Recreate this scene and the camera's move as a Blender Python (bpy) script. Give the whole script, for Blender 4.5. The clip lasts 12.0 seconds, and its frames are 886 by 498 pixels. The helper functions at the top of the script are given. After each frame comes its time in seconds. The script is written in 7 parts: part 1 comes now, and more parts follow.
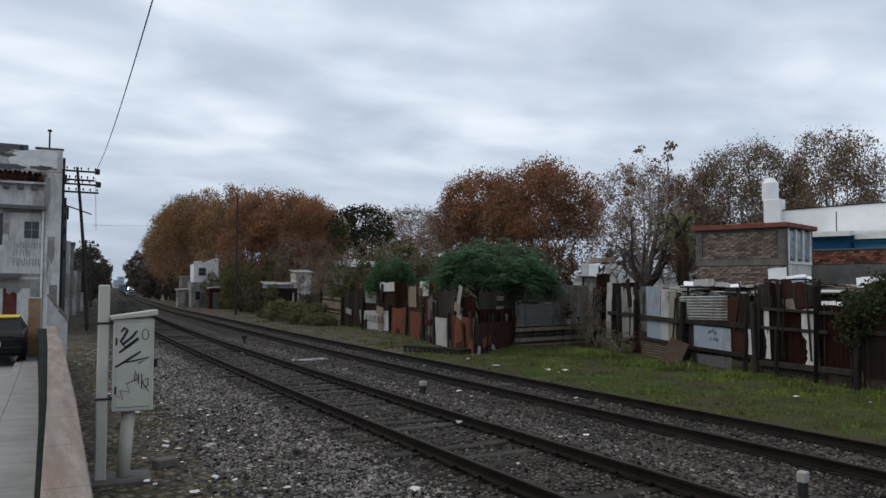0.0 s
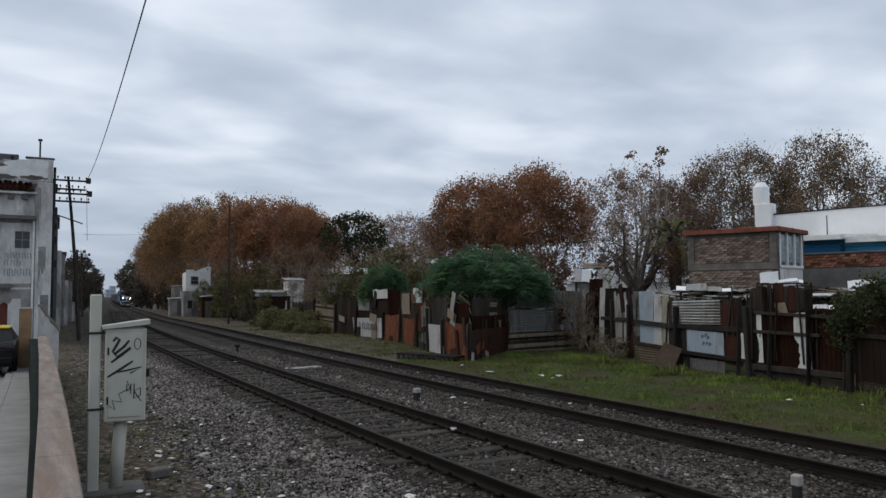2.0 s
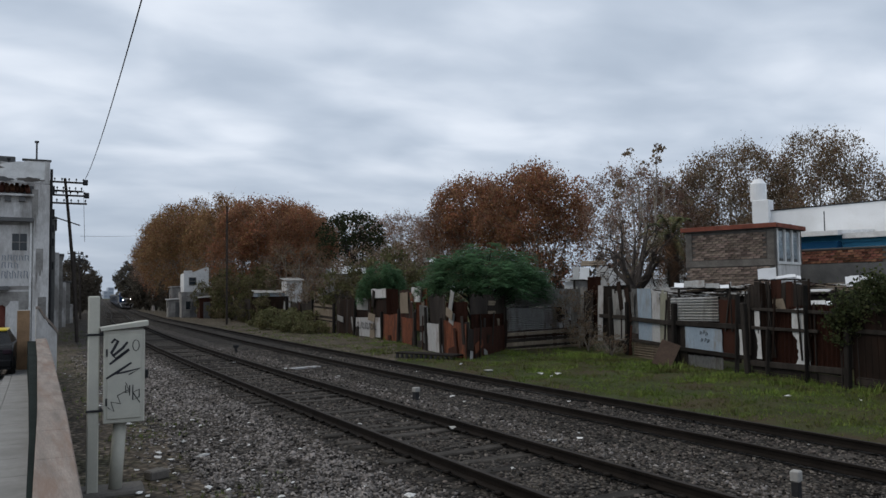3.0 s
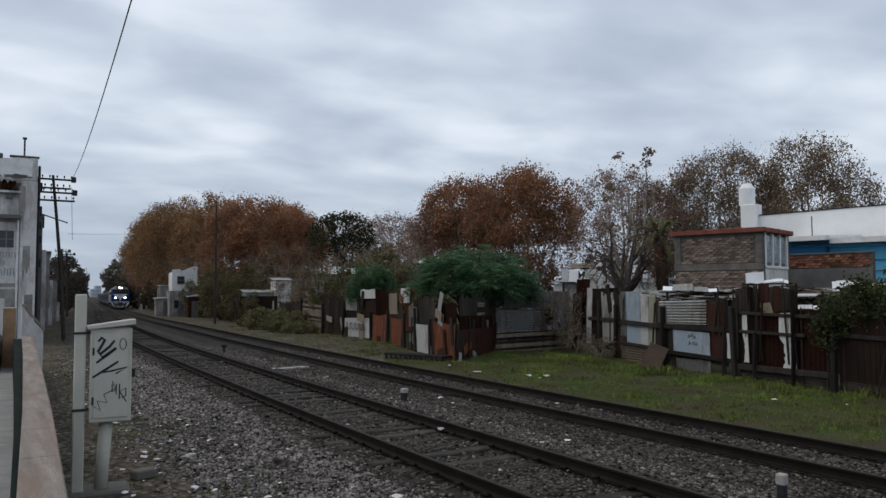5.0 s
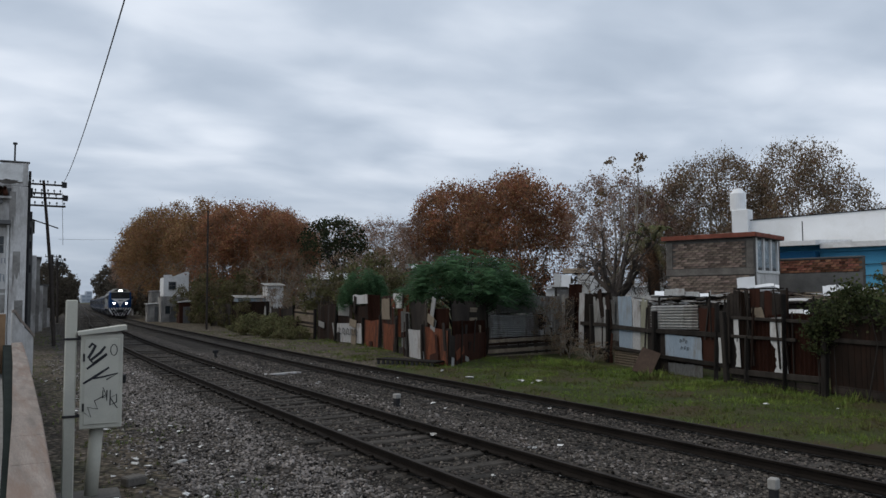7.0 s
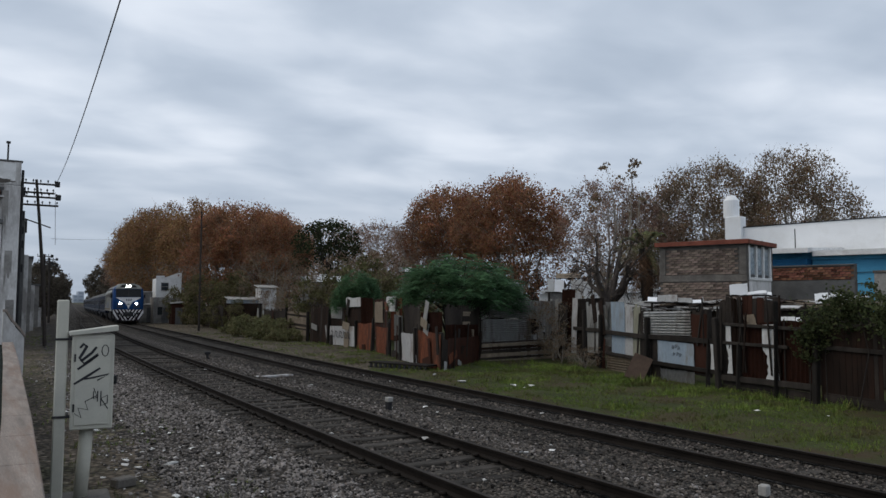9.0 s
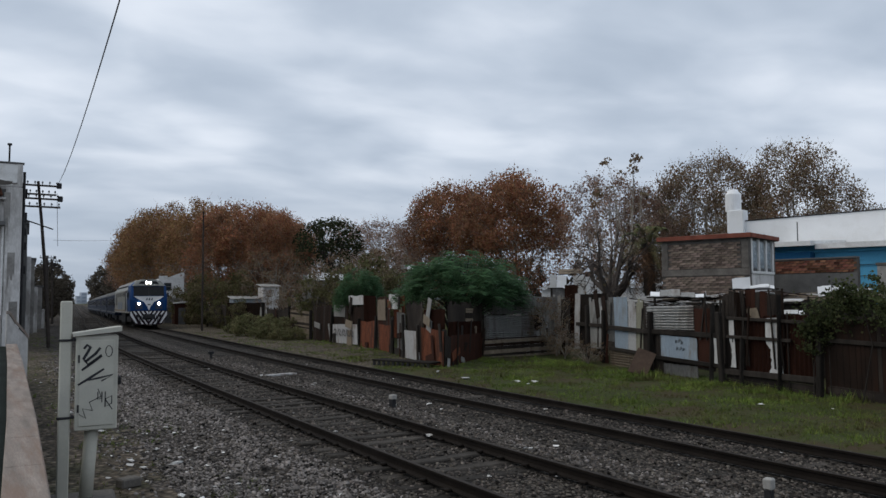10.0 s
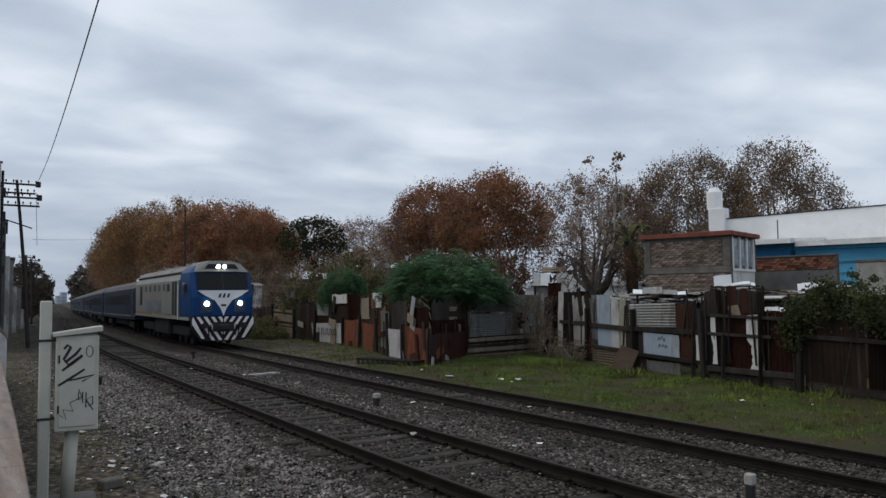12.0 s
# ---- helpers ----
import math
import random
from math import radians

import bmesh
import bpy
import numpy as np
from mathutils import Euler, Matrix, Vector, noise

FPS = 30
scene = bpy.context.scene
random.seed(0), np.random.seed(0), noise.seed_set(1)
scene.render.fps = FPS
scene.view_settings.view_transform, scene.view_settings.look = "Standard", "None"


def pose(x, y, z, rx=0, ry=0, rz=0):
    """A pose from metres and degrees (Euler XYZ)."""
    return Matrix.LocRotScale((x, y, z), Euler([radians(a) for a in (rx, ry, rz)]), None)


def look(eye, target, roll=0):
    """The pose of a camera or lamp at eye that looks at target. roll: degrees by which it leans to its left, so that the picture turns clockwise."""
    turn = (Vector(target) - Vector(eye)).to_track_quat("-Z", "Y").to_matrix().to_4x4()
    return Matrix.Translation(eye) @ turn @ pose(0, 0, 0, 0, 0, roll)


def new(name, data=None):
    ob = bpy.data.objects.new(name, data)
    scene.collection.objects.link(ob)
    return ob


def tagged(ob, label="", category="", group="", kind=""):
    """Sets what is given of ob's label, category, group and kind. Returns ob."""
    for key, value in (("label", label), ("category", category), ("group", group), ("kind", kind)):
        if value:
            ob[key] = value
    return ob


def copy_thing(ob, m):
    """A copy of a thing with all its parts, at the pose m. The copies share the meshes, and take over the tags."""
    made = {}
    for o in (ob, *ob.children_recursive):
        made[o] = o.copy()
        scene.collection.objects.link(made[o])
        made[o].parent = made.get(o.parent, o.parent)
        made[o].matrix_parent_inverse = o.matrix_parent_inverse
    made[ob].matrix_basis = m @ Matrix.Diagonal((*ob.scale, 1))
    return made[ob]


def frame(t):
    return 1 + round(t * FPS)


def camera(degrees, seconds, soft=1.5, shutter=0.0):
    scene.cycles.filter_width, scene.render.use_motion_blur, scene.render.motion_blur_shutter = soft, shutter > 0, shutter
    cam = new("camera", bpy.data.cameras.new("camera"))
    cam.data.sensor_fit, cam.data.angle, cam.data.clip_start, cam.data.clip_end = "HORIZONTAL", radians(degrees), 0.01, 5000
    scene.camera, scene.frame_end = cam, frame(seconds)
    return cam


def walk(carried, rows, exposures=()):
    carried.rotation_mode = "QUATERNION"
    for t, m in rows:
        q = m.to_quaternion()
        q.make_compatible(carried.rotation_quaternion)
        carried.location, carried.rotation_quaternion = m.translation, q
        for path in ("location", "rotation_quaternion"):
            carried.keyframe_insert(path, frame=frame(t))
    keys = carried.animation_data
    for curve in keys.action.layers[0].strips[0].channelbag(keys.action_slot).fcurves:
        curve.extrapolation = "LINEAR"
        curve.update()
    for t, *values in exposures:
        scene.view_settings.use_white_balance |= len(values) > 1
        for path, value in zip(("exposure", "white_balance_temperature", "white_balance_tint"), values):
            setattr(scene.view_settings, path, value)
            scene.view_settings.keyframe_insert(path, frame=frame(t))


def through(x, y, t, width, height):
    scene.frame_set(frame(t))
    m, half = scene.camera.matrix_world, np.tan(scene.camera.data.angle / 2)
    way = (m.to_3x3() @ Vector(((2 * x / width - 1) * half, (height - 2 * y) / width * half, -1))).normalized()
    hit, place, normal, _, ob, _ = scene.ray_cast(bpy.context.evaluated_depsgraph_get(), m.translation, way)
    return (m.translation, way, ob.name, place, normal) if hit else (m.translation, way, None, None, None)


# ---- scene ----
cam = camera(60.0, 12.0, soft=1.5)
PATH = [
    (0, pose(0, 0, 2.35, 92.720, -0.230, -29.611)),
    (0.5, pose(0, 0, 2.35, 92.682, -0.720, -29.908)),
    (1, pose(0, 0, 2.35, 92.991, -0.547, -30.269)),
    (1.5, pose(0, 0, 2.35, 93.483, -0.174, -29.988)),
    (2, pose(0, 0, 2.35, 93.215, 0.255, -30.123)),
    (2.5, pose(0, 0, 2.35, 93.317, 0.371, -30.331)),
    (3, pose(0, 0, 2.35, 93.133, 0.714, -30.249)),
    (5, pose(0, 0, 2.35, 93.216, 0.203, -31.040)),
    (5.5, pose(0, 0, 2.35, 93.291, 0.309, -31.213)),
    (6, pose(0, 0, 2.35, 93.466, 0.261, -31.452)),
    (6.5, pose(0, 0, 2.35, 93.508, 0.213, -31.560)),
    (7, pose(0, 0, 2.35, 93.598, 0.290, -31.605)),
    (9, pose(0, 0, 2.35, 93.877, -0.290, -32.106)),
    (9.5, pose(0, 0, 2.35, 93.765, -0.032, -32.025)),
    (10, pose(0, 0, 2.35, 93.658, 0.341, -31.913)),
    (10.5, pose(0, 0, 2.35, 93.449, 0.506, -31.910)),
    (11, pose(0, 0, 2.35, 93.476, 0.485, -32.190)),
    (11.5, pose(0, 0, 2.35, 93.411, 0.576, -32.339)),
    (12, pose(0, 0, 2.35, 93.526, 0.557, -33.125)),
]
walk(cam, PATH, exposures=[(0, 0.10), (0.5, 0.08), (1.5, 0.0), (3, 0.0), (7, -0.02), (12, -0.04)])

# ---- light ----
scene.view_settings.exposure = 0.0
SUN_AZ, SUN_EL = 300.0, 50.0


def make_world():
    w = bpy.data.worlds.new("overcast_sky")
    scene.world = w
    w.use_nodes = True
    nt = w.node_tree
    nt.nodes.clear()
    N = lambda k: nt.nodes.new(k)
    L = nt.links.new
    co = N("ShaderNodeTexCoord")
    sep = N("ShaderNodeSeparateXYZ")
    L(co.outputs["Generated"], sep.inputs[0])

    def math_(op, a, b=None, clamp=False):
        n = N("ShaderNodeMath")
        n.operation, n.use_clamp = op, clamp
        for i, v in enumerate((a, b)):
            if v is None:
                continue
            if isinstance(v, (int, float)):
                n.inputs[i].default_value = v
            else:
                L(v, n.inputs[i])
        return n.outputs[0]

    up = math_("MAXIMUM", sep.outputs[2], 0.0)
    den = math_("ADD", up, 0.16)
    px = math_("DIVIDE", sep.outputs[0], den)
    py = math_("DIVIDE", sep.outputs[1], den)
    com = N("ShaderNodeCombineXYZ")
    L(px, com.inputs[0])
    L(py, com.inputs[1])
    rot = N("ShaderNodeMapping")
    rot.inputs["Rotation"].default_value = (0, 0, radians(29))
    rot.inputs["Scale"].default_value = (0.95, 1.25, 1.0)
    rot.inputs["Location"].default_value = CLOUD_SHIFT
    L(com.outputs[0], rot.inputs[0])

    def cloud(scale, detail, rough, dist):
        n = N("ShaderNodeTexNoise")
        n.inputs["Scale"].default_value = scale
        n.inputs["Detail"].default_value = detail
        n.inputs["Roughness"].default_value = rough
        n.inputs["Distortion"].default_value = dist
        L(rot.outputs[0], n.inputs["Vector"])
        return n.outputs["Fac"]

    big = cloud(0.85, 3.0, 0.45, 0.5)
    fine = cloud(2.4, 4.0, 0.45, 0.25)
    s = math_("ADD", math_("MULTIPLY", big, 0.62), math_("MULTIPLY", fine, 0.38))
    ramp = N("ShaderNodeValToRGB")
    cr = ramp.color_ramp
    cr.interpolation = "B_SPLINE"
    cr.elements[0].position, cr.elements[0].color = 0.36, (0.436, 0.515, 0.63, 1)
    cr.elements[1].position, cr.elements[1].color = 0.64, (0.905, 0.965, 1.06, 1)
    e = cr.elements.new(0.5)
    e.color = (0.602, 0.685, 0.805, 1)
    L(s, ramp.inputs[0])
    # even veil towards the horizon
    veil = N("ShaderNodeMixRGB")
    veil.inputs[2].default_value = (0.395, 0.465, 0.57, 1)
    fac = math_("SUBTRACT", 1.0, math_("MULTIPLY", up, 5.2, True), True)
    L(math_("MULTIPLY", fac, 0.85), veil.inputs[0])
    L(ramp.outputs[0], veil.inputs[1])
    sky = N("ShaderNodeTexSky")
    sky.sky_type, sky.sun_disc = "NISHITA", False
    sky.sun_elevation, sky.sun_rotation = radians(SUN_EL), radians(SUN_AZ)
    bg1, bg2, add = N("ShaderNodeBackground"), N("ShaderNodeBackground"), N("ShaderNodeAddShader")
    L(veil.outputs[0], bg1.inputs[0])
    bg1.inputs[1].default_value = 0.93
    L(sky.outputs[0], bg2.inputs[0])
    bg2.inputs[1].default_value = 0.004
    out = N("ShaderNodeOutputWorld")
    L(bg1.outputs[0], add.inputs[0])
    L(bg2.outputs[0], add.inputs[1])
    L(add.outputs[0], out.inputs[0])


CLOUD_SHIFT = (0.3, 0.2, 0.0)
make_world()
sun = new("sun", bpy.data.lights.new("sun", "SUN"))
sun.data.energy, sun.data.angle, sun.data.color = 1.0, radians(45), (1.0, 0.9, 0.75)
sun.matrix_world = look((0, 0, 60), (0 - 30 * math.sin(radians(SUN_AZ)), -30 * math.cos(radians(SUN_AZ)), 60 - 30 * math.tan(radians(SUN_EL))))


# ---- materials ----
def mat(name, base, rough=0.8, scale=4.0, var=0.35, fine=40.0, bump=0.25, metal=0.0, stain=None, stain_amount=0.0, random_by=None, hue=0.0, coords="object", spec=0.12, stretch=(1, 1, 1), bump_dist=0.02, cells=0.0, cell_var=0.6, through=0.0, spread=0.4):
    m = bpy.data.materials.new(name)
    m.use_nodes = True
    nt = m.node_tree
    b = nt.nodes["Principled BSDF"]
    N = nt.nodes.new
    L = nt.links.new
    if coords == "world":
        src = N("ShaderNodeNewGeometry").outputs["Position"]
    else:
        src = N("ShaderNodeTexCoord").outputs["Object"]
    mp = N("ShaderNodeMapping")
    mp.inputs["Scale"].default_value = stretch
    L(src, mp.inputs[0])
    src = mp.outputs[0]

    def nz(sc, det=4.0, ro=0.6):
        n = N("ShaderNodeTexNoise")
        n.inputs["Scale"].default_value = sc
        n.inputs["Detail"].default_value = det
        n.inputs["Roughness"].default_value = ro
        L(src, n.inputs["Vector"])
        return n.outputs["Fac"]

    def mixc(mode, fac, a, bb):
        n = N("ShaderNodeMixRGB")
        n.blend_type = mode
        for i, v in enumerate((fac, a, bb)):
            if isinstance(v, (int, float)):
                n.inputs[i].default_value = v
            elif isinstance(v, tuple):
                n.inputs[i].default_value = (*v, 1)
            else:
                L(v, n.inputs[i])
        return n.outputs[0]

    def span(v, lo, hi, f0=0.3, f1=0.7):
        n = N("ShaderNodeMapRange")
        n.inputs["From Min"].default_value, n.inputs["From Max"].default_value = f0, f1
        n.inputs["To Min"].default_value, n.inputs["To Max"].default_value = lo, hi
        L(v, n.inputs[0])
        return n.outputs[0]

    big, small = nz(scale), nz(fine)
    lo = tuple(c * (1 - var) for c in base)
    hi = tuple(min(1, c * (1 + var)) for c in base)
    col = mixc("MIX", span(big, 0, 1), lo, hi)
    grain = span(small, 1 - var * 0.6, 1 + var * 0.6)
    col = mixc("MULTIPLY", 1.0, col, grain)
    if stain:
        col = mixc("MIX", span(nz(scale * 0.6 + 0.37, 6.0, 0.7), 0, stain_amount, 0.46, 0.62), col, stain)
    if random_by:
        rnd = N("ShaderNodeObjectInfo").outputs["Random"] if random_by == "object" else N("ShaderNodeNewGeometry").outputs["Random Per Island"]
        hsv = N("ShaderNodeHueSaturation")
        L(col, hsv.inputs["Color"])
        L(span(rnd, 1 - spread, 1 + spread, 0, 1), hsv.inputs["Value"])
        if hue:
            rn2 = N("ShaderNodeMath")
            rn2.operation = "FRACT"
            mm = N("ShaderNodeMath")
            mm.operation = "MULTIPLY"
            L(rnd, mm.inputs[0])
            mm.inputs[1].default_value = 37.7
            L(mm.outputs[0], rn2.inputs[0])
            L(span(rn2.outputs[0], 0.5 - hue, 0.5 + hue, 0, 1), hsv.inputs["Hue"])
        col = hsv.outputs[0]
    height = small
    if cells:
        vo = N("ShaderNodeTexVoronoi")
        vo.inputs["Scale"].default_value = cells
        L(src, vo.inputs["Vector"])
        bw = N("ShaderNodeRGBToBW")
        L(vo.outputs["Color"], bw.inputs[0])
        col = mixc("MULTIPLY", 1.0, col, span(bw.outputs[0], 1 - cell_var, 1 + cell_var, 0.2, 0.8))
        # darker towards cell edges: shade between the stones put into the colour
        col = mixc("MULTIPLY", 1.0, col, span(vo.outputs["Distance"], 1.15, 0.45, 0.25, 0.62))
        height = span(vo.outputs["Distance"], 1.0, 0.0, 0.0, 0.7)
    L(col, b.inputs["Base Color"])
    if through:
        tl = N("ShaderNodeBsdfTranslucent")
        L(col, tl.inputs["Color"])
        mx = N("ShaderNodeMixShader")
        mx.inputs[0].default_value = through
        L(b.outputs[0], mx.inputs[1])
        L(tl.outputs[0], mx.inputs[2])
        L(mx.outputs[0], nt.nodes["Material Output"].inputs[0])
    L(span(small, max(0.05, rough - 0.12), min(1, rough + 0.12)), b.inputs["Roughness"])
    b.inputs["Metallic"].default_value = metal
    b.inputs["Specular IOR Level"].default_value = spec
    if bump:
        bp = N("ShaderNodeBump")
        bp.inputs["Strength"].default_value = bump
        bp.inputs["Distance"].default_value = bump_dist
        L(height, bp.inputs["Height"])
        L(bp.outputs[0], b.inputs["Normal"])
    return m


def glow(name, colour, strength):
    m = bpy.data.materials.new(name)
    m.use_nodes = True
    b = m.node_tree.nodes["Principled BSDF"]
    b.inputs["Base Color"].default_value = (*colour, 1)
    b.inputs["Emission Color"].default_value = (*colour, 1)
    b.inputs["Emission Strength"].default_value = strength
    return m


def glass(name, colour=(0.02, 0.025, 0.03)):
    m = bpy.data.materials.new(name)
    m.use_nodes = True
    b = m.node_tree.nodes["Principled BSDF"]
    b.inputs["Base Color"].default_value = (*colour, 1)
    b.inputs["Roughness"].default_value = 0.08
    b.inputs["Specular IOR Level"].default_value = 0.5
    return m


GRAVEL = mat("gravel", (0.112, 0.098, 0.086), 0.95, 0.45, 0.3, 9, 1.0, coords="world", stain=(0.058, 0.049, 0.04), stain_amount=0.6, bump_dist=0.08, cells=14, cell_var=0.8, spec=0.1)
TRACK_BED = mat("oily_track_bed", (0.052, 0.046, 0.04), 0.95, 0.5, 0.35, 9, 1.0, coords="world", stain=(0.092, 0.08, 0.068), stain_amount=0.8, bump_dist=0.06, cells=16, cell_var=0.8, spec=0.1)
BED_STONE = mat("dark_trackbed_stone", (0.084, 0.073, 0.064), 0.9, 3, 0.3, 30, 0.4, random_by="island", hue=0.02, spec=0.1, spread=0.95)
STONE = mat("ballast_stone", (0.152, 0.138, 0.129), 0.9, 3, 0.3, 30, 0.4, random_by="island", hue=0.012, spec=0.12, spread=0.98)
GRASS_SOIL = mat("grassy_soil", (0.042, 0.05, 0.017), 0.95, 0.5, 0.35, 9, 0.8, coords="world", stain=(0.056, 0.038, 0.024), stain_amount=0.85, bump_dist=0.05)
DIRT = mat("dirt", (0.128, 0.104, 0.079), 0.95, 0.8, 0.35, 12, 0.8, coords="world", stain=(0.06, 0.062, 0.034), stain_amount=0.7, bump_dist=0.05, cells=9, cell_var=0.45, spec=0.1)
GRASS = mat("grass_blades", (0.115, 0.158, 0.033), 0.8, 0.55, 0.5, 3, 0, coords="world", random_by="island", hue=0.03, spread=0.6, stain=(0.085, 0.07, 0.032), stain_amount=0.9)
SLEEPER = mat("sleeper_wood", (0.044, 0.039, 0.034), 0.9, 3, 0.4, 30, 0.6, random_by="object")
RAIL_SIDE = mat("rusty_rail", (0.014, 0.011, 0.009), 0.75, 2, 0.3, 30, 0.3, metal=0.2)
RAIL_TOP = mat("worn_rail_top", (0.045, 0.04, 0.037), 0.85, 2, 0.2, 30, 0.05, metal=0.0, spec=0.05)
# distance haze is mixed into these two colours of the far blocks
HAZY = mat("haze_tinted_concrete", (0.42, 0.46, 0.52), 0.9, 0.1, 0.1, 1, 0)
HAZY_DARK = mat("haze_tinted_windows", (0.30, 0.34, 0.40), 0.9, 0.1, 0.1, 1, 0)
OLD_CONCRETE = mat("weathered_concrete", (0.135, 0.124, 0.112), 0.9, 1.5, 0.3, 25, 0.4, stain=(0.08, 0.072, 0.065), stain_amount=0.7)
HALL_WHITE = mat("whitewash_and_sky_gleam", (0.78, 0.79, 0.80), 0.7, 0.4, 0.05, 20, 0.05, stain=(0.66, 0.66, 0.65), stain_amount=0.5)
# near black because the street face's shadow is painted into it
WALL_GREEN = mat("shaded_green_wall", (0.012, 0.017, 0.015), 0.9, 1, 0.3, 20, 0.2, spec=0.05)
CONCRETE = mat("concrete", (0.33, 0.32, 0.30), 0.9, 1.2, 0.25, 25, 0.3, stain=(0.16, 0.15, 0.14), stain_amount=0.5)
PAVING = mat("pavement_concrete", (0.265, 0.26, 0.25), 0.9, 1.6, 0.15, 20, 0.3, coords="world", stain=(0.20, 0.195, 0.185), stain_amount=0.6)
COPING = mat("coping_brick_red", (0.245, 0.208, 0.182), 0.85, 2.2, 0.3, 30, 0.4, coords="world", stretch=(3.0, 0.3, 1.0), stain=(0.195, 0.135, 0.105), stain_amount=0.8)
WHITE_PAINT = mat("white_paint", (0.72, 0.72, 0.71), 0.7, 1.0, 0.1, 20, 0.15, stain=(0.45, 0.44, 0.42), stain_amount=0.5)
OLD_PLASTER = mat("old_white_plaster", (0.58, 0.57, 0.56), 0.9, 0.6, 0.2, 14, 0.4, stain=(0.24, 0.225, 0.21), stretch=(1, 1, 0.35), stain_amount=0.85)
DARK_PLASTER = mat("sooty_shaded_plaster", (0.20, 0.19, 0.18), 0.9, 0.6, 0.3, 14, 0.3, stain=(0.36, 0.35, 0.33), stain_amount=0.7)
BOX_PAINT = mat("grey_cabinet_paint", (0.46, 0.45, 0.39), 0.55, 2.0, 0.08, 60, 0.05, stain=(0.35, 0.34, 0.31), stain_amount=0.4)
INK = mat("black_spray_paint", (0.03, 0.03, 0.035), 0.6, 5, 0.2, 40, 0)
FAINT_INK = mat("faded_grey_spray_paint", (0.2, 0.225, 0.26), 0.8, 5, 0.2, 40, 0)
BRICK_RED = mat("red_brick", (0.15, 0.07, 0.047), 0.9, 5, 0.4, 40, 0.5, random_by="object", hue=0.015, spread=0.65)
BRICK_GREY = mat("grimy_brick", (0.165, 0.128, 0.106), 0.95, 5, 0.4, 40, 0.6, random_by="object", hue=0.015, spread=0.45)
MORTAR = mat("mortar", (0.11, 0.10, 0.09), 0.95, 2, 0.25, 30, 0.4)
ROOF_RED = mat("red_painted_edge", (0.19, 0.065, 0.045), 0.8, 2, 0.3, 30, 0.2)
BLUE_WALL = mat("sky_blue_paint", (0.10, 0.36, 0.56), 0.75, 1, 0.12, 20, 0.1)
# same blue, darkened: shade under the roof overhang is in the colour
SHADED_BLUE_WALL = mat("shaded_blue_paint", (0.015, 0.085, 0.18), 0.75, 1, 0.15, 20, 0.1)
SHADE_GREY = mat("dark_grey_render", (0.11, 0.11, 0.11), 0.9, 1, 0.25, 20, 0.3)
TIMBER = mat("weathered_timber", (0.027, 0.023, 0.02), 0.9, 3, 0.4, 40, 0.5, random_by="object", stretch=(1, 1, 0.2))
POLE_WOOD = mat("tarred_pole_wood", (0.045, 0.038, 0.034), 0.9, 3, 0.3, 40, 0.4)
DARK_METAL = mat("dark_metal", (0.035, 0.035, 0.037), 0.6, 3, 0.3, 40, 0.1, metal=0.3)
CABLE = mat("black_cable", (0.03, 0.03, 0.032), 0.7, 3, 0.1, 40, 0)
TRASH = mat("white_plastic_litter", (0.58, 0.57, 0.55), 0.7, 3, 0.3, 40, 0.2, random_by="object", spread=0.5)
BARK = mat("plane_bark", (0.24, 0.21, 0.18), 0.9, 1.5, 0.4, 12, 0.4, stain=(0.33, 0.31, 0.26), stain_amount=0.6)
DARK_BARK = mat("dark_bark", (0.032, 0.028, 0.025), 0.9, 1.5, 0.4, 12, 0.4)
PALE_BARK = mat("pale_plane_bark", (0.34, 0.30, 0.27), 0.9, 1.5, 0.3, 12, 0.4)
GREY_BARK = mat("grey_twigs", (0.075, 0.063, 0.056), 0.9, 1.5, 0.4, 12, 0.4)
LEAF_OCHRE = mat("ochre_brown_leaves", (0.27, 0.165, 0.085), 0.75, 0.25, 0.35, 2, 0, random_by="island", hue=0.025, stain=(0.22, 0.12, 0.065), stain_amount=0.8, through=0.58)
LEAF_PINK = mat("faded_pinkish_leaves", (0.25, 0.165, 0.125), 0.75, 0.25, 0.4, 2, 0, random_by="island", hue=0.02, through=0.5)
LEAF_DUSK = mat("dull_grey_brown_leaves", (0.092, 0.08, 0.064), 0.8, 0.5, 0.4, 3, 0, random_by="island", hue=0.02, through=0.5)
LEAF_WEED = mat("yellow_green_weeds", (0.15, 0.15, 0.07), 0.75, 0.5, 0.4, 3, 0, random_by="island", hue=0.03, stain=(0.13, 0.10, 0.06), stain_amount=0.6, through=0.4)
LEAF_RUST = mat("rust_leaves", (0.29, 0.14, 0.078), 0.75, 0.25, 0.35, 2, 0, random_by="island", hue=0.02, stain=(0.20, 0.138, 0.092), stain_amount=0.8, through=0.58)
LEAF_BROWN = mat("faded_brown_leaves", (0.20, 0.155, 0.108), 0.75, 0.25, 0.4, 2, 0, random_by="island", hue=0.025, stain=(0.19, 0.095, 0.045), stain_amount=0.6, through=0.58)
LEAF_GREEN = mat("dark_green_leaves", (0.08, 0.15, 0.075), 0.5, 0.5, 0.45, 3, 0, random_by="island", hue=0.02, through=0.58)
LEAF_OLIVE = mat("olive_leaves", (0.115, 0.112, 0.05), 0.7, 0.5, 0.4, 3, 0, random_by="island", hue=0.03, stain=(0.19, 0.15, 0.10), stain_amount=0.8, through=0.58)
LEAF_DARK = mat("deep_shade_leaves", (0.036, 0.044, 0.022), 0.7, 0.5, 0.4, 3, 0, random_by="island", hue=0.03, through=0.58)
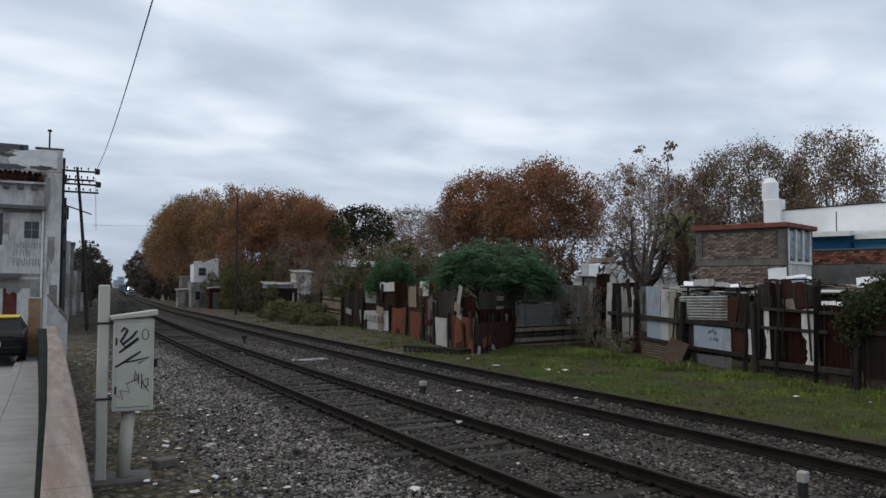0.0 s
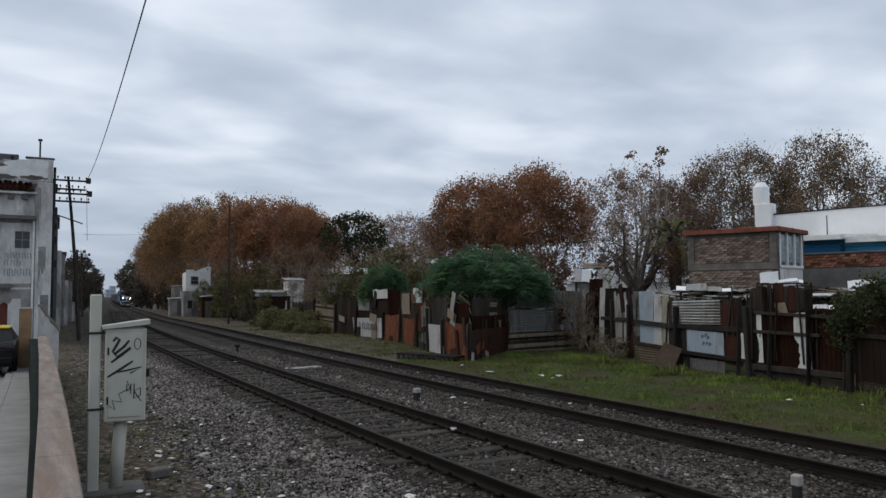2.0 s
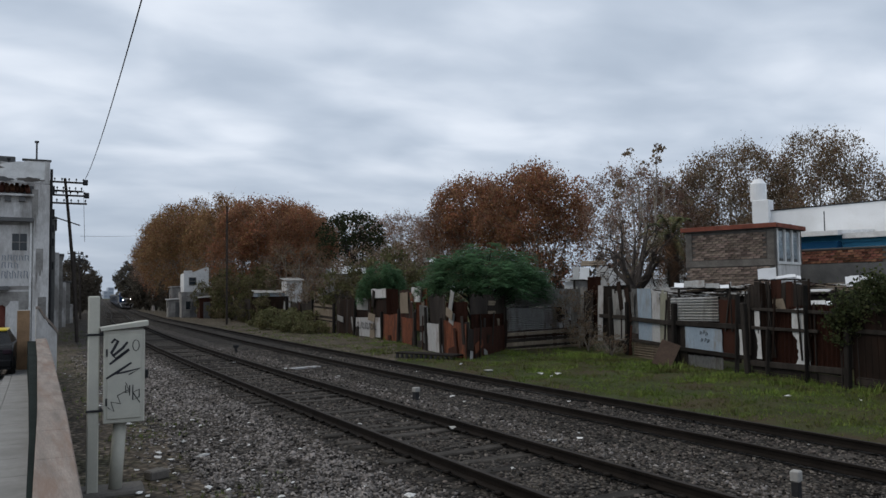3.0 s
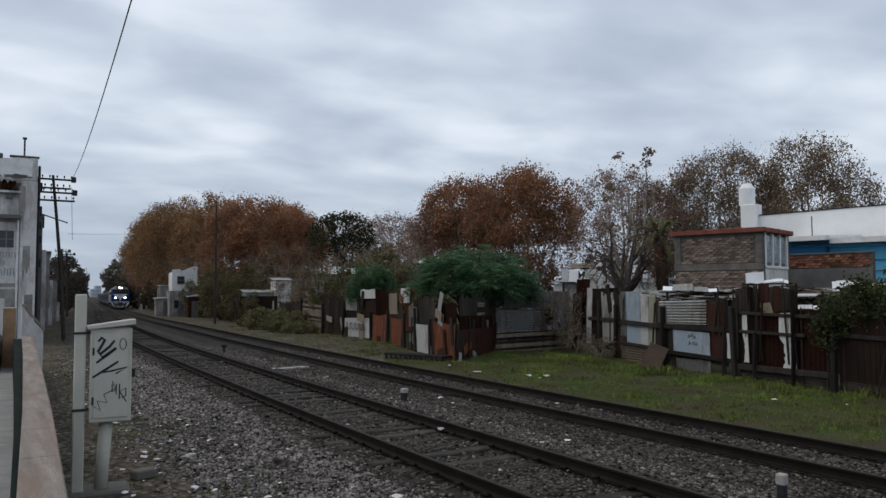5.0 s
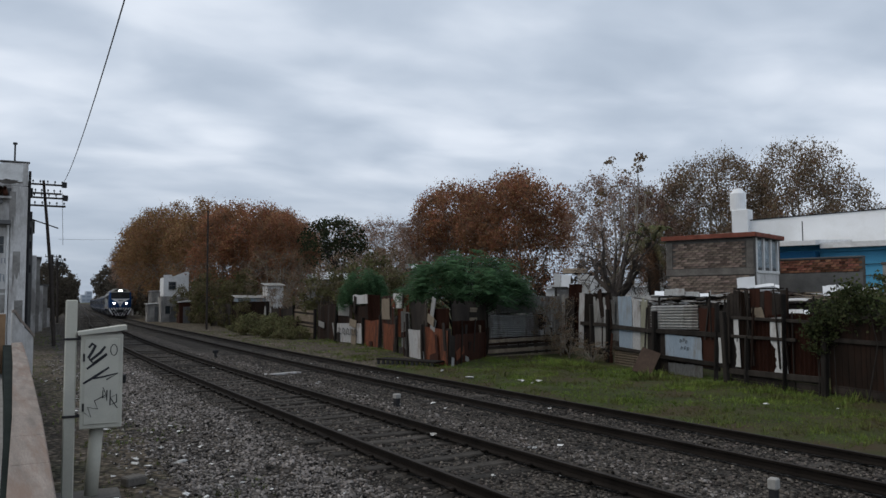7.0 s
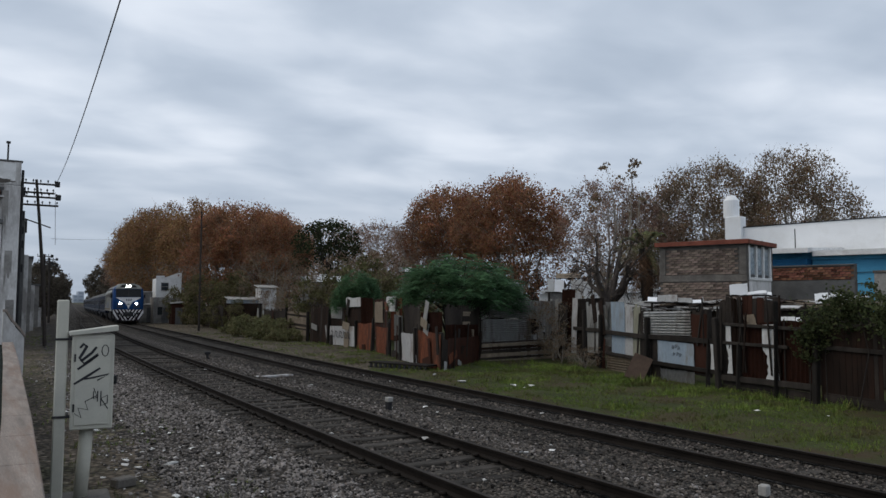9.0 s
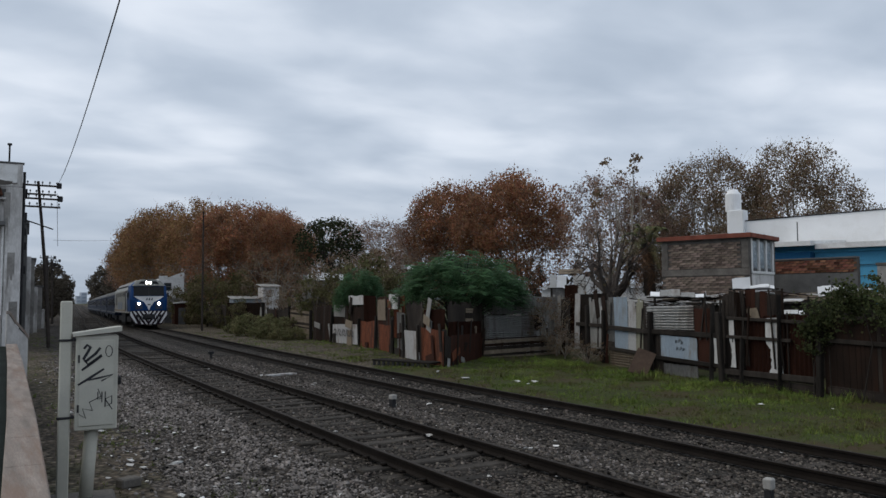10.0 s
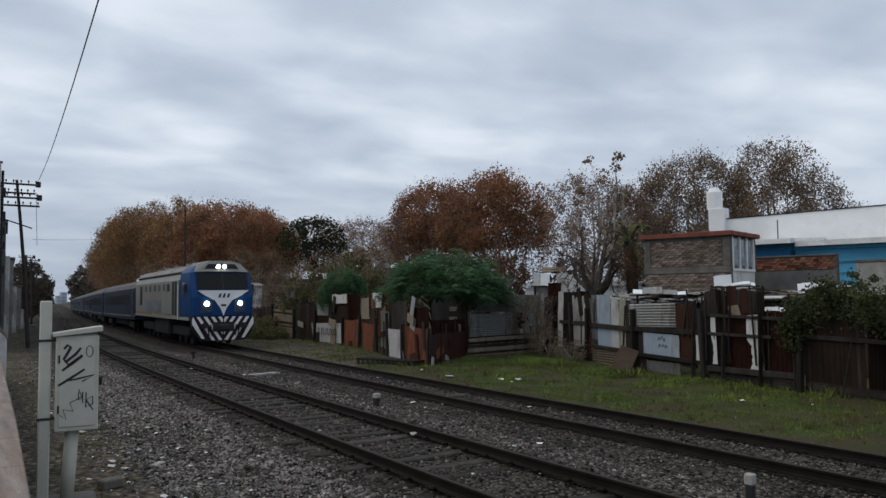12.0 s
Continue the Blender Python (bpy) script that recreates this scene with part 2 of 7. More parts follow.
LEAF_VINE = mat("vine_leaves", (0.066, 0.078, 0.034), 0.6, 0.5, 0.4, 3, 0, random_by="island", hue=0.03, through=0.58, spread=0.7)
DRY_PALM = mat("dry_palm_leaf", (0.10, 0.055, 0.03), 0.85, 0.5, 0.4, 3, 0, random_by="island")
PALM_LEAF = mat("palm_leaf", (0.075, 0.08, 0.033), 0.7, 0.5, 0.4, 3, 0, random_by="island", stain=(0.075, 0.045, 0.025), stain_amount=0.6)
SHEETS = {
    "rust": mat("rusted_sheet", (0.15, 0.05, 0.026), 0.85, 3.0, 0.5, 25, 0.3, stain=(0.055, 0.027, 0.019), stretch=(1, 1, 0.3), stain_amount=0.9),
    "red": mat("dark_red_sheet", (0.043, 0.017, 0.011), 0.85, 1.6, 0.4, 25, 0.3, stain=(0.03, 0.014, 0.01), stretch=(1, 1, 0.3), stain_amount=0.7),
    "brown": mat("brown_sheet", (0.019, 0.012, 0.009), 0.85, 1.6, 0.4, 25, 0.3, stain=(0.036, 0.016, 0.01), stretch=(1, 1, 0.3), stain_amount=0.6),
    "dark": mat("blackened_boards", (0.028, 0.023, 0.02), 0.9, 1.6, 0.4, 25, 0.4, stain=(0.065, 0.052, 0.042), stretch=(1, 1, 0.3), stain_amount=0.5),
    "grey": mat("galvanised_sheet", (0.26, 0.26, 0.25), 0.7, 1.6, 0.3, 25, 0.2, stain=(0.12, 0.09, 0.07), stretch=(1, 1, 0.3), stain_amount=0.7),
    "pale": mat("pale_weathered_panel", (0.40, 0.40, 0.40), 0.8, 1.6, 0.25, 25, 0.2, stain=(0.16, 0.125, 0.1), stretch=(1, 1, 0.3), stain_amount=0.85),
    "white": mat("white_sheet", (0.52, 0.52, 0.51), 0.7, 1.6, 0.2, 25, 0.2, stain=(0.24, 0.21, 0.185), stretch=(1, 1, 0.3), stain_amount=0.75),
    "blue": mat("pale_blue_panel", (0.26, 0.32, 0.38), 0.75, 1.6, 0.2, 25, 0.2, stain=(0.19, 0.18, 0.165), stretch=(1, 1, 0.3), stain_amount=0.85),
    "lichen": mat("lichen_stained_board", (0.25, 0.245, 0.19), 0.85, 1.6, 0.3, 25, 0.3, stain=(0.12, 0.11, 0.08), stretch=(1, 1, 0.3), stain_amount=0.6),
    "ply": mat("damp_brown_plywood", (0.08, 0.055, 0.042), 0.85, 1.6, 0.3, 25, 0.3, stain=(0.05, 0.036, 0.028), stain_amount=0.6),
    "tan": mat("tan_board", (0.22, 0.18, 0.135), 0.85, 1.6, 0.3, 25, 0.3, stain=(0.12, 0.09, 0.07), stretch=(1, 1, 0.3), stain_amount=0.6),
}
TRAIN_BLUE = mat("train_blue_paint", (0.007, 0.042, 0.14), 0.45, 0.6, 0.12, 20, 0.02, stain=(0.012, 0.045, 0.11), stain_amount=0.4, spec=0.12)
# blue dulled and darkened: the shade on the coaches is in the paint
COACH_BLUE = mat("shaded_coach_blue_paint", (0.015, 0.022, 0.042), 0.6, 0.6, 0.15, 20, 0.02, stain=(0.03, 0.038, 0.056), stain_amount=0.5, spec=0.12)
COACH_BAND = mat("coach_dark_window_band", (0.018, 0.027, 0.055), 0.3, 0.6, 0.15, 20, 0.0, spec=0.5)
TRAIN_WHITE = mat("train_grey_white_paint", (0.215, 0.22, 0.205), 0.5, 0.6, 0.1, 20, 0.02, stain=(0.2, 0.195, 0.175), stain_amount=0.6)
TRAIN_ROOF = mat("train_grey_roof", (0.24, 0.235, 0.225), 0.7, 0.6, 0.2, 20, 0.05, stain=(0.2, 0.19, 0.18), stain_amount=0.6)
FADED_BLUE = mat("faded_blue_lettering", (0.13, 0.165, 0.215), 0.5, 0.6, 0.3, 20, 0.02, stain=(0.22, 0.22, 0.21), stain_amount=0.8)
COACH_ROOF = mat("sooty_coach_roof", (0.10, 0.10, 0.10), 0.7, 0.6, 0.2, 20, 0.05)
STRIPE_DARK = mat("dark_stripe", (0.022, 0.012, 0.018), 0.5, 1, 0.2, 30, 0.02)
STRIPE_WHITE = mat("white_stripe", (0.70, 0.70, 0.70), 0.5, 1, 0.08, 30, 0.02)
GLASS = glass("dark_glass")
# pale blue pane colour carries the reflected sky
SKY_GLASS = mat("sky_tinted_pale_glass", (0.27, 0.33, 0.37), 0.25, 1.5, 0.3, 20, 0.0, stain=(0.10, 0.12, 0.13), stain_amount=0.7, spec=0.5)
CAR_BLACK = mat("black_car_paint", (0.008, 0.008, 0.009), 0.35, 1, 0.1, 30, 0.0, spec=0.12)
CAR_GLASS = mat("dark_car_glass", (0.01, 0.011, 0.012), 0.3, 1, 0.1, 30, 0.0, spec=0.15)
CAR_YELLOW = mat("yellow_car_paint", (0.62, 0.46, 0.02), 0.35, 1, 0.1, 30, 0.0, spec=0.5)
RUBBER = mat("black_rubber", (0.02, 0.02, 0.02), 0.85, 3, 0.2, 40, 0.2)
HEADLIGHT = glow("headlight_glow", (1.0, 0.98, 0.93), 45.0)
ORANGE = mat("orange_painted_wood", (0.25, 0.16, 0.095), 0.8, 2, 0.25, 30, 0.2)
DOOR_RED = mat("dull_red_door", (0.12, 0.04, 0.03), 0.75, 2, 0.2, 30, 0.1)


# ---- builders ----
def link_mesh(name, verts, faces, material, parent=None, label="", smooth=False):
    me = bpy.data.meshes.new(name)
    me.from_pydata([tuple(v) for v in verts], [], faces)
    me.materials.append(material)
    if smooth:
        me.polygons.foreach_set("use_smooth", [True] * len(me.polygons))
    me.update()
    ob = new(name, me)
    if parent:
        ob.parent = parent
    if label:
        ob["label"] = label
    return ob


def part(name, bm, material, parent=None, label="", smooth=False):
    me = bpy.data.meshes.new(name)
    bmesh.ops.recalc_face_normals(bm, faces=bm.faces)
    bm.to_mesh(me)
    bm.free()
    me.materials.append(material)
    if smooth:
        me.polygons.foreach_set("use_smooth", [True] * len(me.polygons))
    ob = new(name, me)
    if parent:
        ob.parent = parent
    if label:
        ob["label"] = label
    return ob


def base(name, m, label, category, group="", kind=""):
    ob = new(name)
    ob.matrix_basis = m
    return tagged(ob, label, category, group, kind)


def add_box(bm, x0, x1, y0, y1, z0, z1, bevel=0.0, m=None):
    t = Matrix.Translation(((x0 + x1) / 2, (y0 + y1) / 2, (z0 + z1) / 2)) @ Matrix.Diagonal((abs(x1 - x0), abs(y1 - y0), abs(z1 - z0), 1))
    if m:
        t = m @ t
    vs = bmesh.ops.create_cube(bm, size=1.0, matrix=t)["verts"]
    if bevel:
        es = list({e for v in vs for e in v.link_edges})
        bmesh.ops.bevel(bm, geom=es, offset=bevel, segments=1, affect="EDGES", profile=0.5)
    return bm


def box(x0, x1, y0, y1, z0, z1, bevel=0.0, m=None):
    return add_box(bmesh.new(), x0, x1, y0, y1, z0, z1, bevel, m)


def add_rod(bm, a, b, r0, r1=None, n=8):
    a, b = Vector(a), Vector(b)
    d = b - a
    m = Matrix.Translation((a + b) / 2) @ d.to_track_quat("Z", "Y").to_matrix().to_4x4()
    bmesh.ops.create_cone(bm, cap_ends=True, segments=n, radius1=r0, radius2=r0 if r1 is None else r1, depth=d.length, matrix=m)
    return bm


def rod(a, b, r0, r1=None, n=8):
    return add_rod(bmesh.new(), a, b, r0, r1, n)


def extrude_outline(pts, axis, lo, hi):
    """A prism: an outline in the two other axes, drawn out along axis from lo to hi."""
    bm = bmesh.new()

    def at(p, k):
        q = list(p)
        q.insert(axis, k)
        return bm.verts.new(q)

    a = [at(p, lo) for p in pts]
    b = [at(p, hi) for p in pts]
    bm.faces.new(a)
    bm.faces.new(b[::-1])
    for i in range(len(pts)):
        j = (i + 1) % len(pts)
        bm.faces.new((a[j], a[i], b[i], b[j]))
    return bm


def corrugated(w, h, pitch=0.09, depth=0.018, upright=True, torn=0.0, seed=0):
    """A ribbed metal sheet with thickness, in x (width) and z (height), its foot at z = 0."""
    rng = random.Random(seed)
    along = w if upright else h
    n = max(6, int(along / pitch * 4))
    bm = bmesh.new()
    rows = []
    for i in range(n + 1):
        a = along * i / n
        d = depth * math.sin(2 * math.pi * a / pitch)
        t0, t1 = rng.uniform(0, torn), rng.uniform(0, torn)
        other = h if upright else w
        for k in (0, 1):
            o = (t0 if k == 0 else other - t1)
            p = (a, d, o) if upright else (o, d, a)
            rows.append(bm.verts.new((p[0] - w / 2, p[1], p[2])))
    for i in range(n):
        bm.faces.new((rows[2 * i], rows[2 * i + 2], rows[2 * i + 3], rows[2 * i + 1]))
    bmesh.ops.solidify(bm, geom=bm.faces[:], thickness=0.004)
    return bm


# ---- the lie of the land ----
def bend(s):
    """How far the tracks have swung to +x at s metres along."""
    if s < 0:
        return 7.7e-4 * s * s
    q = min(s, 97.0)
    o = 7.7e-4 * q * q - 2.646e-6 * q ** 3
    o += 0.0747 * max(0, s - 97)
    d = s - 75
    if d > 0:
        o += 0.033 * (d * d / 60 if d < 30 else d - 15)
    return o


def fall(s):
    """How far the line has dropped at s metres along: a gentle gradient past the level stretch."""
    d = min(s, 270) - 55
    return 0.0 if d <= 0 else 0.006 * (d * d / 40 if d < 20 else d - 10)


RAIL_1, GAUGE, TRACK_GAP = 5.458, 1.746, 5.349
NEAR_X, FAR_X = RAIL_1 + GAUGE / 2, RAIL_1 + TRACK_GAP + GAUGE / 2
NEAR_Z, FAR_Z = 0.0, -0.24


def ease(a, b, x):
    t = min(1, max(0, (x - a) / (b - a)))
    return t * t * (3 - 2 * t)


def ground_z(x, y):
    l = x - bend(y)
    z = -0.32 + 0.11 * ease(2.8, 4.6, l) - 0.24 * ease(7.9, 9.6, l) + 0.04 * ease(13.2, 14.6, l)
    k = 0.05 * noise.noise(Vector((x * 0.35, y * 0.35, 0))) * (1 if l < 4 or l > 14 else 0.4)
    return z + k - fall(y)


def closing(s):
    """The nearer track draws in towards the further one past this point."""
    return 1.6 * ease(36, 125, s)


def track_point(track_x, s, lateral=0.0):
    if track_x < 8:
        track_x += closing(s)
    h = (bend(s + 0.5) - bend(s - 0.5))
    n = 1 / math.sqrt(1 + h * h)
    return track_x + bend(s) + lateral * n, s - lateral * h * n


def build_ground():
    def steps(cuts):
        out = []
        for a, b, d in cuts:
            n = max(1, round((b - a) / d))
            out += [a + (b - a) * i / n for i in range(n)]
        return out + [cuts[-1][1]]

    ys = steps([(-300, -30, 45), (-30, 0, 5), (0, 30, 0.3), (30, 80, 1.2), (80, 300, 6), (300, 1800, 150)])
    ls = steps([(-900, -60, 120), (-60, -4, 7), (-4, 1, 1.0), (1, 14.8, 0.25), (14.8, 26, 0.8), (26, 90, 8), (90, 1200, 150)])
    verts = []
    for j, y in enumerate(ys):
        for i, l in enumerate(ls):
            x = l + bend(max(-60, min(y, 700)))
            verts.append((x, y, ground_z(x, min(700, max(-60, y))) if -60 < l < 90 else -0.45 - fall(y)))
    faces, mats = [], []
    w = len(ls)
    for j in range(len(ys) - 1):
        for i in range(w - 1):
            faces.append((j * w + i, j * w + i + 1, (j + 1) * w + i + 1, (j + 1) * w + i))
            l = (ls[i] + ls[i + 1]) / 2
            jit = 0.5 * noise.noise(Vector((l * 0.7, ys[j] * 0.5, 3))) + 0.55 * noise.noise(Vector((l * 2.3, ys[j] * 2.1, 8)))
            near = 4.75 + 0.3 * jit < l < 8.0 or 9.6 < l < 13.0 + 0.5 * jit
            verge = ys[j] > 29 + 7 * jit and l < 20
            mats.append(2 if verge and l > 13.3 + jit else 3 if near else 0 if 2.5 + jit < l < 13.3 + jit * 0.6 else (2 if l <= 2.5 + jit else 1))
    ob = link_mesh("ground", verts, faces, GRAVEL)
    for m in (GRASS_SOIL, DIRT, TRACK_BED):
        ob.data.materials.append(m)
    ob.data.polygons.foreach_set("material_index", mats)
    ob.data.polygons.foreach_set("use_smooth", [True] * len(mats))
    return tagged(ob, "dark gravel ballast with grassy verges beside the tracks", "ground", kind="structure")


build_ground()

RAIL_PROFILE = [(-0.07, -0.16), (0.07, -0.16), (0.07, -0.145), (0.012, -0.12), (0.012, -0.045), (0.036, -0.035), (0.036, -0.004), (0.03, 0.0), (-0.03, 0.0), (-0.036, -0.004), (-0.036, -0.035), (-0.012, -0.045), (-0.012, -0.12), (-0.07, -0.145)]


def scatter_mesh(name, protos, places, material, label, category, kind="stuff"):
    """One mesh out of many small copies: places are (x, y, z, size, turn, tilt)."""
    base_i = 0
    allv, allf = [], []
    for k, (x, y, z, s, a, t) in enumerate(places):
        pv, pf = protos[k % len(protos)]
        ca, sa, ct, st = math.cos(a), math.sin(a), math.cos(t), math.sin(t)
        R = np.array([[ca, -sa * ct, sa * st], [sa, ca * ct, -ca * st], [0, st, ct]])
        v = pv @ R.T * s + (x, y, z)
        allv.append(v)
        allf.append(pf + base_i)
        base_i += len(pv)
    vs = np.concatenate(allv)
    fs = np.concatenate(allf)
    ob = mesh_np(name, vs, fs, material)
    return tagged(ob, label, category, kind=kind)


def mesh_np(name, vs, fs, material, parent=None):
    me = bpy.data.meshes.new(name)
    k = fs.shape[1]
    me.vertices.add(len(vs))
    me.vertices.foreach_set("co", np.asarray(vs, dtype=np.float32).ravel())
    me.loops.add(fs.size)
    me.loops.foreach_set("vertex_index", np.asarray(fs, dtype=np.int32).ravel())
    me.polygons.add(len(fs))
    me.polygons.foreach_set("loop_start", np.arange(0, fs.size, k, dtype=np.int32))
    me.materials.append(material)
    me.update(calc_edges=True)
    ob = new(name, me)
    if parent:
        ob.parent = parent
    return ob


def build_track(name, cx, cz, label):
    track = base(name, Matrix(), label, "railway track", "railway tracks", "structure")
    stations = [-30 + 2.0 * i for i in range(15)] + [1.0 * i for i in range(60)] + [60 + 4.0 * i for i in range(60)] + [300 + 25.0 * i for i in range(17)]
    n = len(RAIL_PROFILE)
    for side in (-1, 1):
        verts, faces, mi = [], [], []
        for s in stations:
            wob = 0.012 * noise.noise(Vector((s * 0.15, side, cx)))
            for px, pz in RAIL_PROFILE:
                x, y = track_point(cx, s, side * GAUGE / 2 + px + wob)
                verts.append((x, y, cz + pz - fall(s)))
        for k in range(len(stations) - 1):
            for i in range(n):
                j = (i + 1) % n
                faces.append((k * n + i, k * n + j, (k + 1) * n + j, (k + 1) * n + i))
                mi.append(1 if i == 7 else 0)
        rail = link_mesh("rail", verts, faces, RAIL_SIDE, track, "dark rusty steel rail with a worn top")
        rail.data.materials.append(RAIL_TOP)
        rail.data.polygons.foreach_set("material_index", mi)
    bm = box(-1.35, 1.35, -0.12, 0.12, -0.13, 0, 0.02)
    first = part("sleeper", bm, SLEEPER, track)
    rng = random.Random(int(cx * 10))
    s, made = -4.0, 0
    clips = []
    while made < 250:
        h = math.degrees(math.atan(bend(s + 0.5) - bend(s - 0.5)))
        x, y = track_point(cx, s)
        ob = first if made == 0 else new("sleeper", first.data)
        ob.parent = track
        ob.matrix_basis = pose(x + rng.uniform(-0.06, 0.06), y, cz - fall(s) - (0.168 if cz == 0 else 0.205) + rng.uniform(-0.048, 0.01), 0, rng.uniform(-0.8, 0.8), -h + rng.uniform(-3.0, 3.0))
        s += 0.62 + rng.uniform(-0.05, 0.05)
        made += 1
        if made <= 130 and cz == 0:
            for q in (-GAUGE / 2 - 0.11, -GAUGE / 2 + 0.11, GAUGE / 2 - 0.11, GAUGE / 2 + 0.11):
                cx_, cy_ = track_point(cx, s - 0.62, q)
                clips.append((cx_, cy_, cz - 0.155 - fall(s), 1.0, math.radians(-h), 0))
    cube = np.array([(x, y, z) for x in (-0.035, 0.035) for y in (-0.05, 0.05) for z in (0, 0.035)])
    quads = np.array([(0, 1, 3, 2), (4, 6, 7, 5), (0, 4, 5, 1), (2, 3, 7, 6), (0, 2, 6, 4), (1, 5, 7, 3)])
    if clips:
        fix = scatter_mesh("rail_fastenings", [(cube, quads)], clips, RAIL_SIDE, "", "")
        fix.parent = track
    return track


build_track("railway_track", NEAR_X, NEAR_Z, "nearer railway track with rusty rails on wooden sleepers")
build_track("railway_track", FAR_X, FAR_Z, "further railway track with rusty rails sunk in gravel")


def stone_protos(n=8):
    out = []
    rng = np.random.default_rng(4)
    corners = np.array([(x, y, z) for x in (-0.5, 0.5) for y in (-0.5, 0.5) for z in (-0.5, 0.5)])
    quads = [(0, 1, 3, 2), (4, 6, 7, 5), (0, 4, 5, 1), (2, 3, 7, 6), (1, 5, 7, 3)]
    for i in range(n):
        v = corners * (1.1, 0.8, 0.6) * (1 + rng.uniform(-0.6, 0.3, (8, 1))) + rng.uniform(-0.15, 0.15, (8, 3))
        out.append((v, np.array(quads)))
    return out


def build_ballast():
    rng = random.Random(5)
    shoulder, bed = [], []
    for i in range(80000):
        y = 4.0 + 34 * rng.random() ** 1.7
        l = rng.uniform(1.9, 4.75) if i % 2 else rng.uniform(2.4, 13.4)
        x = l + bend(y)
        in_bed = l > 4.75 + 0.55 * noise.noise(Vector((x * 1.3, y * 0.6, 12))) + rng.uniform(-0.35, 0.25) and not (8.0 < l < 9.6 and i % 3 == 0)
        if l < 2.35 + 0.055 * (y - 9) and l < 3.9 and rng.random() < 0.8:
            continue
        if l < 4.4 and noise.noise(Vector((x * 0.7, y * 0.45, 31))) > 0.08 and rng.random() < 0.65:
            continue
        if any(abs(l - r) < 0.1 for r in (RAIL_1, RAIL_1 + GAUGE, RAIL_1 + TRACK_GAP, RAIL_1 + TRACK_GAP + GAUGE)):
            continue
        if in_bed and rng.random() < 0.08:
            continue
        z = ground_z(x, y)
        big = rng.random() ** 3
        (bed if in_bed else shoulder).append((x, y, z + rng.uniform(-0.008, 0.02), 0.02 + 0.034 * big + 0.014 * rng.random(), rng.uniform(0, 6.3), rng.uniform(-0.9, 0.9)))
    scatter_mesh("ballast_stones", stone_protos(), shoulder, STONE, "grey crushed ballast stones beside the rails", "gravel")
    scatter_mesh("trackbed_stones", stone_protos(), bed, BED_STONE, "dark oily stones between the rails", "gravel")


build_ballast()


def grass_protos(n=5):
    out = []
    rng = np.random.default_rng(9)
    for i in range(n):
        v, f = [], []
        for b in range(7):
            a, lean = rng.uniform(0, 6.3), rng.uniform(0.2, 0.9)
            h, w = rng.uniform(0.5, 1.0), 0.05
            ox, oy = rng.uniform(-0.25, 0.25, 2)
            dx, dy = math.cos(a), math.sin(a)
            k = len(v)
            v += [(ox - dy * w, oy + dx * w, 0), (ox + dy * w, oy - dx * w, 0), (ox + dx * lean * h, oy + dy * lean * h, h)]
            f.append((k, k + 1, k + 2))
        out.append((np.array(v), np.array(f)))
    return out


def build_grass():
    rng = random.Random(6)
    places = []
    while len(places) < 42000:
        y = 4 + 62 * rng.random() ** 1.6
        l = rng.uniform(13.2, 21.5)
        x = l + bend(y) * 0.85
        if noise.noise(Vector((x * 0.45, y * 0.45, 7))) + 0.6 * noise.noise(Vector((x * 1.4, y * 1.4, 3))) < -0.08 and rng.random() < 0.82:
            continue
        if l < 14 and rng.random() < 0.6:
            continue
        if rng.random() < 0.6 * (1 - ease(8, 15, y)):
            continue
        if math.hypot((x - 18.9) / 1.1, (y - 17.3) / 0.8) < 1 and rng.random() < 0.8:
            continue
        if y > 38 + 3 * noise.noise(Vector((x, y, 1))) and rng.random() < 0.6:
            y = 8 + 18 * rng.random()
            x = l + bend(y) * 0.85
        places.append((x, y, ground_z(x, y) - 0.01, rng.uniform(0.035, 0.085) * (2.1 if rng.random() < 0.07 else 1.0) * (1 + 1.0 * noise.noise(Vector((x * 0.9, y * 0.9, 2)))) * (1 + 0.45 * ease(17.5, 20, x)), rng.uniform(0, 6.3), rng.uniform(-0.2, 0.2)))
    for i in range(2600):
        y = 6 + 60 * rng.random() ** 1.4
        l = rng.uniform(1.2, 3.6)
        x = l + bend(y) * (1 if y < 30 else 0.9)
        if noise.noise(Vector((x * 0.5, y * 0.5, 2))) < 0.05 and rng.random() < 0.9:
            continue
        places.append((x, y, ground_z(x, y) - 0.01, rng.uniform(0.04, 0.12), rng.uniform(0, 6.3), rng.uniform(-0.2, 0.2)))
    scatter_mesh("grass", grass_protos(), places, GRASS, "short green grass with dry tufts on the verge", "grass")


build_grass()


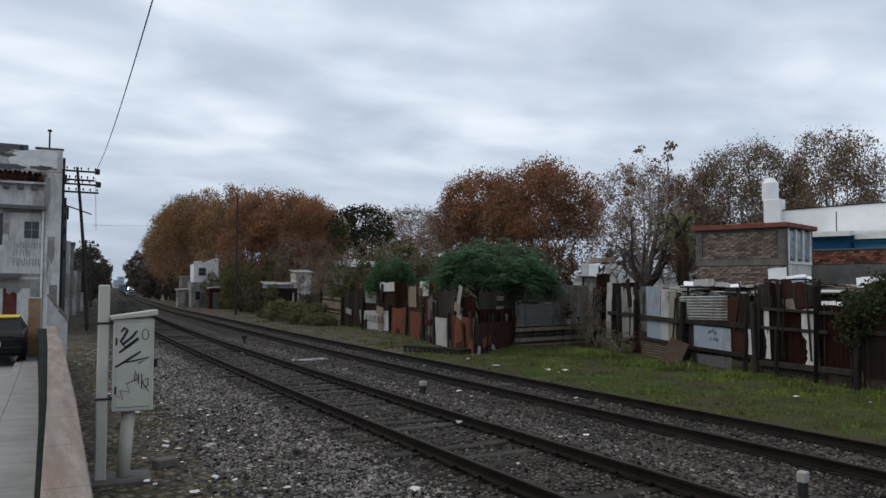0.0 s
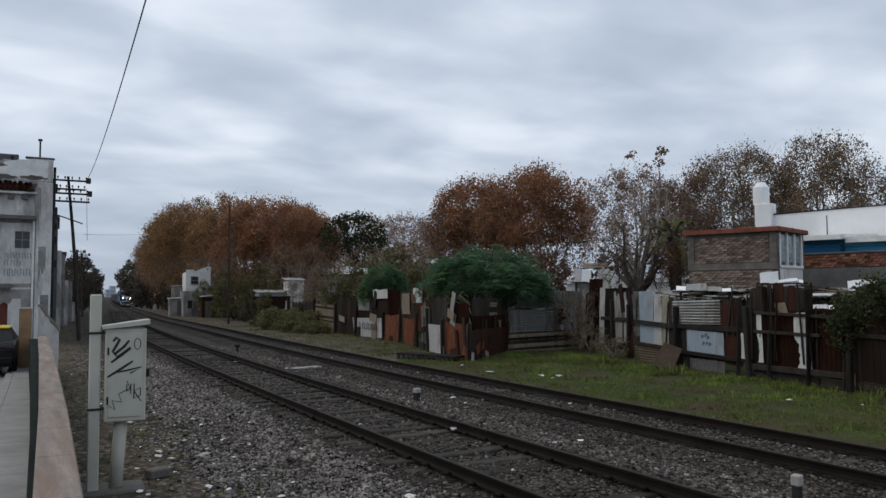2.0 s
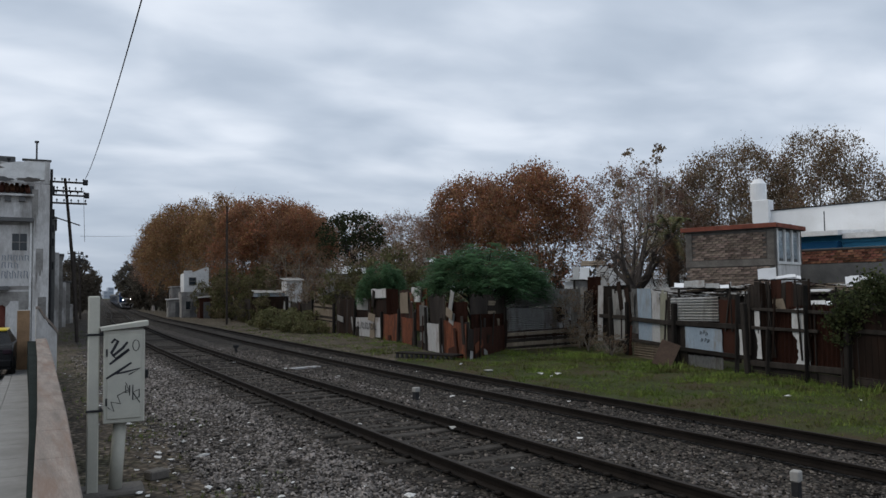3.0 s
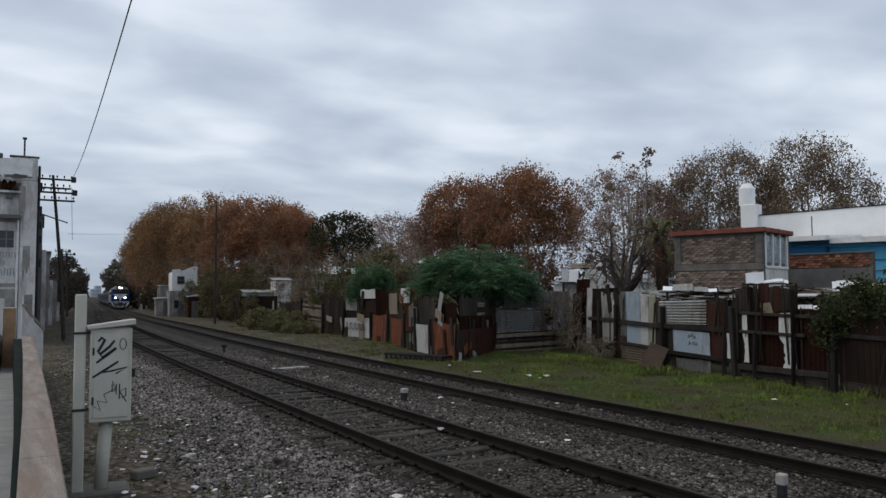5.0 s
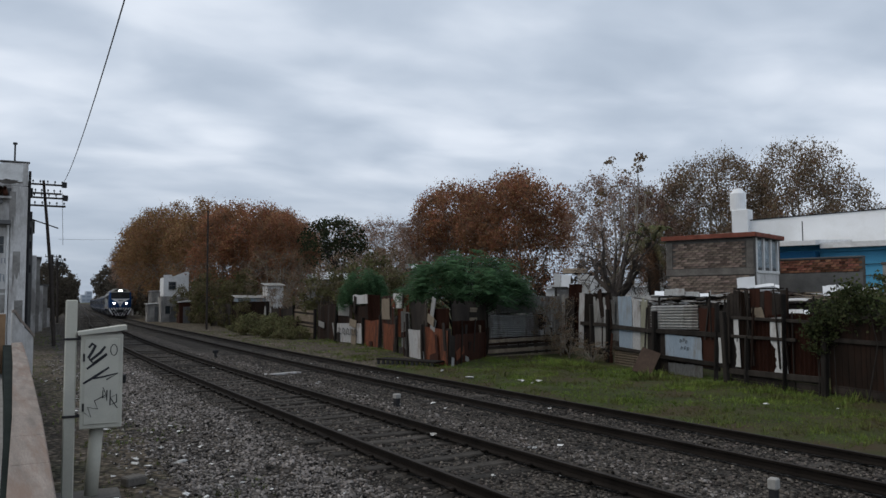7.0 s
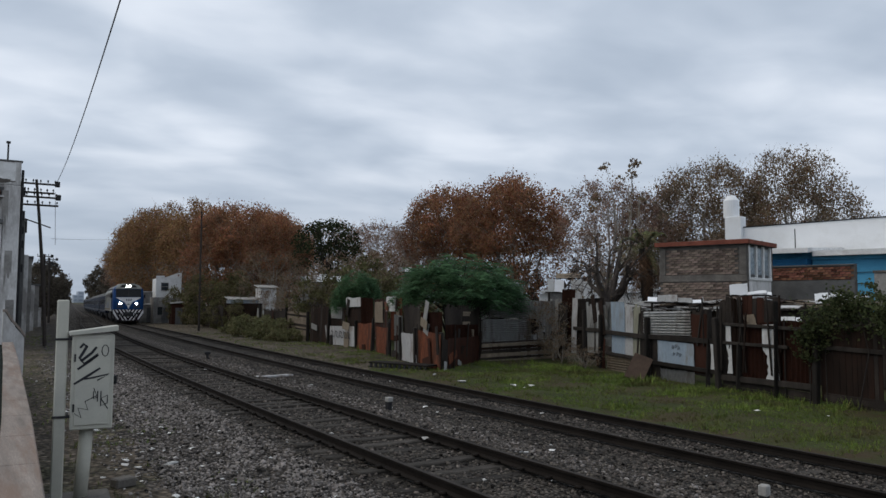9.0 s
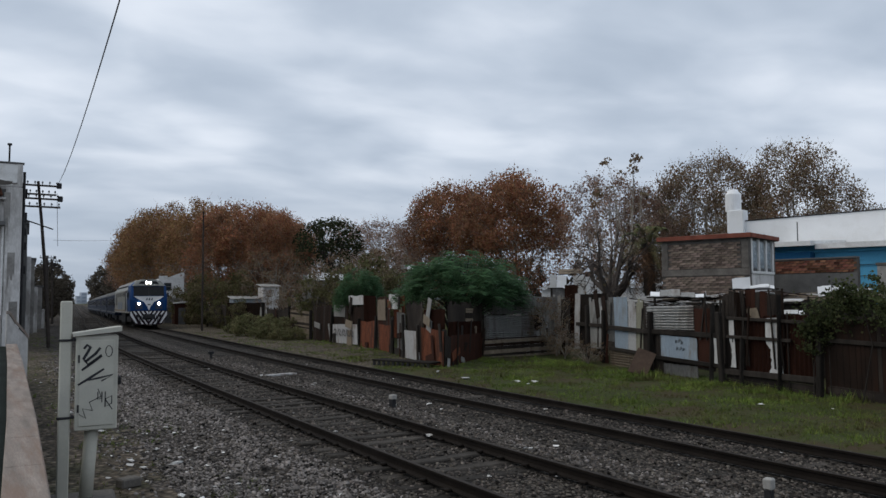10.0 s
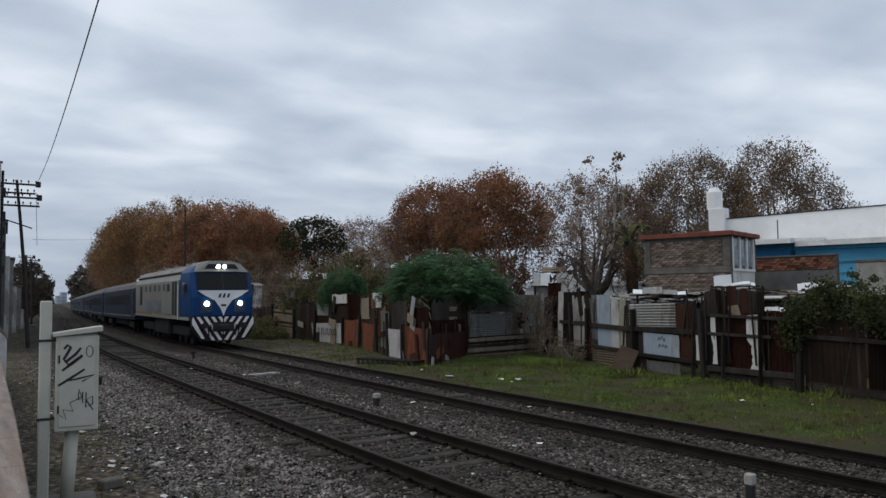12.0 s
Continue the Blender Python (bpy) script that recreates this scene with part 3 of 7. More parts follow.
# ---- street side: wall, pavement, houses ----
def build_pavement():
    pave = base("pavement", Matrix(), "worn grey concrete pavement of slabs behind the low wall", "pavement", kind="structure")
    y = -13.4
    while y < 27:
        za, zb = 0.42 - 0.42 * ease(4, 24, y), 0.42 - 0.42 * ease(4, 24, y + 1.3)
        y2 = y + 1.29
        xa, xb = 0.02 + 0.041 * y, 0.02 + 0.041 * y2
        for lo, hi, drop in ((0.62, 0.0, 0.0), (0.82, 0.632, -0.01), (1.5, 0.832, -0.14)):
            bm = bmesh.new()
            lower = [bm.verts.new(q) for q in ((xa - lo, y, za - 0.2), (xa - hi, y, za - 0.2), (xb - hi, y2, zb - 0.2), (xb - lo, y2, zb - 0.2))]
            upper = [bm.verts.new(q) for q in ((xa - lo, y, za + drop), (xa - hi, y, za + drop), (xb - hi, y2, zb + drop), (xb - lo, y2, zb + drop))]
            bm.faces.new(lower[::-1])
            bm.faces.new(upper)
            for i in range(4):
                j = (i + 1) % 4
                bm.faces.new((lower[i], lower[j], upper[j], upper[i]))
            part("slab" if hi == 0 else "kerb_stone" if lo < 1 else "gutter_slab", bm, PAVING, pave)
        y += 1.3
    bm = extrude_outline([(-60, 0.30), (4, 0.30), (24, -0.14), (60, -0.16), (60, -0.4), (-60, -0.4)], 0, -16, 0.2)
    road = part("road", bm, PAVING)
    tagged(road, "pale worn concrete street with stains", "road", kind="structure")


def tapered_run(y0, y1, L, m):
    """The wall's body, whose street side widens slowly along its run."""
    bm = extrude_outline([(-0.14 - 0.009 * y0, 0), (0.13, 0), (0.13, L), (-0.14 - 0.009 * y1, L)], 2, -0.4, 0.895)
    bmesh.ops.transform(bm, matrix=m, verts=bm.verts)
    return bm


def build_low_wall():
    wall = base("boundary_wall", Matrix(), "low concrete boundary wall with a brick-red coping", "wall", kind="structure")
    # runs from beside the camera away along the street
    for a, b, n in (((0.16, 1.2), (0.62, 10.5), 6), ((0.62, 10.5), (1.02, 20.0), 6), ((1.02, 20.0), (1.33, 28.3), 5)):
        a, b = Vector(a), Vector(b)
        d = b - a
        m = pose(a.x, a.y, 0, 0, 0, -math.degrees(math.atan2(d.x, d.y)))
        L = d.length
        # the widening body shows as a dark strip of painted shade
        part("wall_body", tapered_run(a.y, b.y, L, m), WALL_GREEN, wall, "green-black wall face with its shade in the colour")
        for i in range(n):
            part("coping_slab", box(-0.155, 0.155, L * i / n, L * (i + 1) / n - 0.006, 0.90, 0.97, 0.012, m), COPING, wall)
    pillar = base("gate_pillar", pose(1.0, 28.6, -0.2), "stout grey pillar with a flaking orange face at the end of the wall", "pillar")
    part("shaft", box(-0.35, 0.02, 0, 0.6, 0, 2.1, 0.03), CONCRETE, pillar)
    part("painted_face", box(-0.36, 0.0, -0.03, 0, 0.1, 2.08, 0.01), ORANGE, pillar, "flaking orange painted face")
    but = base("wall_buttress", pose(1.52, 29.5, -0.2), "stepped white plaster buttress beside the pillar", "buttress")
    bm = extrude_outline([(-0.3, 0), (0.35, 0), (0.35, 1.25), (0.2, 1.45), (-0.05, 1.75), (-0.25, 2.1), (-0.3, 2.1)], 1, 0, 0.4)
    part("plaster", bm, OLD_PLASTER, but)
    cap = [(-0.3, 2.104), (-0.22, 2.11), (-0.02, 1.77), (0.23, 1.47), (0.38, 1.26), (0.38, 1.33), (0.25, 1.55), (0.0, 1.86), (-0.2, 2.2), (-0.3, 2.2)]
    part("curved_coping", extrude_outline(cap, 1, -0.04, 0.44), COPING, but, "curved coping down the buttress")


build_pavement()
build_low_wall()


def stroke(points, width, thick, m):
    """A painted line as one thin raised ribbon on a face in x and z."""
    bm = bmesh.new()
    pts = [Vector(q) for q in points]
    rows = []
    for i, q in enumerate(pts):
        d = (pts[min(i + 1, len(pts) - 1)] - pts[max(i - 1, 0)]).normalized()
        n = Vector((-d.y, d.x)) * width / 2 * (0.75 if i in (0, len(pts) - 1) else 1.0)
        rows.append([bm.verts.new((c.x, y, c.y)) for c, y in ((q + n, 0), (q + n, -thick), (q - n, -thick), (q - n, 0))])
    for a, b in zip(rows, rows[1:]):
        for k in range(3):
            bm.faces.new((a[k], b[k], b[k + 1], a[k + 1]))
    bm.faces.new(rows[0])
    bm.faces.new(rows[-1][::-1])
    bmesh.ops.transform(bm, matrix=m, verts=bm.verts)
    return bm


def build_relay_box():
    cab = base("relay_cabinet", pose(1.53, 11.15, -0.32, 0, 0, -6), "grey steel trackside cabinet with black scrawled graffiti on two posts", "cabinet")
    part("body", box(-0.265, 0.25, -0.02, 0.33, 0.96, 2.20, 0.012), BOX_PAINT, cab)
    lid = extrude_outline([(-0.30, 2.195), (0.22, 2.245), (0.29, 2.255), (0.29, 2.315), (0.22, 2.31), (-0.31, 2.235)], 1, -0.07, 0.38)
    part("lid", lid, BOX_PAINT, cab)
    part("door", box(-0.22, 0.205, -0.035, -0.02, 1.02, 2.14, 0.006), BOX_PAINT, cab)
    for z in (1.25, 1.9):
        part("hinge", rod((-0.225, -0.035, z - 0.05), (-0.225, -0.035, z + 0.05), 0.012), DARK_METAL, cab)
    part("handle", box(0.25, 0.30, 0.1, 0.2, 1.53, 1.64, 0.01), DARK_METAL, cab, "black padlock hasp")
    part("tall_post", box(-0.46, -0.315, 0.02, 0.18, -0.05, 2.66, 0.015), BOX_PAINT, cab, "pale square post taller than the cabinet")
    part("short_post", rod((-0.11, 0.16, -0.05), (-0.05, 0.16, 0.97), 0.085, n=16), BOX_PAINT, cab, "pale round post leaning slightly", True)
    for z in (1.12, 2.13):
        part("clamp", box(-0.475, -0.26, 0.004, 0.05, z, z + 0.03, 0.005), DARK_METAL, cab, "dark clamp band with bolts")
        part("bolt", rod((-0.29, -0.02, z + 0.03), (-0.29, 0.04, z + 0.03), 0.02), DARK_METAL, cab)
    part("footing", box(-0.62, 0.26, -0.12, 0.5, -0.2, 0.07, 0.03), OLD_CONCRETE, cab, "stained concrete footing")
    m = pose(-0.01, -0.0355, 0)
    tags = [
        ([(-0.16, 2.03), (-0.12, 2.08), (-0.08, 2.05), (-0.12, 1.97), (-0.16, 1.9), (-0.14, 1.86), (-0.02, 1.96), (0.04, 2.04)], 0.036),
        ([(-0.18, 1.75), (-0.05, 1.85), (0.06, 1.94), (-0.1, 1.82), (-0.15, 1.88)], 0.036),
        ([(-0.22, 1.56), (-0.06, 1.66), (0.09, 1.76)], 0.034),
        ([(-0.10, 1.62), (0.02, 1.64), (0.2, 1.68), (0.06, 1.6)], 0.024),
        ([(0.145 + 0.042 * math.cos(k * 0.7 + 1.2), 1.99 + 0.075 * math.sin(k * 0.7 + 1.2)) for k in range(10)], 0.011),
        ([(0.02, 1.5), (0.06, 1.4), (-0.08, 1.33), (-0.04, 1.22), (-0.16, 1.25), (-0.12, 1.12), (-0.2, 1.18)], 0.012),
        ([(0.02, 1.46), (0.02, 1.36), (0.07, 1.38), (0.07, 1.46), (0.07, 1.32)], 0.014),
        ([(0.11, 1.46), (0.11, 1.26), (0.19, 1.3), (0.19, 1.4), (0.11, 1.36), (0.2, 1.22)], 0.016),
    ]
    for pts, w in tags:
        part("graffiti", stroke(pts, w, 0.003, m), INK, cab, "black spray-painted scrawl")


build_relay_box()


def window_part(thing, x0, x1, z0, z1, y, bars=(2, 2), deep=0.08, frame_mat=None):
    fr = bmesh.new()
    t = 0.06
    add_box(fr, x0 - t, x0, y - 0.02, y + 0.1, z0 - t, z1 + t)
    add_box(fr, x1, x1 + t, y - 0.02, y + 0.1, z0 - t, z1 + t)
    add_box(fr, x0, x1, y - 0.02, y + 0.1, z1, z1 + t)
    add_box(fr, x0, x1, y - 0.02, y + 0.1, z0 - t, z0)
    for i in range(1, bars[0]):
        x = x0 + (x1 - x0) * i / bars[0]
        add_box(fr, x - 0.02, x + 0.02, y, y + 0.06, z0, z1)
    for i in range(1, bars[1]):
        z = z0 + (z1 - z0) * i / bars[1]
        add_box(fr, x0, x1, y + 0.005, y + 0.055, z - 0.02, z + 0.02)
    win = part("window", fr, frame_mat or DARK_PLASTER, thing)
    part("pane", box(x0, x1, y + 0.05, y + 0.06, z0, z1), GLASS, win)
    return win


def wall_with_holes(x0, x1, z0, z1, holes, y0, y1):
    """A wall in x and z with openings (x0, x1, z0, z1) right through it."""
    xs = sorted({x0, x1, *(h[0] for h in holes), *(h[1] for h in holes)})
    zs = sorted({z0, z1, *(h[2] for h in holes), *(h[3] for h in holes)})
    bm = bmesh.new()
    for a, b in zip(xs, xs[1:]):
        for c, d in zip(zs, zs[1:]):
            mx, mz = (a + b) / 2, (c + d) / 2
            if not any(h[0] < mx < h[1] and h[2] < mz < h[3] for h in holes):
                add_box(bm, a, b, y0, y1, c, d)
    bmesh.ops.remove_doubles(bm, verts=bm.verts, dist=0.0005)
    return bm


def build_corner_house():
    h = base("corner_house", pose(2.35, 46.8, -0.3, 0, 0, -1), "old two-storey white plaster house with a crumbling parapet and graffiti", "house")
    holes = [(-1.6, -0.9, 5.1, 6.0), (-3.9, -2.6, 4.7, 6.4), (-2.5, -1.85, 0.3, 2.6), (-3.2, -2.8, 7.2, 7.8)]
    part("front_wall", wall_with_holes(-7, -0.35, 0, 8.9, holes, 0, 0.3), OLD_PLASTER, h)
    # darker plaster than the front: the side's shade is in its colour
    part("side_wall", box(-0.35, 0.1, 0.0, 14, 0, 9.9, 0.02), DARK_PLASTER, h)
    part("back_wall", box(-7, -0.35, 13.7, 14, 0, 9.5), OLD_PLASTER, h)
    part("roof", box(-7, -0.35, 0.3, 13.7, 8.6, 8.8), SHADE_GREY, h)
    part("rear_parapet", box(-7, -0.35, 2.2, 2.5, 8.8, 10.05, 0.04), SHADE_GREY, h, "dark stained inner parapet")
    for x0, x1, z0, z1 in ((-2.6, -0.2, 6.45, 6.6), (-3.5, -0.2, 2.4, 2.9), (-1.75, -0.75, 3.0, 3.2), (-0.68, -0.35, 0.1, 3.4)):
        part("soot_stain", box(x0, x1, -0.012, -0.004, z0, z1), DARK_PLASTER, h, "sooty damp stain on the plaster")
    part("corner_pier", box(-0.62, 0.16, -0.16, 0.0, 0, 8.7, 0.03), OLD_PLASTER, h, "plaster corner pier with a stained side")
    # parapet and ledges
    bm = extrude_outline([(-7, 8.9), (-5.2, 9.2), (-4.2, 9.25), (-3.4, 9.5), (-2.7, 9.55), (-2.2, 9.85), (-1.6, 9.78), (-0.9, 9.95), (0.15, 9.98), (0.15, 8.75), (-1.1, 8.72), (-1.9, 8.8), (-2.6, 8.6), (-7, 8.5)], 1, -0.06, -0.004)
    part("parapet", bm, OLD_PLASTER, h, "peeling plaster parapet with exposed patches")
    part("parapet_cap", box(-1.2, 0.22, -0.1, 0.35, 9.985, 10.07, 0.03), SHADE_GREY, h)
    part("plaster_patch", extrude_outline([(-2.3, 8.85), (-0.35, 8.8), (-0.12, 9.0), (-0.1, 9.9), (-1.4, 9.88), (-2.2, 9.7), (-2.45, 9.3)], 1, -0.075, -0.062), WHITE_PAINT, h, "pale repaired plaster patch")
    wr = random.Random(17)
    for cx, cz, rx, rz, mt in ((-2.6, 8.9, 1.1, 0.16, SHADE_GREY), (-0.75, 8.92, 0.75, 0.13, OLD_CONCRETE), (-4.6, 8.9, 1.0, 0.2, SHADE_GREY), (-2.5, 9.52, 0.5, 0.1, OLD_CONCRETE)):
        pts = []
        for k in range(36):
            a = k * math.pi / 18
            r = 0.8 + 0.45 * noise.noise(Vector((math.cos(a) * 2, math.sin(a) * 2, cx))) + wr.uniform(-0.12, 0.12)
            pts.append((cx + rx * r * math.cos(a), cz + rz * r * math.sin(a)))
        part("bare_patch", extrude_outline(pts, 1, -0.084, -0.077), mt, h, "patch where the plaster has fallen away")
    for x, z, w, t in ((-5.9, 7.6, 0.35, 1.4), (-2.45, 5.9, 0.3, 1.1), (-0.55, 8.4, 0.3, 2.6), (-0.3, 5.2, 0.35, 2.4), (-0.15, 2.6, 0.4, 2.3), (-4.4, 4.4, 0.5, 1.1), (-2.0, 2.8, 0.7, 1.0), (-1.0, 2.7, 0.5, 1.6)):
        pts = [(x + w * (k / 6 - 0.5), z) for k in range(7)] + [(x + w * (0.5 - k / 6), z - t * (0.45 + 0.55 * abs(noise.noise(Vector((x * 3 + k * 1.7, z, 4)))) * 1.6)) for k in range(7)]
        part("damp_streak", extrude_outline(pts, 1, -0.172 if x > -0.62 else -0.016, -0.163 if x > -0.62 else -0.008), DARK_PLASTER, h, "dark damp streak down the plaster")
    for z, y in ((6.9, 0.3), (6.2, 0.9), (5.4, 0.4), (4.1, 0.6), (8.3, 0.5)):
        part("wall_bracket", box(0.1, 0.42, y, y + 0.35, z, z + wr.uniform(0.25, 0.6), 0.02), DARK_METAL, h, "dark box bracketed to the side wall")
    # flat dark strip in place of the shade beneath the tiles
    part("dark_gap", box(-7, -0.62, -0.03, -0.004, 8.12, 8.6), SHADE_GREY, h, "dark strip for the shade under the roof tiles")
    part("cornice", box(-7, -0.62, -0.32, 0, 8.0, 8.12, 0.02), OLD_PLASTER, h)
    for i in range(9):
        part("cornice_bracket", box(-6.6 + i * 0.66, -6.3 + i * 0.66, -0.24, 0, 7.72, 7.995, 0.01), SHADE_GREY, h)
    rng = random.Random(3)
    tile = bmesh.new()
    bmesh.ops.create_cone(tile, cap_ends=False, segments=8, radius1=0.14, radius2=0.11, depth=0.6)
    tob = None
    for i in range(26):
        m = pose(-6.8 + i * 0.235, -0.28, 8.42 + rng.uniform(-0.03, 0.03), 65 + rng.uniform(-8, 8), 0, rng.uniform(-8, 8))
        if tob is None:
            tob = part("roof_tile", tile, BRICK_RED, h, "terracotta barrel tile")
            ob = tob
        else:
            ob = new("roof_tile", tob.data)
            ob.parent = h
        ob.matrix_basis = m
    part("balcony_slab", extrude_outline([(-7, -0.3), (-4.6, -0.85), (-0.62, -0.55), (-0.62, 0), (-7, 0)], 2, 6.62, 6.82), SHADE_GREY, h)
    part("ground_floor_ledge", box(-7, -1.7, -0.4, 0, 2.95, 3.2, 0.03), SHADE_GREY, h)
    window_part(h, -1.6, -0.9, 5.1, 6.0, 0.05)
    window_part(h, -3.9, -2.6, 4.7, 6.4, 0.05, (3, 1))
    window_part(h, -3.2, -2.8, 7.2, 7.8, 0.05, (1, 1))
    d = part("door", box(-2.5, -1.85, 0.1, 0.16, 0.3, 2.6), DOOR_RED, h, "dull red wooden door")
    part("door_panel", box(-2.42, -1.93, 0.08, 0.1, 1.5, 2.4, 0.01), DOOR_RED, d)
    part("downpipe", rod((-0.72, -0.1, 0.2), (-0.72, -0.1, 6.6), 0.06), WHITE_PAINT, h, "white drain pipe")
    part("cable_pipe", rod((0.24, 0.2, 0.2), (0.24, 0.2, 9.6), 0.07), DARK_METAL, h, "dark pipe down the side wall")
    m = pose(0, -0.005, 0)
    rng = random.Random(11)
    for row, z in enumerate((4.55, 4.15, 3.6)):
        x = -2.05
        for k in range((8, 3, 5)[row]):
            w, t = 0.2, 0.3 if row < 2 else 0.42
            part("graffiti", stroke([(x, z), (x + 0.02, z + t), (x + w * 0.8, z + t * rng.uniform(0.6, 1)), (x + w * 0.7, z + t * 0.4), (x + w * 0.9, z)], 0.05, 0.003, m), FAINT_INK, h, "faded grey spray-paint marks")
            x += w + rng.uniform(0.03, 0.1)
    tank = base("roof_shed", pose(0.5, 50.0, 8.5, 0, 0, -1), "small dark rooftop box on the old house", "roof shed")
    part("box", box(-1.6, 0.4, 0, 1.5, 0, 1.85, 0.04), SHADE_GREY, tank)
    for x, y, hh in ((0.55, 48.5, 2.0), (1.85, 47.0, 1.7)):
        vent = base("vent_pipe", pose(x, y, 8.5 if y > 48 else 9.6), "thin metal vent pipe on the roof", "pipe", "vent pipes")
        part("tube", rod((0, 0, -0.02), (0, 0, hh - 0.6), 0.045), DARK_METAL, vent)
        part("cap", rod((0, 0, hh - 0.6), (0, 0, hh - 0.5), 0.11), DARK_METAL, vent)


build_corner_house()


def build_side_houses():
    for i, (x, y, w, l, z) in enumerate(((3.65, 61.2, 6, 10, 8.2), (4.9, 72.0, 6, 12, 6.2), (6.5, 85.0, 6, 14, 4.2))):
        h = base("row_house", pose(x, y, -0.45 - fall(y), 0, 0, -3.5), "sooty plaster house along the railway with a plain side wall", "house", "row houses")
        part("wall", box(-w, 0, 0, l, 0, z, 0.03), (SHADE_GREY, DARK_PLASTER, DARK_PLASTER)[i], h)
        part("roof", box(-w - 0.1, 0.12, -0.1, l + 0.1, z, z + 0.18, 0.02), SHADE_GREY, h)
        for k in range(2):
            part("buttress", box(0, 0.3, 2 + k * 3.5, 2.5 + k * 3.5, 0, z - 2.2, 0.02), OLD_PLASTER, h, "pale plaster buttress")
        for k in range(3):
            pts = [(0.6 + k * 3.0 + 1.1 * math.cos(a * math.pi / 9) * (0.8 + 0.4 * noise.noise(Vector((a, k, i)))), z * 0.5 + z * 0.32 * math.sin(a * math.pi / 9) * (0.8 + 0.5 * noise.noise(Vector((a, k, i + 9))))) for a in range(18)]
            part("bare_patch", extrude_outline([(max(0.05, p), q) for p, q in pts], 0, 0.004, 0.02), (SHADE_GREY, OLD_PLASTER, SHADE_GREY)[k], h, "weathered patch of bare wall")
        for k in range(2):
            win = part("window", box(0, 0.03, 3.2 + k * 3.5, 4.1 + k * 3.5, 2.2, 3.2), SHADE_GREY, h)
            part("pane", box(0.03, 0.035, 3.3 + k * 3.5, 4.0 + k * 3.5, 2.3, 3.1), GLASS, win)


build_side_houses()


def build_line_pole(x, y, top, lean, arm, scale_r, rot=0.0):
    p = base("telegraph_pole", pose(x, y, -0.5 - fall(y)), "leaning dark wooden telegraph pole with cross-arms and insulators", "telegraph pole", "telegraph poles")
    h = top + 0.5
    bm = bmesh.new()
    pts = [Vector((lean * k ** 1.3, 0, h * k)) for k in (0, 0.25, 0.5, 0.75, 1.0)]
    for a, b, r0, r1 in zip(pts, pts[1:], (0.15, 0.14, 0.13, 0.115), (0.14, 0.13, 0.115, 0.1)):
        add_rod(bm, a, b, r0 * scale_r, r1 * scale_r, 10)
    part("pole", bm, POLE_WOOD, p)
    for dz, w in ((-0.25, 1.0), (-0.75, 0.85), (-1.0, 1.0), (-1.45, 1.0)):
        k = (h + dz) / h
        cx = lean * k ** 1.3
        armp = part("cross_arm", box(cx - arm * w, cx + arm * w, -0.16, -0.06, h + dz - 0.05, h + dz + 0.05, 0.01, pose(0, 0, 0, 0, rot, 0)), POLE_WOOD, p)
        for j in range(6):
            xx = cx + arm * w * (-0.92 + 1.84 * j / 5)
            ins = bmesh.new()
            add_rod(ins, (xx, -0.11, h + dz + 0.05), (xx, -0.11, h + dz + 0.14), 0.02, n=6)
            add_rod(ins, (xx, -0.11, h + dz + 0.14), (xx, -0.11, h + dz + 0.24), 0.055, 0.03, 8)
            part("insulator", ins, DARK_METAL, armp)
        if dz in (-0.25, -1.0):
            part("cable_clamp", box(cx + arm * w - 0.1, cx + arm * w + 0.16, -0.2, 0.0, h + dz - 0.12, h + dz + 0.2, 0.03), DARK_METAL, armp)
    return p


LINE_POLE = build_line_pole(4.1, 48.4, 9.05, -0.75, 1.0, 0.72)
build_line_pole(9.1, 104, 7.6, -0.2, 0.8, 0.9)
build_line_pole(7.6, 92, 7.3, -0.2, 0.7, 0.9)


def sagging(a, b, sag, r, name, label, n=24):
    a, b = Vector(a), Vector(b)
    pts = [a.lerp(b, i / n) - Vector((0, 0, sag * 4 * (i / n) * (1 - i / n))) for i in range(n + 1)]
    bm = bmesh.new()
    for p, q in zip(pts, pts[1:]):
        add_rod(bm, p, q, r, n=5)
    ob = part(name, bm, CABLE)
    return tagged(ob, label, "cable")


sagging((4.35, 48.3, 8.95), (1.0, -4.0, 8.1), 0.9, 0.014, "overhead_cable", "black overhead cable strung from the telegraph pole")
part("pole", rod((-1.5, 0.1, 0), (-1.55, 0.1, 9.4), 0.1, 0.08, 10), POLE_WOOD, LINE_POLE, "second upright of the telegraph pole", True)
part("brace", rod((-1.4, -0.05, 7.35), (0.05, -0.15, 6.85), 0.035, n=6), POLE_WOOD, LINE_POLE, "thin slanting brace")
part("hanging_wire", rod((0.2, -0.2, 8.9), (0.3, -0.2, 5.9), 0.012, n=5), CABLE, LINE_POLE, "thin wire hanging from the cross-arm")
sagging((4.2, 48.4, 5.75), (24.0, 140, 13.0), 0.2, 0.01, "far_cable", "thin cable crossing high over the tracks")


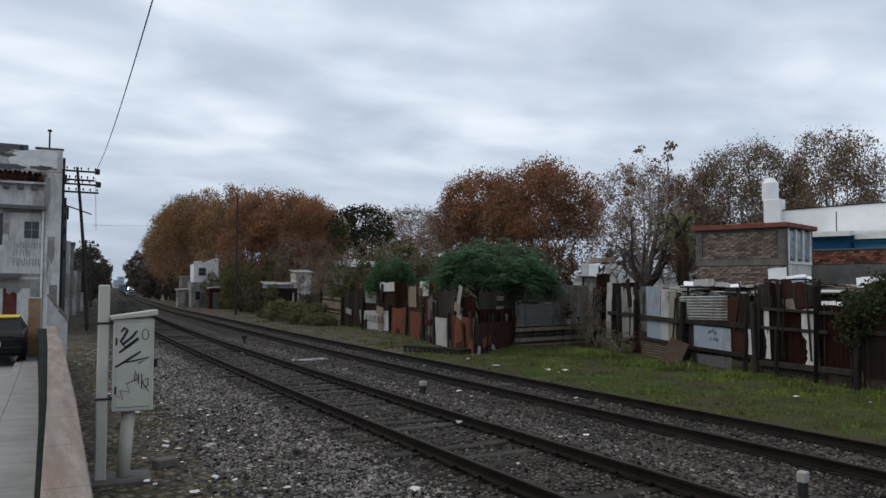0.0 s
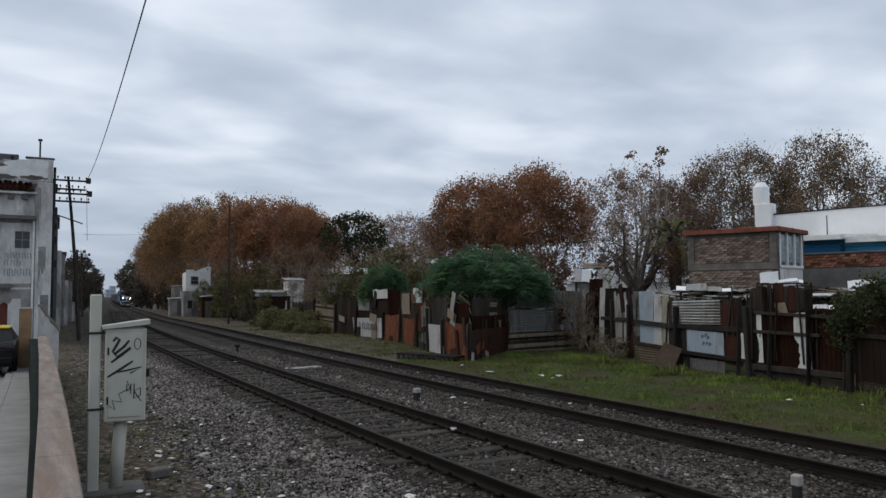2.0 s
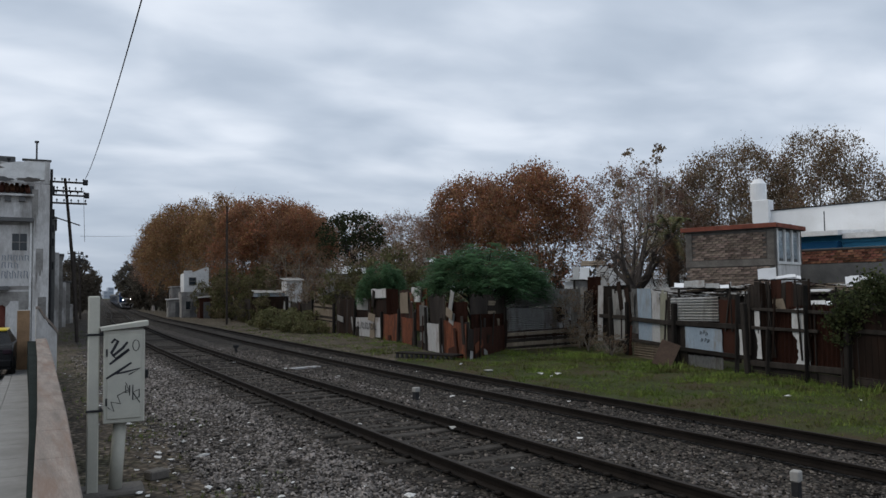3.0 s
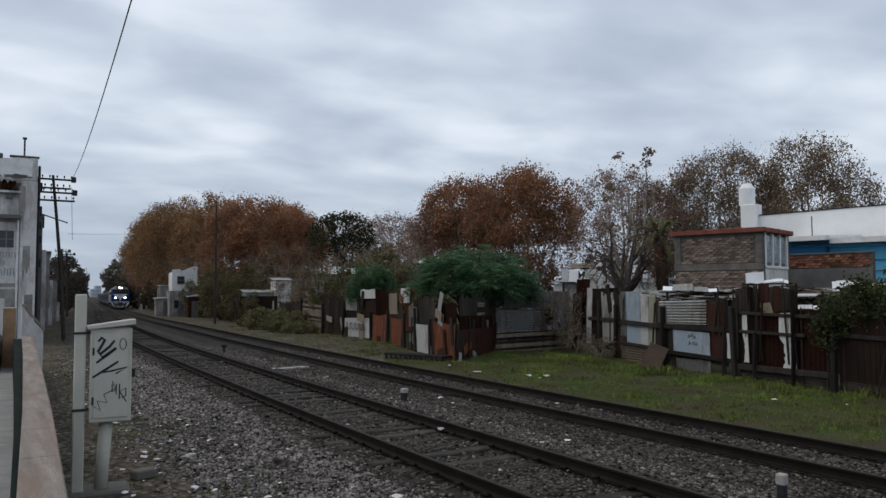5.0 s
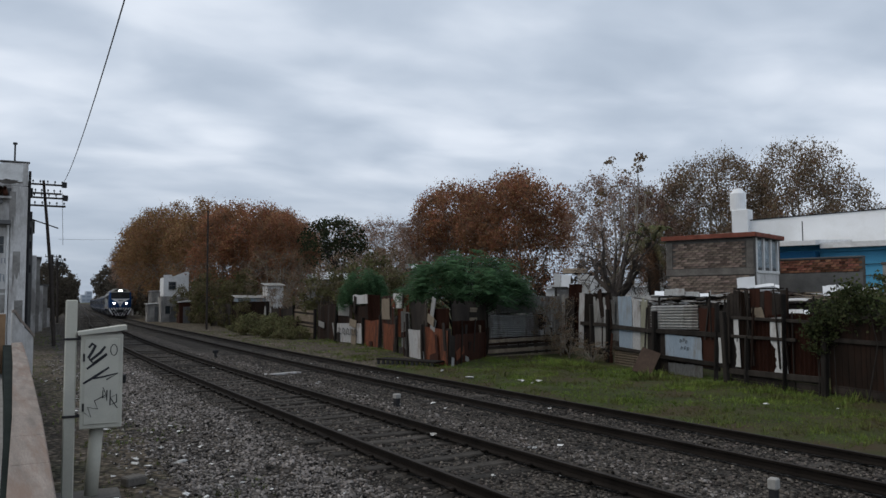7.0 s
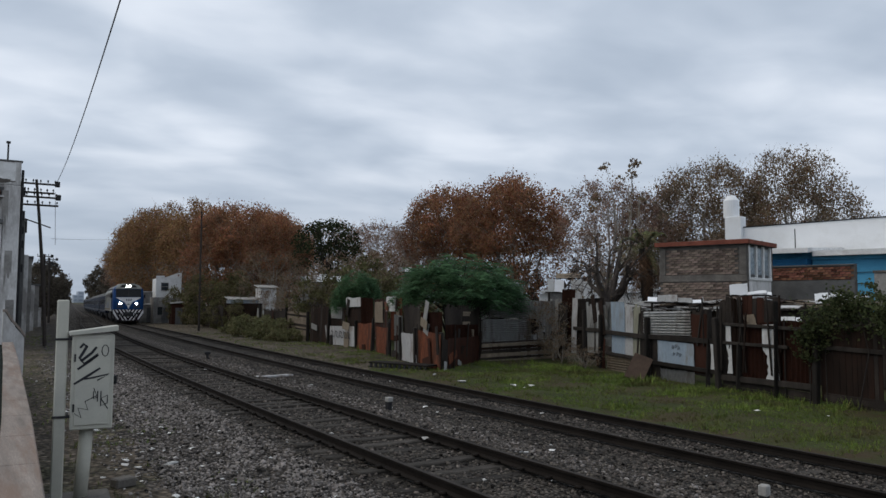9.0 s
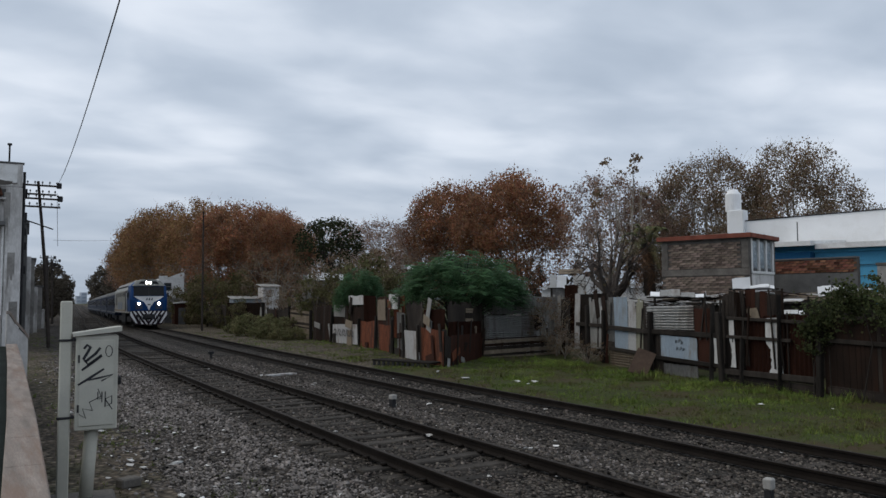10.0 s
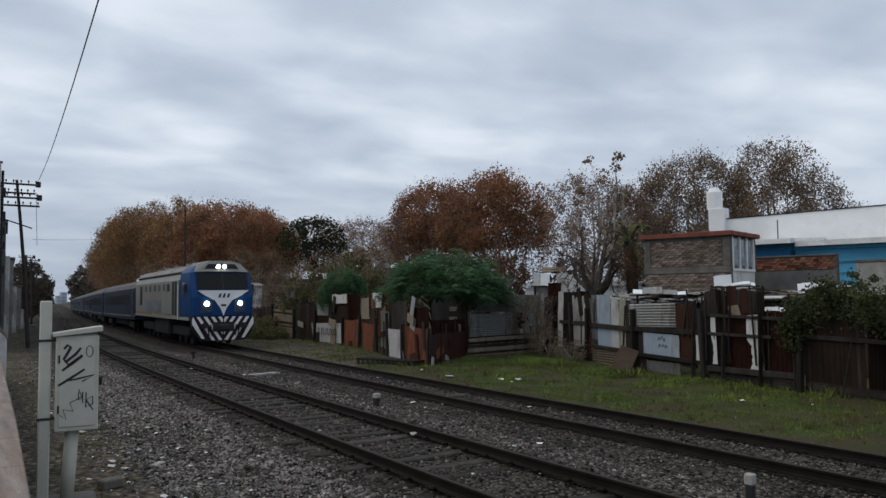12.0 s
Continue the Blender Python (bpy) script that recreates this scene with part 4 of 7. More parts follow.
def build_car():
    car = base("taxi", pose(-0.35, 26.6, -0.12, 0, 0, -4), "black sedan taxi with a yellow roof parked in the street", "car")
    prof = [(-0.0, 0.28), (0.05, 0.85), (0.25, 0.98), (0.95, 1.02), (1.45, 1.40), (2.9, 1.44), (3.6, 1.0), (4.3, 0.9), (4.4, 0.5), (4.35, 0.28)]
    low = [(y, z) for y, z in prof if z <= 1.03]
    bm = extrude_outline(low, 0, -0.85, 0.85)
    bmesh.ops.bevel(bm, geom=bm.edges[:], offset=0.06, segments=2, affect="EDGES")
    part("body", bm, CAR_BLACK, car)
    cabin = bmesh.new()
    lo = [(-0.78, 0.9, 1.0), (0.78, 0.9, 1.0), (0.78, 3.6, 1.0), (-0.78, 3.6, 1.0)]
    hi = [(-0.6, 1.45, 1.38), (0.6, 1.45, 1.38), (0.6, 2.9, 1.38), (-0.6, 2.9, 1.38)]
    vs = [cabin.verts.new(p) for p in lo + hi]
    for f in ((0, 1, 5, 4), (1, 2, 6, 5), (2, 3, 7, 6), (3, 0, 4, 7), (4, 5, 6, 7), (3, 2, 1, 0)):
        cabin.faces.new([vs[i] for i in f])
    part("windows", cabin, CAR_GLASS, car)
    part("roof", box(-0.62, 0.62, 1.42, 2.95, 1.375, 1.44, 0.025), CAR_YELLOW, car, "yellow roof")
    for x in (-0.78, 0.78):
        for y in (0.75, 3.55):
            wh = part("wheel", rod((x - 0.1, y, 0.32), (x + 0.1, y, 0.32), 0.32, n=20), RUBBER, car)
            part("rim", rod((x - 0.105, y, 0.32), (x + 0.105, y, 0.32), 0.19, n=14), DARK_METAL, wh)
    part("bumper", box(-0.83, 0.83, -0.06, 0.12, 0.35, 0.58, 0.04), CAR_BLACK, car)
    part("number_plate", box(-0.25, 0.25, -0.075, -0.06, 0.6, 0.73), WHITE_PAINT, car, "white plate with an unreadable bar")
    for x in (-0.7, 0.7):
        part("tail_light", box(x - 0.12, x + 0.12, 0.0, 0.06, 0.74, 0.88, 0.02), STRIPE_DARK, car)


build_car()


# ---- scrap fence ----
class Line:
    """A fence's run in plan, by its length."""

    def __init__(self, pts):
        self.pts = [Vector(p) for p in pts]

    def at(self, s):
        for a, b in zip(self.pts, self.pts[1:]):
            l = (b - a).length
            if s <= l or b is self.pts[-1]:
                p = a.lerp(b, s / l)
                return p, (b - a).normalized()
            s -= l


FENCE_A = Line([(19.3, 6.5), (20.19, 12.66), (20.77, 16.26), (21.5, 19.9), (23.6, 25.5), (24.6, 29.0)])
FENCE_B = Line([(24.6, 29.0), (22.4, 30.8), (19.2, 28.6), (16.2, 25.9), (17.0, 29.5), (18.6, 35.0), (19.5, 40.0), (20.0, 50.0), (20.7, 66.0), (22.0, 84.0)])
RIBBED = {"rust": True, "white": False, "grey": True, "tan": False}
SEED = [100]


def panel(fence, line, s0, s1, z0, z1, tone, proud=0.0, style=None):
    SEED[0] += 1
    rng = random.Random(SEED[0])
    a, b = line.at(s0)[0], line.at(s1)[0]
    d = b - a
    mid = (a + b) / 2
    n = Vector((-d.y, d.x)).normalized()
    if n.dot(-mid) < 0:
        n = -n
    p = mid + n * (proud + rng.uniform(0, 0.03))
    ang = math.degrees(math.atan2(d.y, d.x))
    if (Vector((math.sin(radians(ang)), -math.cos(radians(ang))))).dot(n) < 0:
        ang += 180
    m = pose(p.x, p.y, z0, rng.uniform(-2, 2), rng.uniform(-1.6, 1.6), ang)
    w, h = d.length, z1 - z0
    style = style or ("sheet" if tone in ("blue", "pale") else "boards" if tone in ("dark", "brown") and rng.random() < 0.6 else "ribs")
    mt = SHEETS[tone]
    if style == "boards":
        x = -w / 2
        while x < w / 2 - 0.03:
            bw = min(rng.uniform(0.12, 0.24), w / 2 - x)
            ob = part("board", box(x, x + bw - 0.012, 0, 0.025, rng.uniform(0, 0.05), h + rng.uniform(-0.16, 0.05), 0.004), rng.choice((mt, mt, mt, SHEETS["dark"])), fence)
            ob.matrix_basis = m
            x += bw
    elif style == "slats":
        z = 0
        while z < h - 0.03:
            bh = min(rng.uniform(0.1, 0.2), h - z)
            ob = part("board", box(-w / 2 + rng.uniform(0, 0.1), w / 2 - rng.uniform(0, 0.15), 0, 0.025, z, z + bh - 0.015, 0.004), rng.choice((mt, mt, SHEETS["dark"], SHEETS["tan"])), fence)
            ob.matrix_basis = m
            z += bh
    elif style == "torn":
        n = 30
        left, right = [], []
        for i in range(n + 1):
            k = i / n
            bite = max(0.0, 1 - abs(k - 0.27) / 0.27) ** 0.6
            q = 0.5 + 0.5 * noise.noise(Vector((k * 9.0, SEED[0] * 3.7, 0))) + 0.25 * noise.noise(Vector((k * 31.0, SEED[0] * 1.3, 5)))
            left.append((-w / 2 + w * (0.04 + 0.1 * (1 - k) + 0.62 * bite * q) + w * 0.18 * max(0, k - 0.7), h * k - (0.04 if i == n else 0)))
            right.append((w / 2 - w * (0.06 * abs(noise.noise(Vector((k * 7, 3, SEED[0])))) + 0.22 * k), h * k))
        right.reverse()
        ob = part("torn_panel", extrude_outline(left + right, 1, 0, 0.01), mt, fence, "torn pale sheet with jagged edge")
        ob.matrix_basis = m
    elif style == "sheet":
        bm = box(-w / 2, w / 2, 0, 0.012, 0, h)
        bmesh.ops.subdivide_edges(bm, edges=bm.edges[:], cuts=4, use_grid_fill=True)
        for v in bm.verts:
            q = noise.noise(Vector((v.co.x * 1.3, v.co.z * 1.3, SEED[0])))
            v.co.y += 0.03 * q
            if abs(v.co.z - h) < 0.01 or abs(abs(v.co.x) - w / 2) < 0.01:
                v.co.x += 0.04 * noise.noise(Vector((v.co.z * 4, v.co.x, SEED[0])))
                v.co.z += 0.06 * noise.noise(Vector((v.co.x * 5, v.co.z, SEED[0]))) * (v.co.z > h - 0.01)
        ob = part("panel", bm, mt, fence)
        ob.matrix_basis = m
    else:
        ob = part("corrugated_sheet", corrugated(w, h, 0.1 if rng.random() < 0.6 else 0.16, 0.028 if tone in ("white", "pale") else 0.018, tone not in ("white", "tan") and style != "laps", 0.04, SEED[0]), mt, fence)
        ob.matrix_basis = m


def build_fence_a():
    f = base("scrap_fence", Matrix(), "patched fence of rusty sheets and pale panels on timber posts", "fence", "scrap fences")
    for row in [
        (-2.5, -0.3, -0.4, 1.9, "brown"), (-0.3, 1.9, -0.4, 1.8, "dark"), (1.9, 4.15, -0.4, 1.75, "brown"),
        (4.21, 6.05, -0.38, 1.77, "brown"), (6.21, 7.48, 0.03, 1.85, "red"), (7.4, 8.12, -0.03, 1.8, "red"),
        (8.06, 9.03, -0.03, 1.72, "red"), (8.99, 9.93, -0.07, 2.49, "dark"), (10.30, 11.28, -0.11, 2.12, "dark"),
        (13.04, 14.13, -0.37, 1.27, "dark"), (14.00, 14.4, 0.26, 2.15, "dark"),
        (15.05, 15.72, 0.24, 2.2, "pale"), (15.74, 17.02, 0.18, 2.35, "blue"), (17.1, 17.8, 0.5, 2.36, "grey"),
    ]:
        panel(f, FENCE_A, *row)
    for row in [
        (11.23, 14.04, 1.19, 2.02, "white"),
        (11.11, 13.10, 0.08, 0.97, "blue"), (11.11, 12.97, -0.42, 0.02, "grey"), (14.83, 17.41, -0.49, 0.20, "tan"),
        (17.30, 19.20, 1.18, 2.23, "grey"), (20.63, 21.15, -0.01, 2.52, "pale"), (9.03, 9.31, 0.05, 2.49, "brown"),
    ]:
        panel(f, FENCE_A, *row, proud=0.06)
    for row in [(17.87, 20.80, -0.2, 2.52, "dark"), (21.09, 22.5, 0.0, 2.95, "red"), (11.2, 13.3, -0.4, 2.0, "dark"), (7.48, 8.32, 1.69, 2.48, "dark")]:
        panel(f, FENCE_A, *row, proud=-0.05)
    panel(f, FENCE_A, 7.44, 8.12, 0.04, 1.72, "white", 0.07, "torn")
    panel(f, FENCE_A, 9.30, 9.58, 0.12, 1.7, "white", 0.09, "torn")
    panel(f, FENCE_A, 14.38, 15.05, 0.2, 2.25, "lichen", 0.0, "boards")
    panel(f, FENCE_A, 18.2, 19.5, 0.1, 2.3, "grey", 0.04, "boards")
    panel(f, FENCE_A, 17.85, 18.3, 1.2, 2.0, "pale", 0.08, "sheet")
    panel(f, FENCE_A, 10.4, 11.2, 0.0, 1.95, "red", 0.03, "sheet")
    panel(f, FENCE_A, 22.5, 23.7, -0.3, 2.45, "grey", 0.0, "boards")
    panel(f, FENCE_A, 21.6, 22.6, -0.3, 2.3, "dark", 0.05, "boards")
    panel(f, FENCE_A, 8.1, 9.0, 1.66, 2.52, "red", -0.03, "boards")
    panel(f, FENCE_A, 10.08, 10.24, 0.1, 1.0, "white", 0.1, "sheet")
    panel(f, FENCE_A, 8.3, 8.9, 1.62, 2.0, "tan", 0.02, "torn")
    panel(f, FENCE_A, 6.21, 9.9, -0.42, -0.02, "dark", 0.02, "slats")
    panel(f, FENCE_A, 2.0, 6.0, -0.45, -0.1, "dark", 0.04, "slats")
    for s, w, z in ((2.2, 0.26, 1.7), (6.12, 0.26, 1.56), (9.86, 0.27, 1.86), (13.6, 0.3, 1.8), (17.8, 0.32, 1.81), (7.5, 0.09, 2.4), (10.33, 0.09, 2.13), (9.0, 0.09, 1.1), (19.6, 0.2, 2.0)):
        p, d = FENCE_A.at(s)
        q = p + Vector((-d.y, d.x)) * 0.16
        rng = random.Random(int(s * 100))
        w *= 0.62
        ob = part("post", box(-w / 2, w / 2, -0.09, 0.09, -0.65, z, 0.025), TIMBER, f, "weathered grey timber post")
        ob.matrix_basis = pose(q.x, q.y, 0, rng.uniform(-2, 2), rng.uniform(-2, 2), math.degrees(math.atan2(d.y, d.x)))
    for s0, s1, z0, z1 in ((10.0, 17.4, 1.0, 1.17), (9.8, 13.5, 0.07, 0.21), (6.1, 10.0, -0.1, 0.08), (6.2, 10.0, 1.58, 1.68), (17.9, 20.8, 1.06, 1.22), (13.6, 17.4, 0.17, 0.3), (7.1, 9.9, 1.02, 1.12), (-2.0, 6.1, 1.0, 1.12)):
        cuts = [s0] + [c for c in (6.22, 9.9, 13.6, 19.5) if s0 + 0.3 < c < s1 - 0.3] + [s1]
        for a, b in zip(cuts, cuts[1:]):
            pa, pb = FENCE_A.at(a)[0], FENCE_A.at(b)[0]
            d = pb - pa
            q = (pa + pb) / 2 + Vector((-d.y, d.x)).normalized() * 0.11
            ob = part("cross_rail", box(-d.length / 2, d.length / 2, -0.035, 0.035, z0, z1, 0.012), TIMBER, f, "weathered timber rail")
            ob.matrix_basis = pose(q.x, q.y, 0, 0, random.Random(int(a * 31 + z0 * 7)).uniform(-1.4, 1.4), math.degrees(math.atan2(d.y, d.x)))
    rng = random.Random(404)
    for i in range(20):
        s = rng.choice((rng.uniform(6.2, 11.0), rng.uniform(6.2, 11.0), rng.uniform(13, 23.5)))
        p, d = FENCE_A.at(s)
        q = p + Vector((-d.y, d.x)) * rng.uniform(0.05, 0.14)
        wd = rng.uniform(0.03, 0.08)
        low, high = rng.choice(((-0.4, rng.uniform(1.2, 2.3)), (0.2, rng.uniform(2.0, 2.55)), (0.9, rng.uniform(2.2, 2.6))))
        ob = part("stick", box(-wd / 2, wd / 2, -0.02, 0.02, 0, high - low, 0.006), rng.choice((TIMBER, TIMBER, TIMBER, SHEETS["brown"], SHEETS["dark"], SHEETS["dark"])), f, "crooked stick nailed to the fence")
        ob.matrix_basis = pose(q.x, q.y, low, rng.uniform(-3, 3), rng.uniform(-9, 9), math.degrees(math.atan2(d.y, d.x)))
    p, d = FENCE_A.at(12.0)
    m = pose(p.x - d.y * 0.1, p.y + d.x * 0.1, 0, 0, 0, math.degrees(math.atan2(d.y, d.x)) + 180)
    for x, z in ((-0.25, 0.72), (-0.08, 0.76), (0.06, 0.7), (-0.2, 0.48), (0.0, 0.5), (0.14, 0.47)):
        part("graffiti", stroke([(x, z), (x + 0.04, z + 0.12), (x + 0.11, z + 0.1), (x + 0.06, z + 0.02)], 0.025, 0.004, m), INK, f, "small dark painted scrawl")
    t = base("leaning_sheet", pose(20.42, 19.7, -0.42, -24, 18, -66), "rusty brown sheet leaning against the fence post", "metal sheet")
    part("sheet", box(-0.4, 0.3, 0, 0.02, 0, 0.95, 0.004), SHEETS["ply"], t)


def build_fence_b():
    f = base("scrap_fence", Matrix(), "ramshackle fence of orange rusted sheets, grey panels and odd boards", "fence", "scrap fences")
    for row in [
        # dark boards from 4.9 to 10 stand in for shade under the bush
        (-0.6, 1.3, -0.4, 2.4, "grey", 0.06, "ribs"), (0.4, 1.5, -0.4, 2.1, "pale", 0.1, "boards"), (1.05, 4.81, 0.30, 1.49, "pale", 0.1, "laps"), (1.24, 3.81, 1.56, 2.52, "grey", 0.05, "laps"), (0.0, 5.33, -0.45, 0.5, "brown", 0.0, "slats"), (4.9, 10.0, -0.3, 2.15, "dark", -0.1, "boards"), (6.4, 7.6, 1.2, 1.9, "tan", 0.02, "slats"),
        (5.11, 10.2, -0.6, 0.78, "red", 0.05, "sheet"), (5.33, 10.2, 0.3, 1.35, "red", 0.0), (10.71, 13.97, -0.58, 1.07, "rust", 0.06, "sheet"),
        (10.71, 13.5, 0.2, 1.9, "red", 0.0), (13.97, 16.71, -0.38, 0.90, "pale", 0.06, "sheet"), (16.36, 18.20, -0.37, 1.69, "grey", 0.03),
    ]:
        panel(f, FENCE_B, *row)
    for row in [
        (16.71, 19.27, 0.4, 2.50, "rust", 0.0), (17.95, 20.22, 1.82, 2.56, "white", 0.05, "sheet"), (19.27, 21.91, -0.43, 0.98, "rust", 0.06, "sheet"),
        (20.10, 22.54, 0.6, 2.45, "red", 0.0, "boards"), (20.7, 22.1, 1.2, 2.3, "tan", 0.06, "sheet"), (22.54, 25.67, -0.38, 1.08, "rust", 0.06, "sheet"), (22.54, 25.01, 0.8, 2.52, "red", 0.0),
        (25.01, 27.24, 1.99, 2.52, "white", 0.05, "sheet"), (25.01, 27.24, -0.3, 1.99, "brown", 0.0), (25.93, 30.08, -0.35, 0.80, "pale", 0.06, "sheet"),
    ]:
        panel(f, FENCE_B, *row)
    for row in [
        (27.51, 30.38, 0.5, 2.0, "brown", 0.0, "boards"), (27.9, 29.7, 1.25, 1.95, "grey", 0.06, "sheet"), (30.08, 33.81, -0.43, 1.98, "brown", 0.0, "boards"), (34.04, 38.70, -0.55, 1.54, "tan", 0.0, "slats"),
        (38.70, 44.43, -0.60, 1.68, "dark", 0.0, "boards"), (45.22, 58.25, -0.4, 2.07, "brown", 0.0, "ribs"), (58.3, 68, -0.4, 1.8, "dark", 0.0, "boards"), (10.3, 10.71, -0.52, 0.78, "pale", 0.08, "sheet"),
        (13.6, 16.5, 0.5, 2.2, "dark", -0.05, "boards"),
    ]:
        panel(f, FENCE_B, *row)
    p, d = FENCE_B.at(28.0)
    m = pose(p.x - d.y * 0.17, p.y + d.x * 0.17, 0, 0, 0, math.degrees(math.atan2(d.y, d.x)) + 180)
    for x in (-1.5, -0.8, -0.1, 0.5, 1.1):
        part("graffiti", stroke([(x, 0.1), (x + 0.15, 0.5), (x + 0.4, 0.42), (x + 0.25, 0.2), (x + 0.5, 0.12)], 0.09, 0.004, m), INK, f, "dark painted scrawl on the pale panel")
    for s, z in ((10.5, 1.1), (13.9, 1.2), (16.6, 1.6), (19.3, 1.3), (22.5, 1.4), (25.6, 1.2), (30.1, 1.8), (34, 1.6), (38.7, 1.9), (45, 2.1)):
        p, d = FENCE_B.at(s)
        ob = part("post", box(-0.09, 0.09, -0.09, 0.09, -0.65, z, 0.02), TIMBER, f, "dark timber post")
        ob.matrix_basis = pose(p.x - 0.12, p.y - 0.05, 0, random.Random(int(s)).uniform(-4, 4), random.Random(int(s) + 1).uniform(-4, 4), math.degrees(math.atan2(d.y, d.x)))


build_fence_a()
build_fence_b()


def build_scrap(line, s0, s1, count, seed, zlo, zhi, label, tones=("dark", "dark", "brown", "red", "dark", "grey", "dark", "tan", "rust", "brown")):
    """Odd small boards and sheet pieces nailed on and leaning along a fence."""
    rng = random.Random(seed)
    f = base("scrap_pile", Matrix(), label, "scrap", "scrap heaps")
    for i in range(count):
        s = rng.uniform(s0, s1)
        p, d = line.at(s)
        n = Vector((-d.y, d.x))
        if n.dot(-p) < 0:
            n = -n
        q = p + n * rng.uniform(0.07, 0.16)
        w, h = rng.choice([(rng.uniform(0.08, 0.19), rng.uniform(0.9, 1.9)), (rng.uniform(0.2, 0.45), rng.uniform(0.6, 1.5)), (rng.uniform(0.3, 0.8), rng.uniform(0.4, 0.9)), (rng.uniform(0.6, 1.3), rng.uniform(0.2, 0.45))])
        z = -0.42 if w < 0.2 or rng.random() < 0.5 else rng.uniform(zlo, zhi - h * 0.6)
        ob = part("board" if w < 0.2 else "sheet", box(-w / 2, w / 2, -0.012, 0.012, 0, h, 0.003), SHEETS[rng.choice(tones)], f)
        ob.matrix_basis = pose(q.x, q.y, z, rng.uniform(-5, 5), rng.uniform(-16, 16), math.degrees(math.atan2(d.y, d.x)))


build_scrap(FENCE_A, 17.6, 23.0, 9, 201, -0.3, 2.2, "odd boards and rusty offcuts nailed along the fence", ("dark", "dark", "brown", "red"))
build_scrap(FENCE_B, 10.5, 46, 22, 202, -0.3, 2.3, "jumble of leaning boards and rusty offcuts along the fence")
build_scrap(FENCE_B, 11, 31, 11, 205, 0.9, 2.5, "small pale offcuts and leaning strips wedged into the fence", ("white", "pale", "grey", "tan", "rust", "red", "dark"))
build_scrap(FENCE_B, 0.3, 10, 26, 203, -0.3, 1.6, "dark broken boards stacked against the fence")


# ---- houses behind the fence ----
def brick_face(parent, x0, x1, z0, z1, y, material, bl=0.30, bh=0.12, seed=1):
    """Single bricks proud of the face y, in running bond, as parts."""
    rng = random.Random(seed)
    mesh_ob = None
    row, z = 0, z0
    while z + bh <= z1 + 0.01:
        x = x0 - (bl / 2 if row % 2 else 0)
        while x < x1 - 0.03:
            a, b = max(x, x0), min(x + bl, x1)
            if b - a > bl * 0.9:
                if mesh_ob is None:
                    mesh_ob = part("brick", box(-bl / 2 + 0.008, bl / 2 - 0.008, -0.03, 0.0, -bh / 2 + 0.008, bh / 2 - 0.008), material, parent)
                    ob = mesh_ob
                else:
                    ob = new("brick", mesh_ob.data)
                    ob.parent = parent
                ob.matrix_basis = pose((a + b) / 2, y + rng.uniform(-0.03, 0.014), z + bh / 2 + rng.uniform(-0.008, 0.008), rng.uniform(-4, 4), rng.uniform(-1.5, 1.5), rng.uniform(-3, 3))
            x += bl
        z += bh
        row += 1


def build_brick_house():
    # front face looks at the tracks; x runs along it
    a, b = Vector((27.83, 25.15)), Vector((29.0, 21.3))
    ang = math.degrees(math.atan2(b.y - a.y, b.x - a.x))
    w = (b - a).length
    h = base("brick_house", pose(a.x, a.y, -0.4, 0, 0, ang), "unplastered grimy brick house with a red roof edge and glazed side", "house")
    part("front_wall", box(0, w, 0, 0.25, 0, 5.3), MORTAR, h, "grimy brick front wall")
    part("left_wall", box(0, 0.25, 0.25, 3.4, 0, 5.3), MORTAR, h)
    part("back_wall", box(0.25, w, 3.15, 3.4, 0, 5.3), MORTAR, h)
    part("side_wall_low", box(w - 0.2, w, 0.25, 3.15, 0, 3.8), OLD_PLASTER, h)
    part("concrete_band", box(-0.03, w + 0.03, -0.05, -0.004, 3.68, 3.98, 0.01), OLD_CONCRETE, h)
    for x in (0.0, w - 0.3):
        part("corner_column", box(x, x + 0.3, -0.06, -0.004, 3.985, 5.25, 0.01), OLD_CONCRETE, h, "rough concrete corner column")
    part("roof_slab", box(-0.15, w + 0.15, -0.18, 3.5, 5.3, 5.5, 0.02), SHADE_GREY, h)
    part("roof_edge", box(-0.17, w + 0.17, -0.22, -0.18, 5.32, 5.52, 0.01), ROOF_RED, h, "faded red painted roof edge")
    part("roof_edge", box(w + 0.152, w + 0.19, -0.18, 3.5, 5.32, 5.51, 0.01), ROOF_RED, h, "faded red painted roof edge")
    rng = random.Random(61)
    for i in range(9):
        x, y, l = rng.uniform(0.2, w - 0.6), rng.uniform(-0.1, 2.5), rng.uniform(0.25, 1.1)
        ob = part("roof_rubble", box(0, l, 0, rng.uniform(0.08, 0.2), 0, rng.uniform(0.04, 0.13), 0.01), rng.choice((BRICK_GREY, OLD_CONCRETE, TIMBER)), h, "loose rubble left on the flat roof")
        ob.matrix_basis = pose(x, y, 5.5, 0, 0, rng.uniform(-25, 25))
    for i in range(4):
        y = 0.25 + i * 0.92
        part("side_post", box(w - 0.15, w + 0.03, y, y + 0.14, 3.8, 5.3, 0.01), WHITE_PAINT, h)
        if i < 3:
            win = part("window", box(w - 0.1, w - 0.06, y + 0.12, y + 0.92, 3.8, 5.3), SHADE_GREY, h)
            part("pane", box(w - 0.055, w - 0.045, y + 0.2, y + 0.86, 4.0, 5.2), SKY_GLASS, win)
    part("sill_band", box(w - 0.005, w + 0.05, 0.25, 3.15, 3.74, 3.86, 0.01), WHITE_PAINT, h)
    brick_face(h, 0.31, w - 0.31, 4.0, 5.22, -0.004, BRICK_GREY, 0.28, 0.105, 3)
    brick_face(h, 0.02, w - 0.02, 2.6, 3.66, -0.004, BRICK_GREY, 0.28, 0.105, 4)


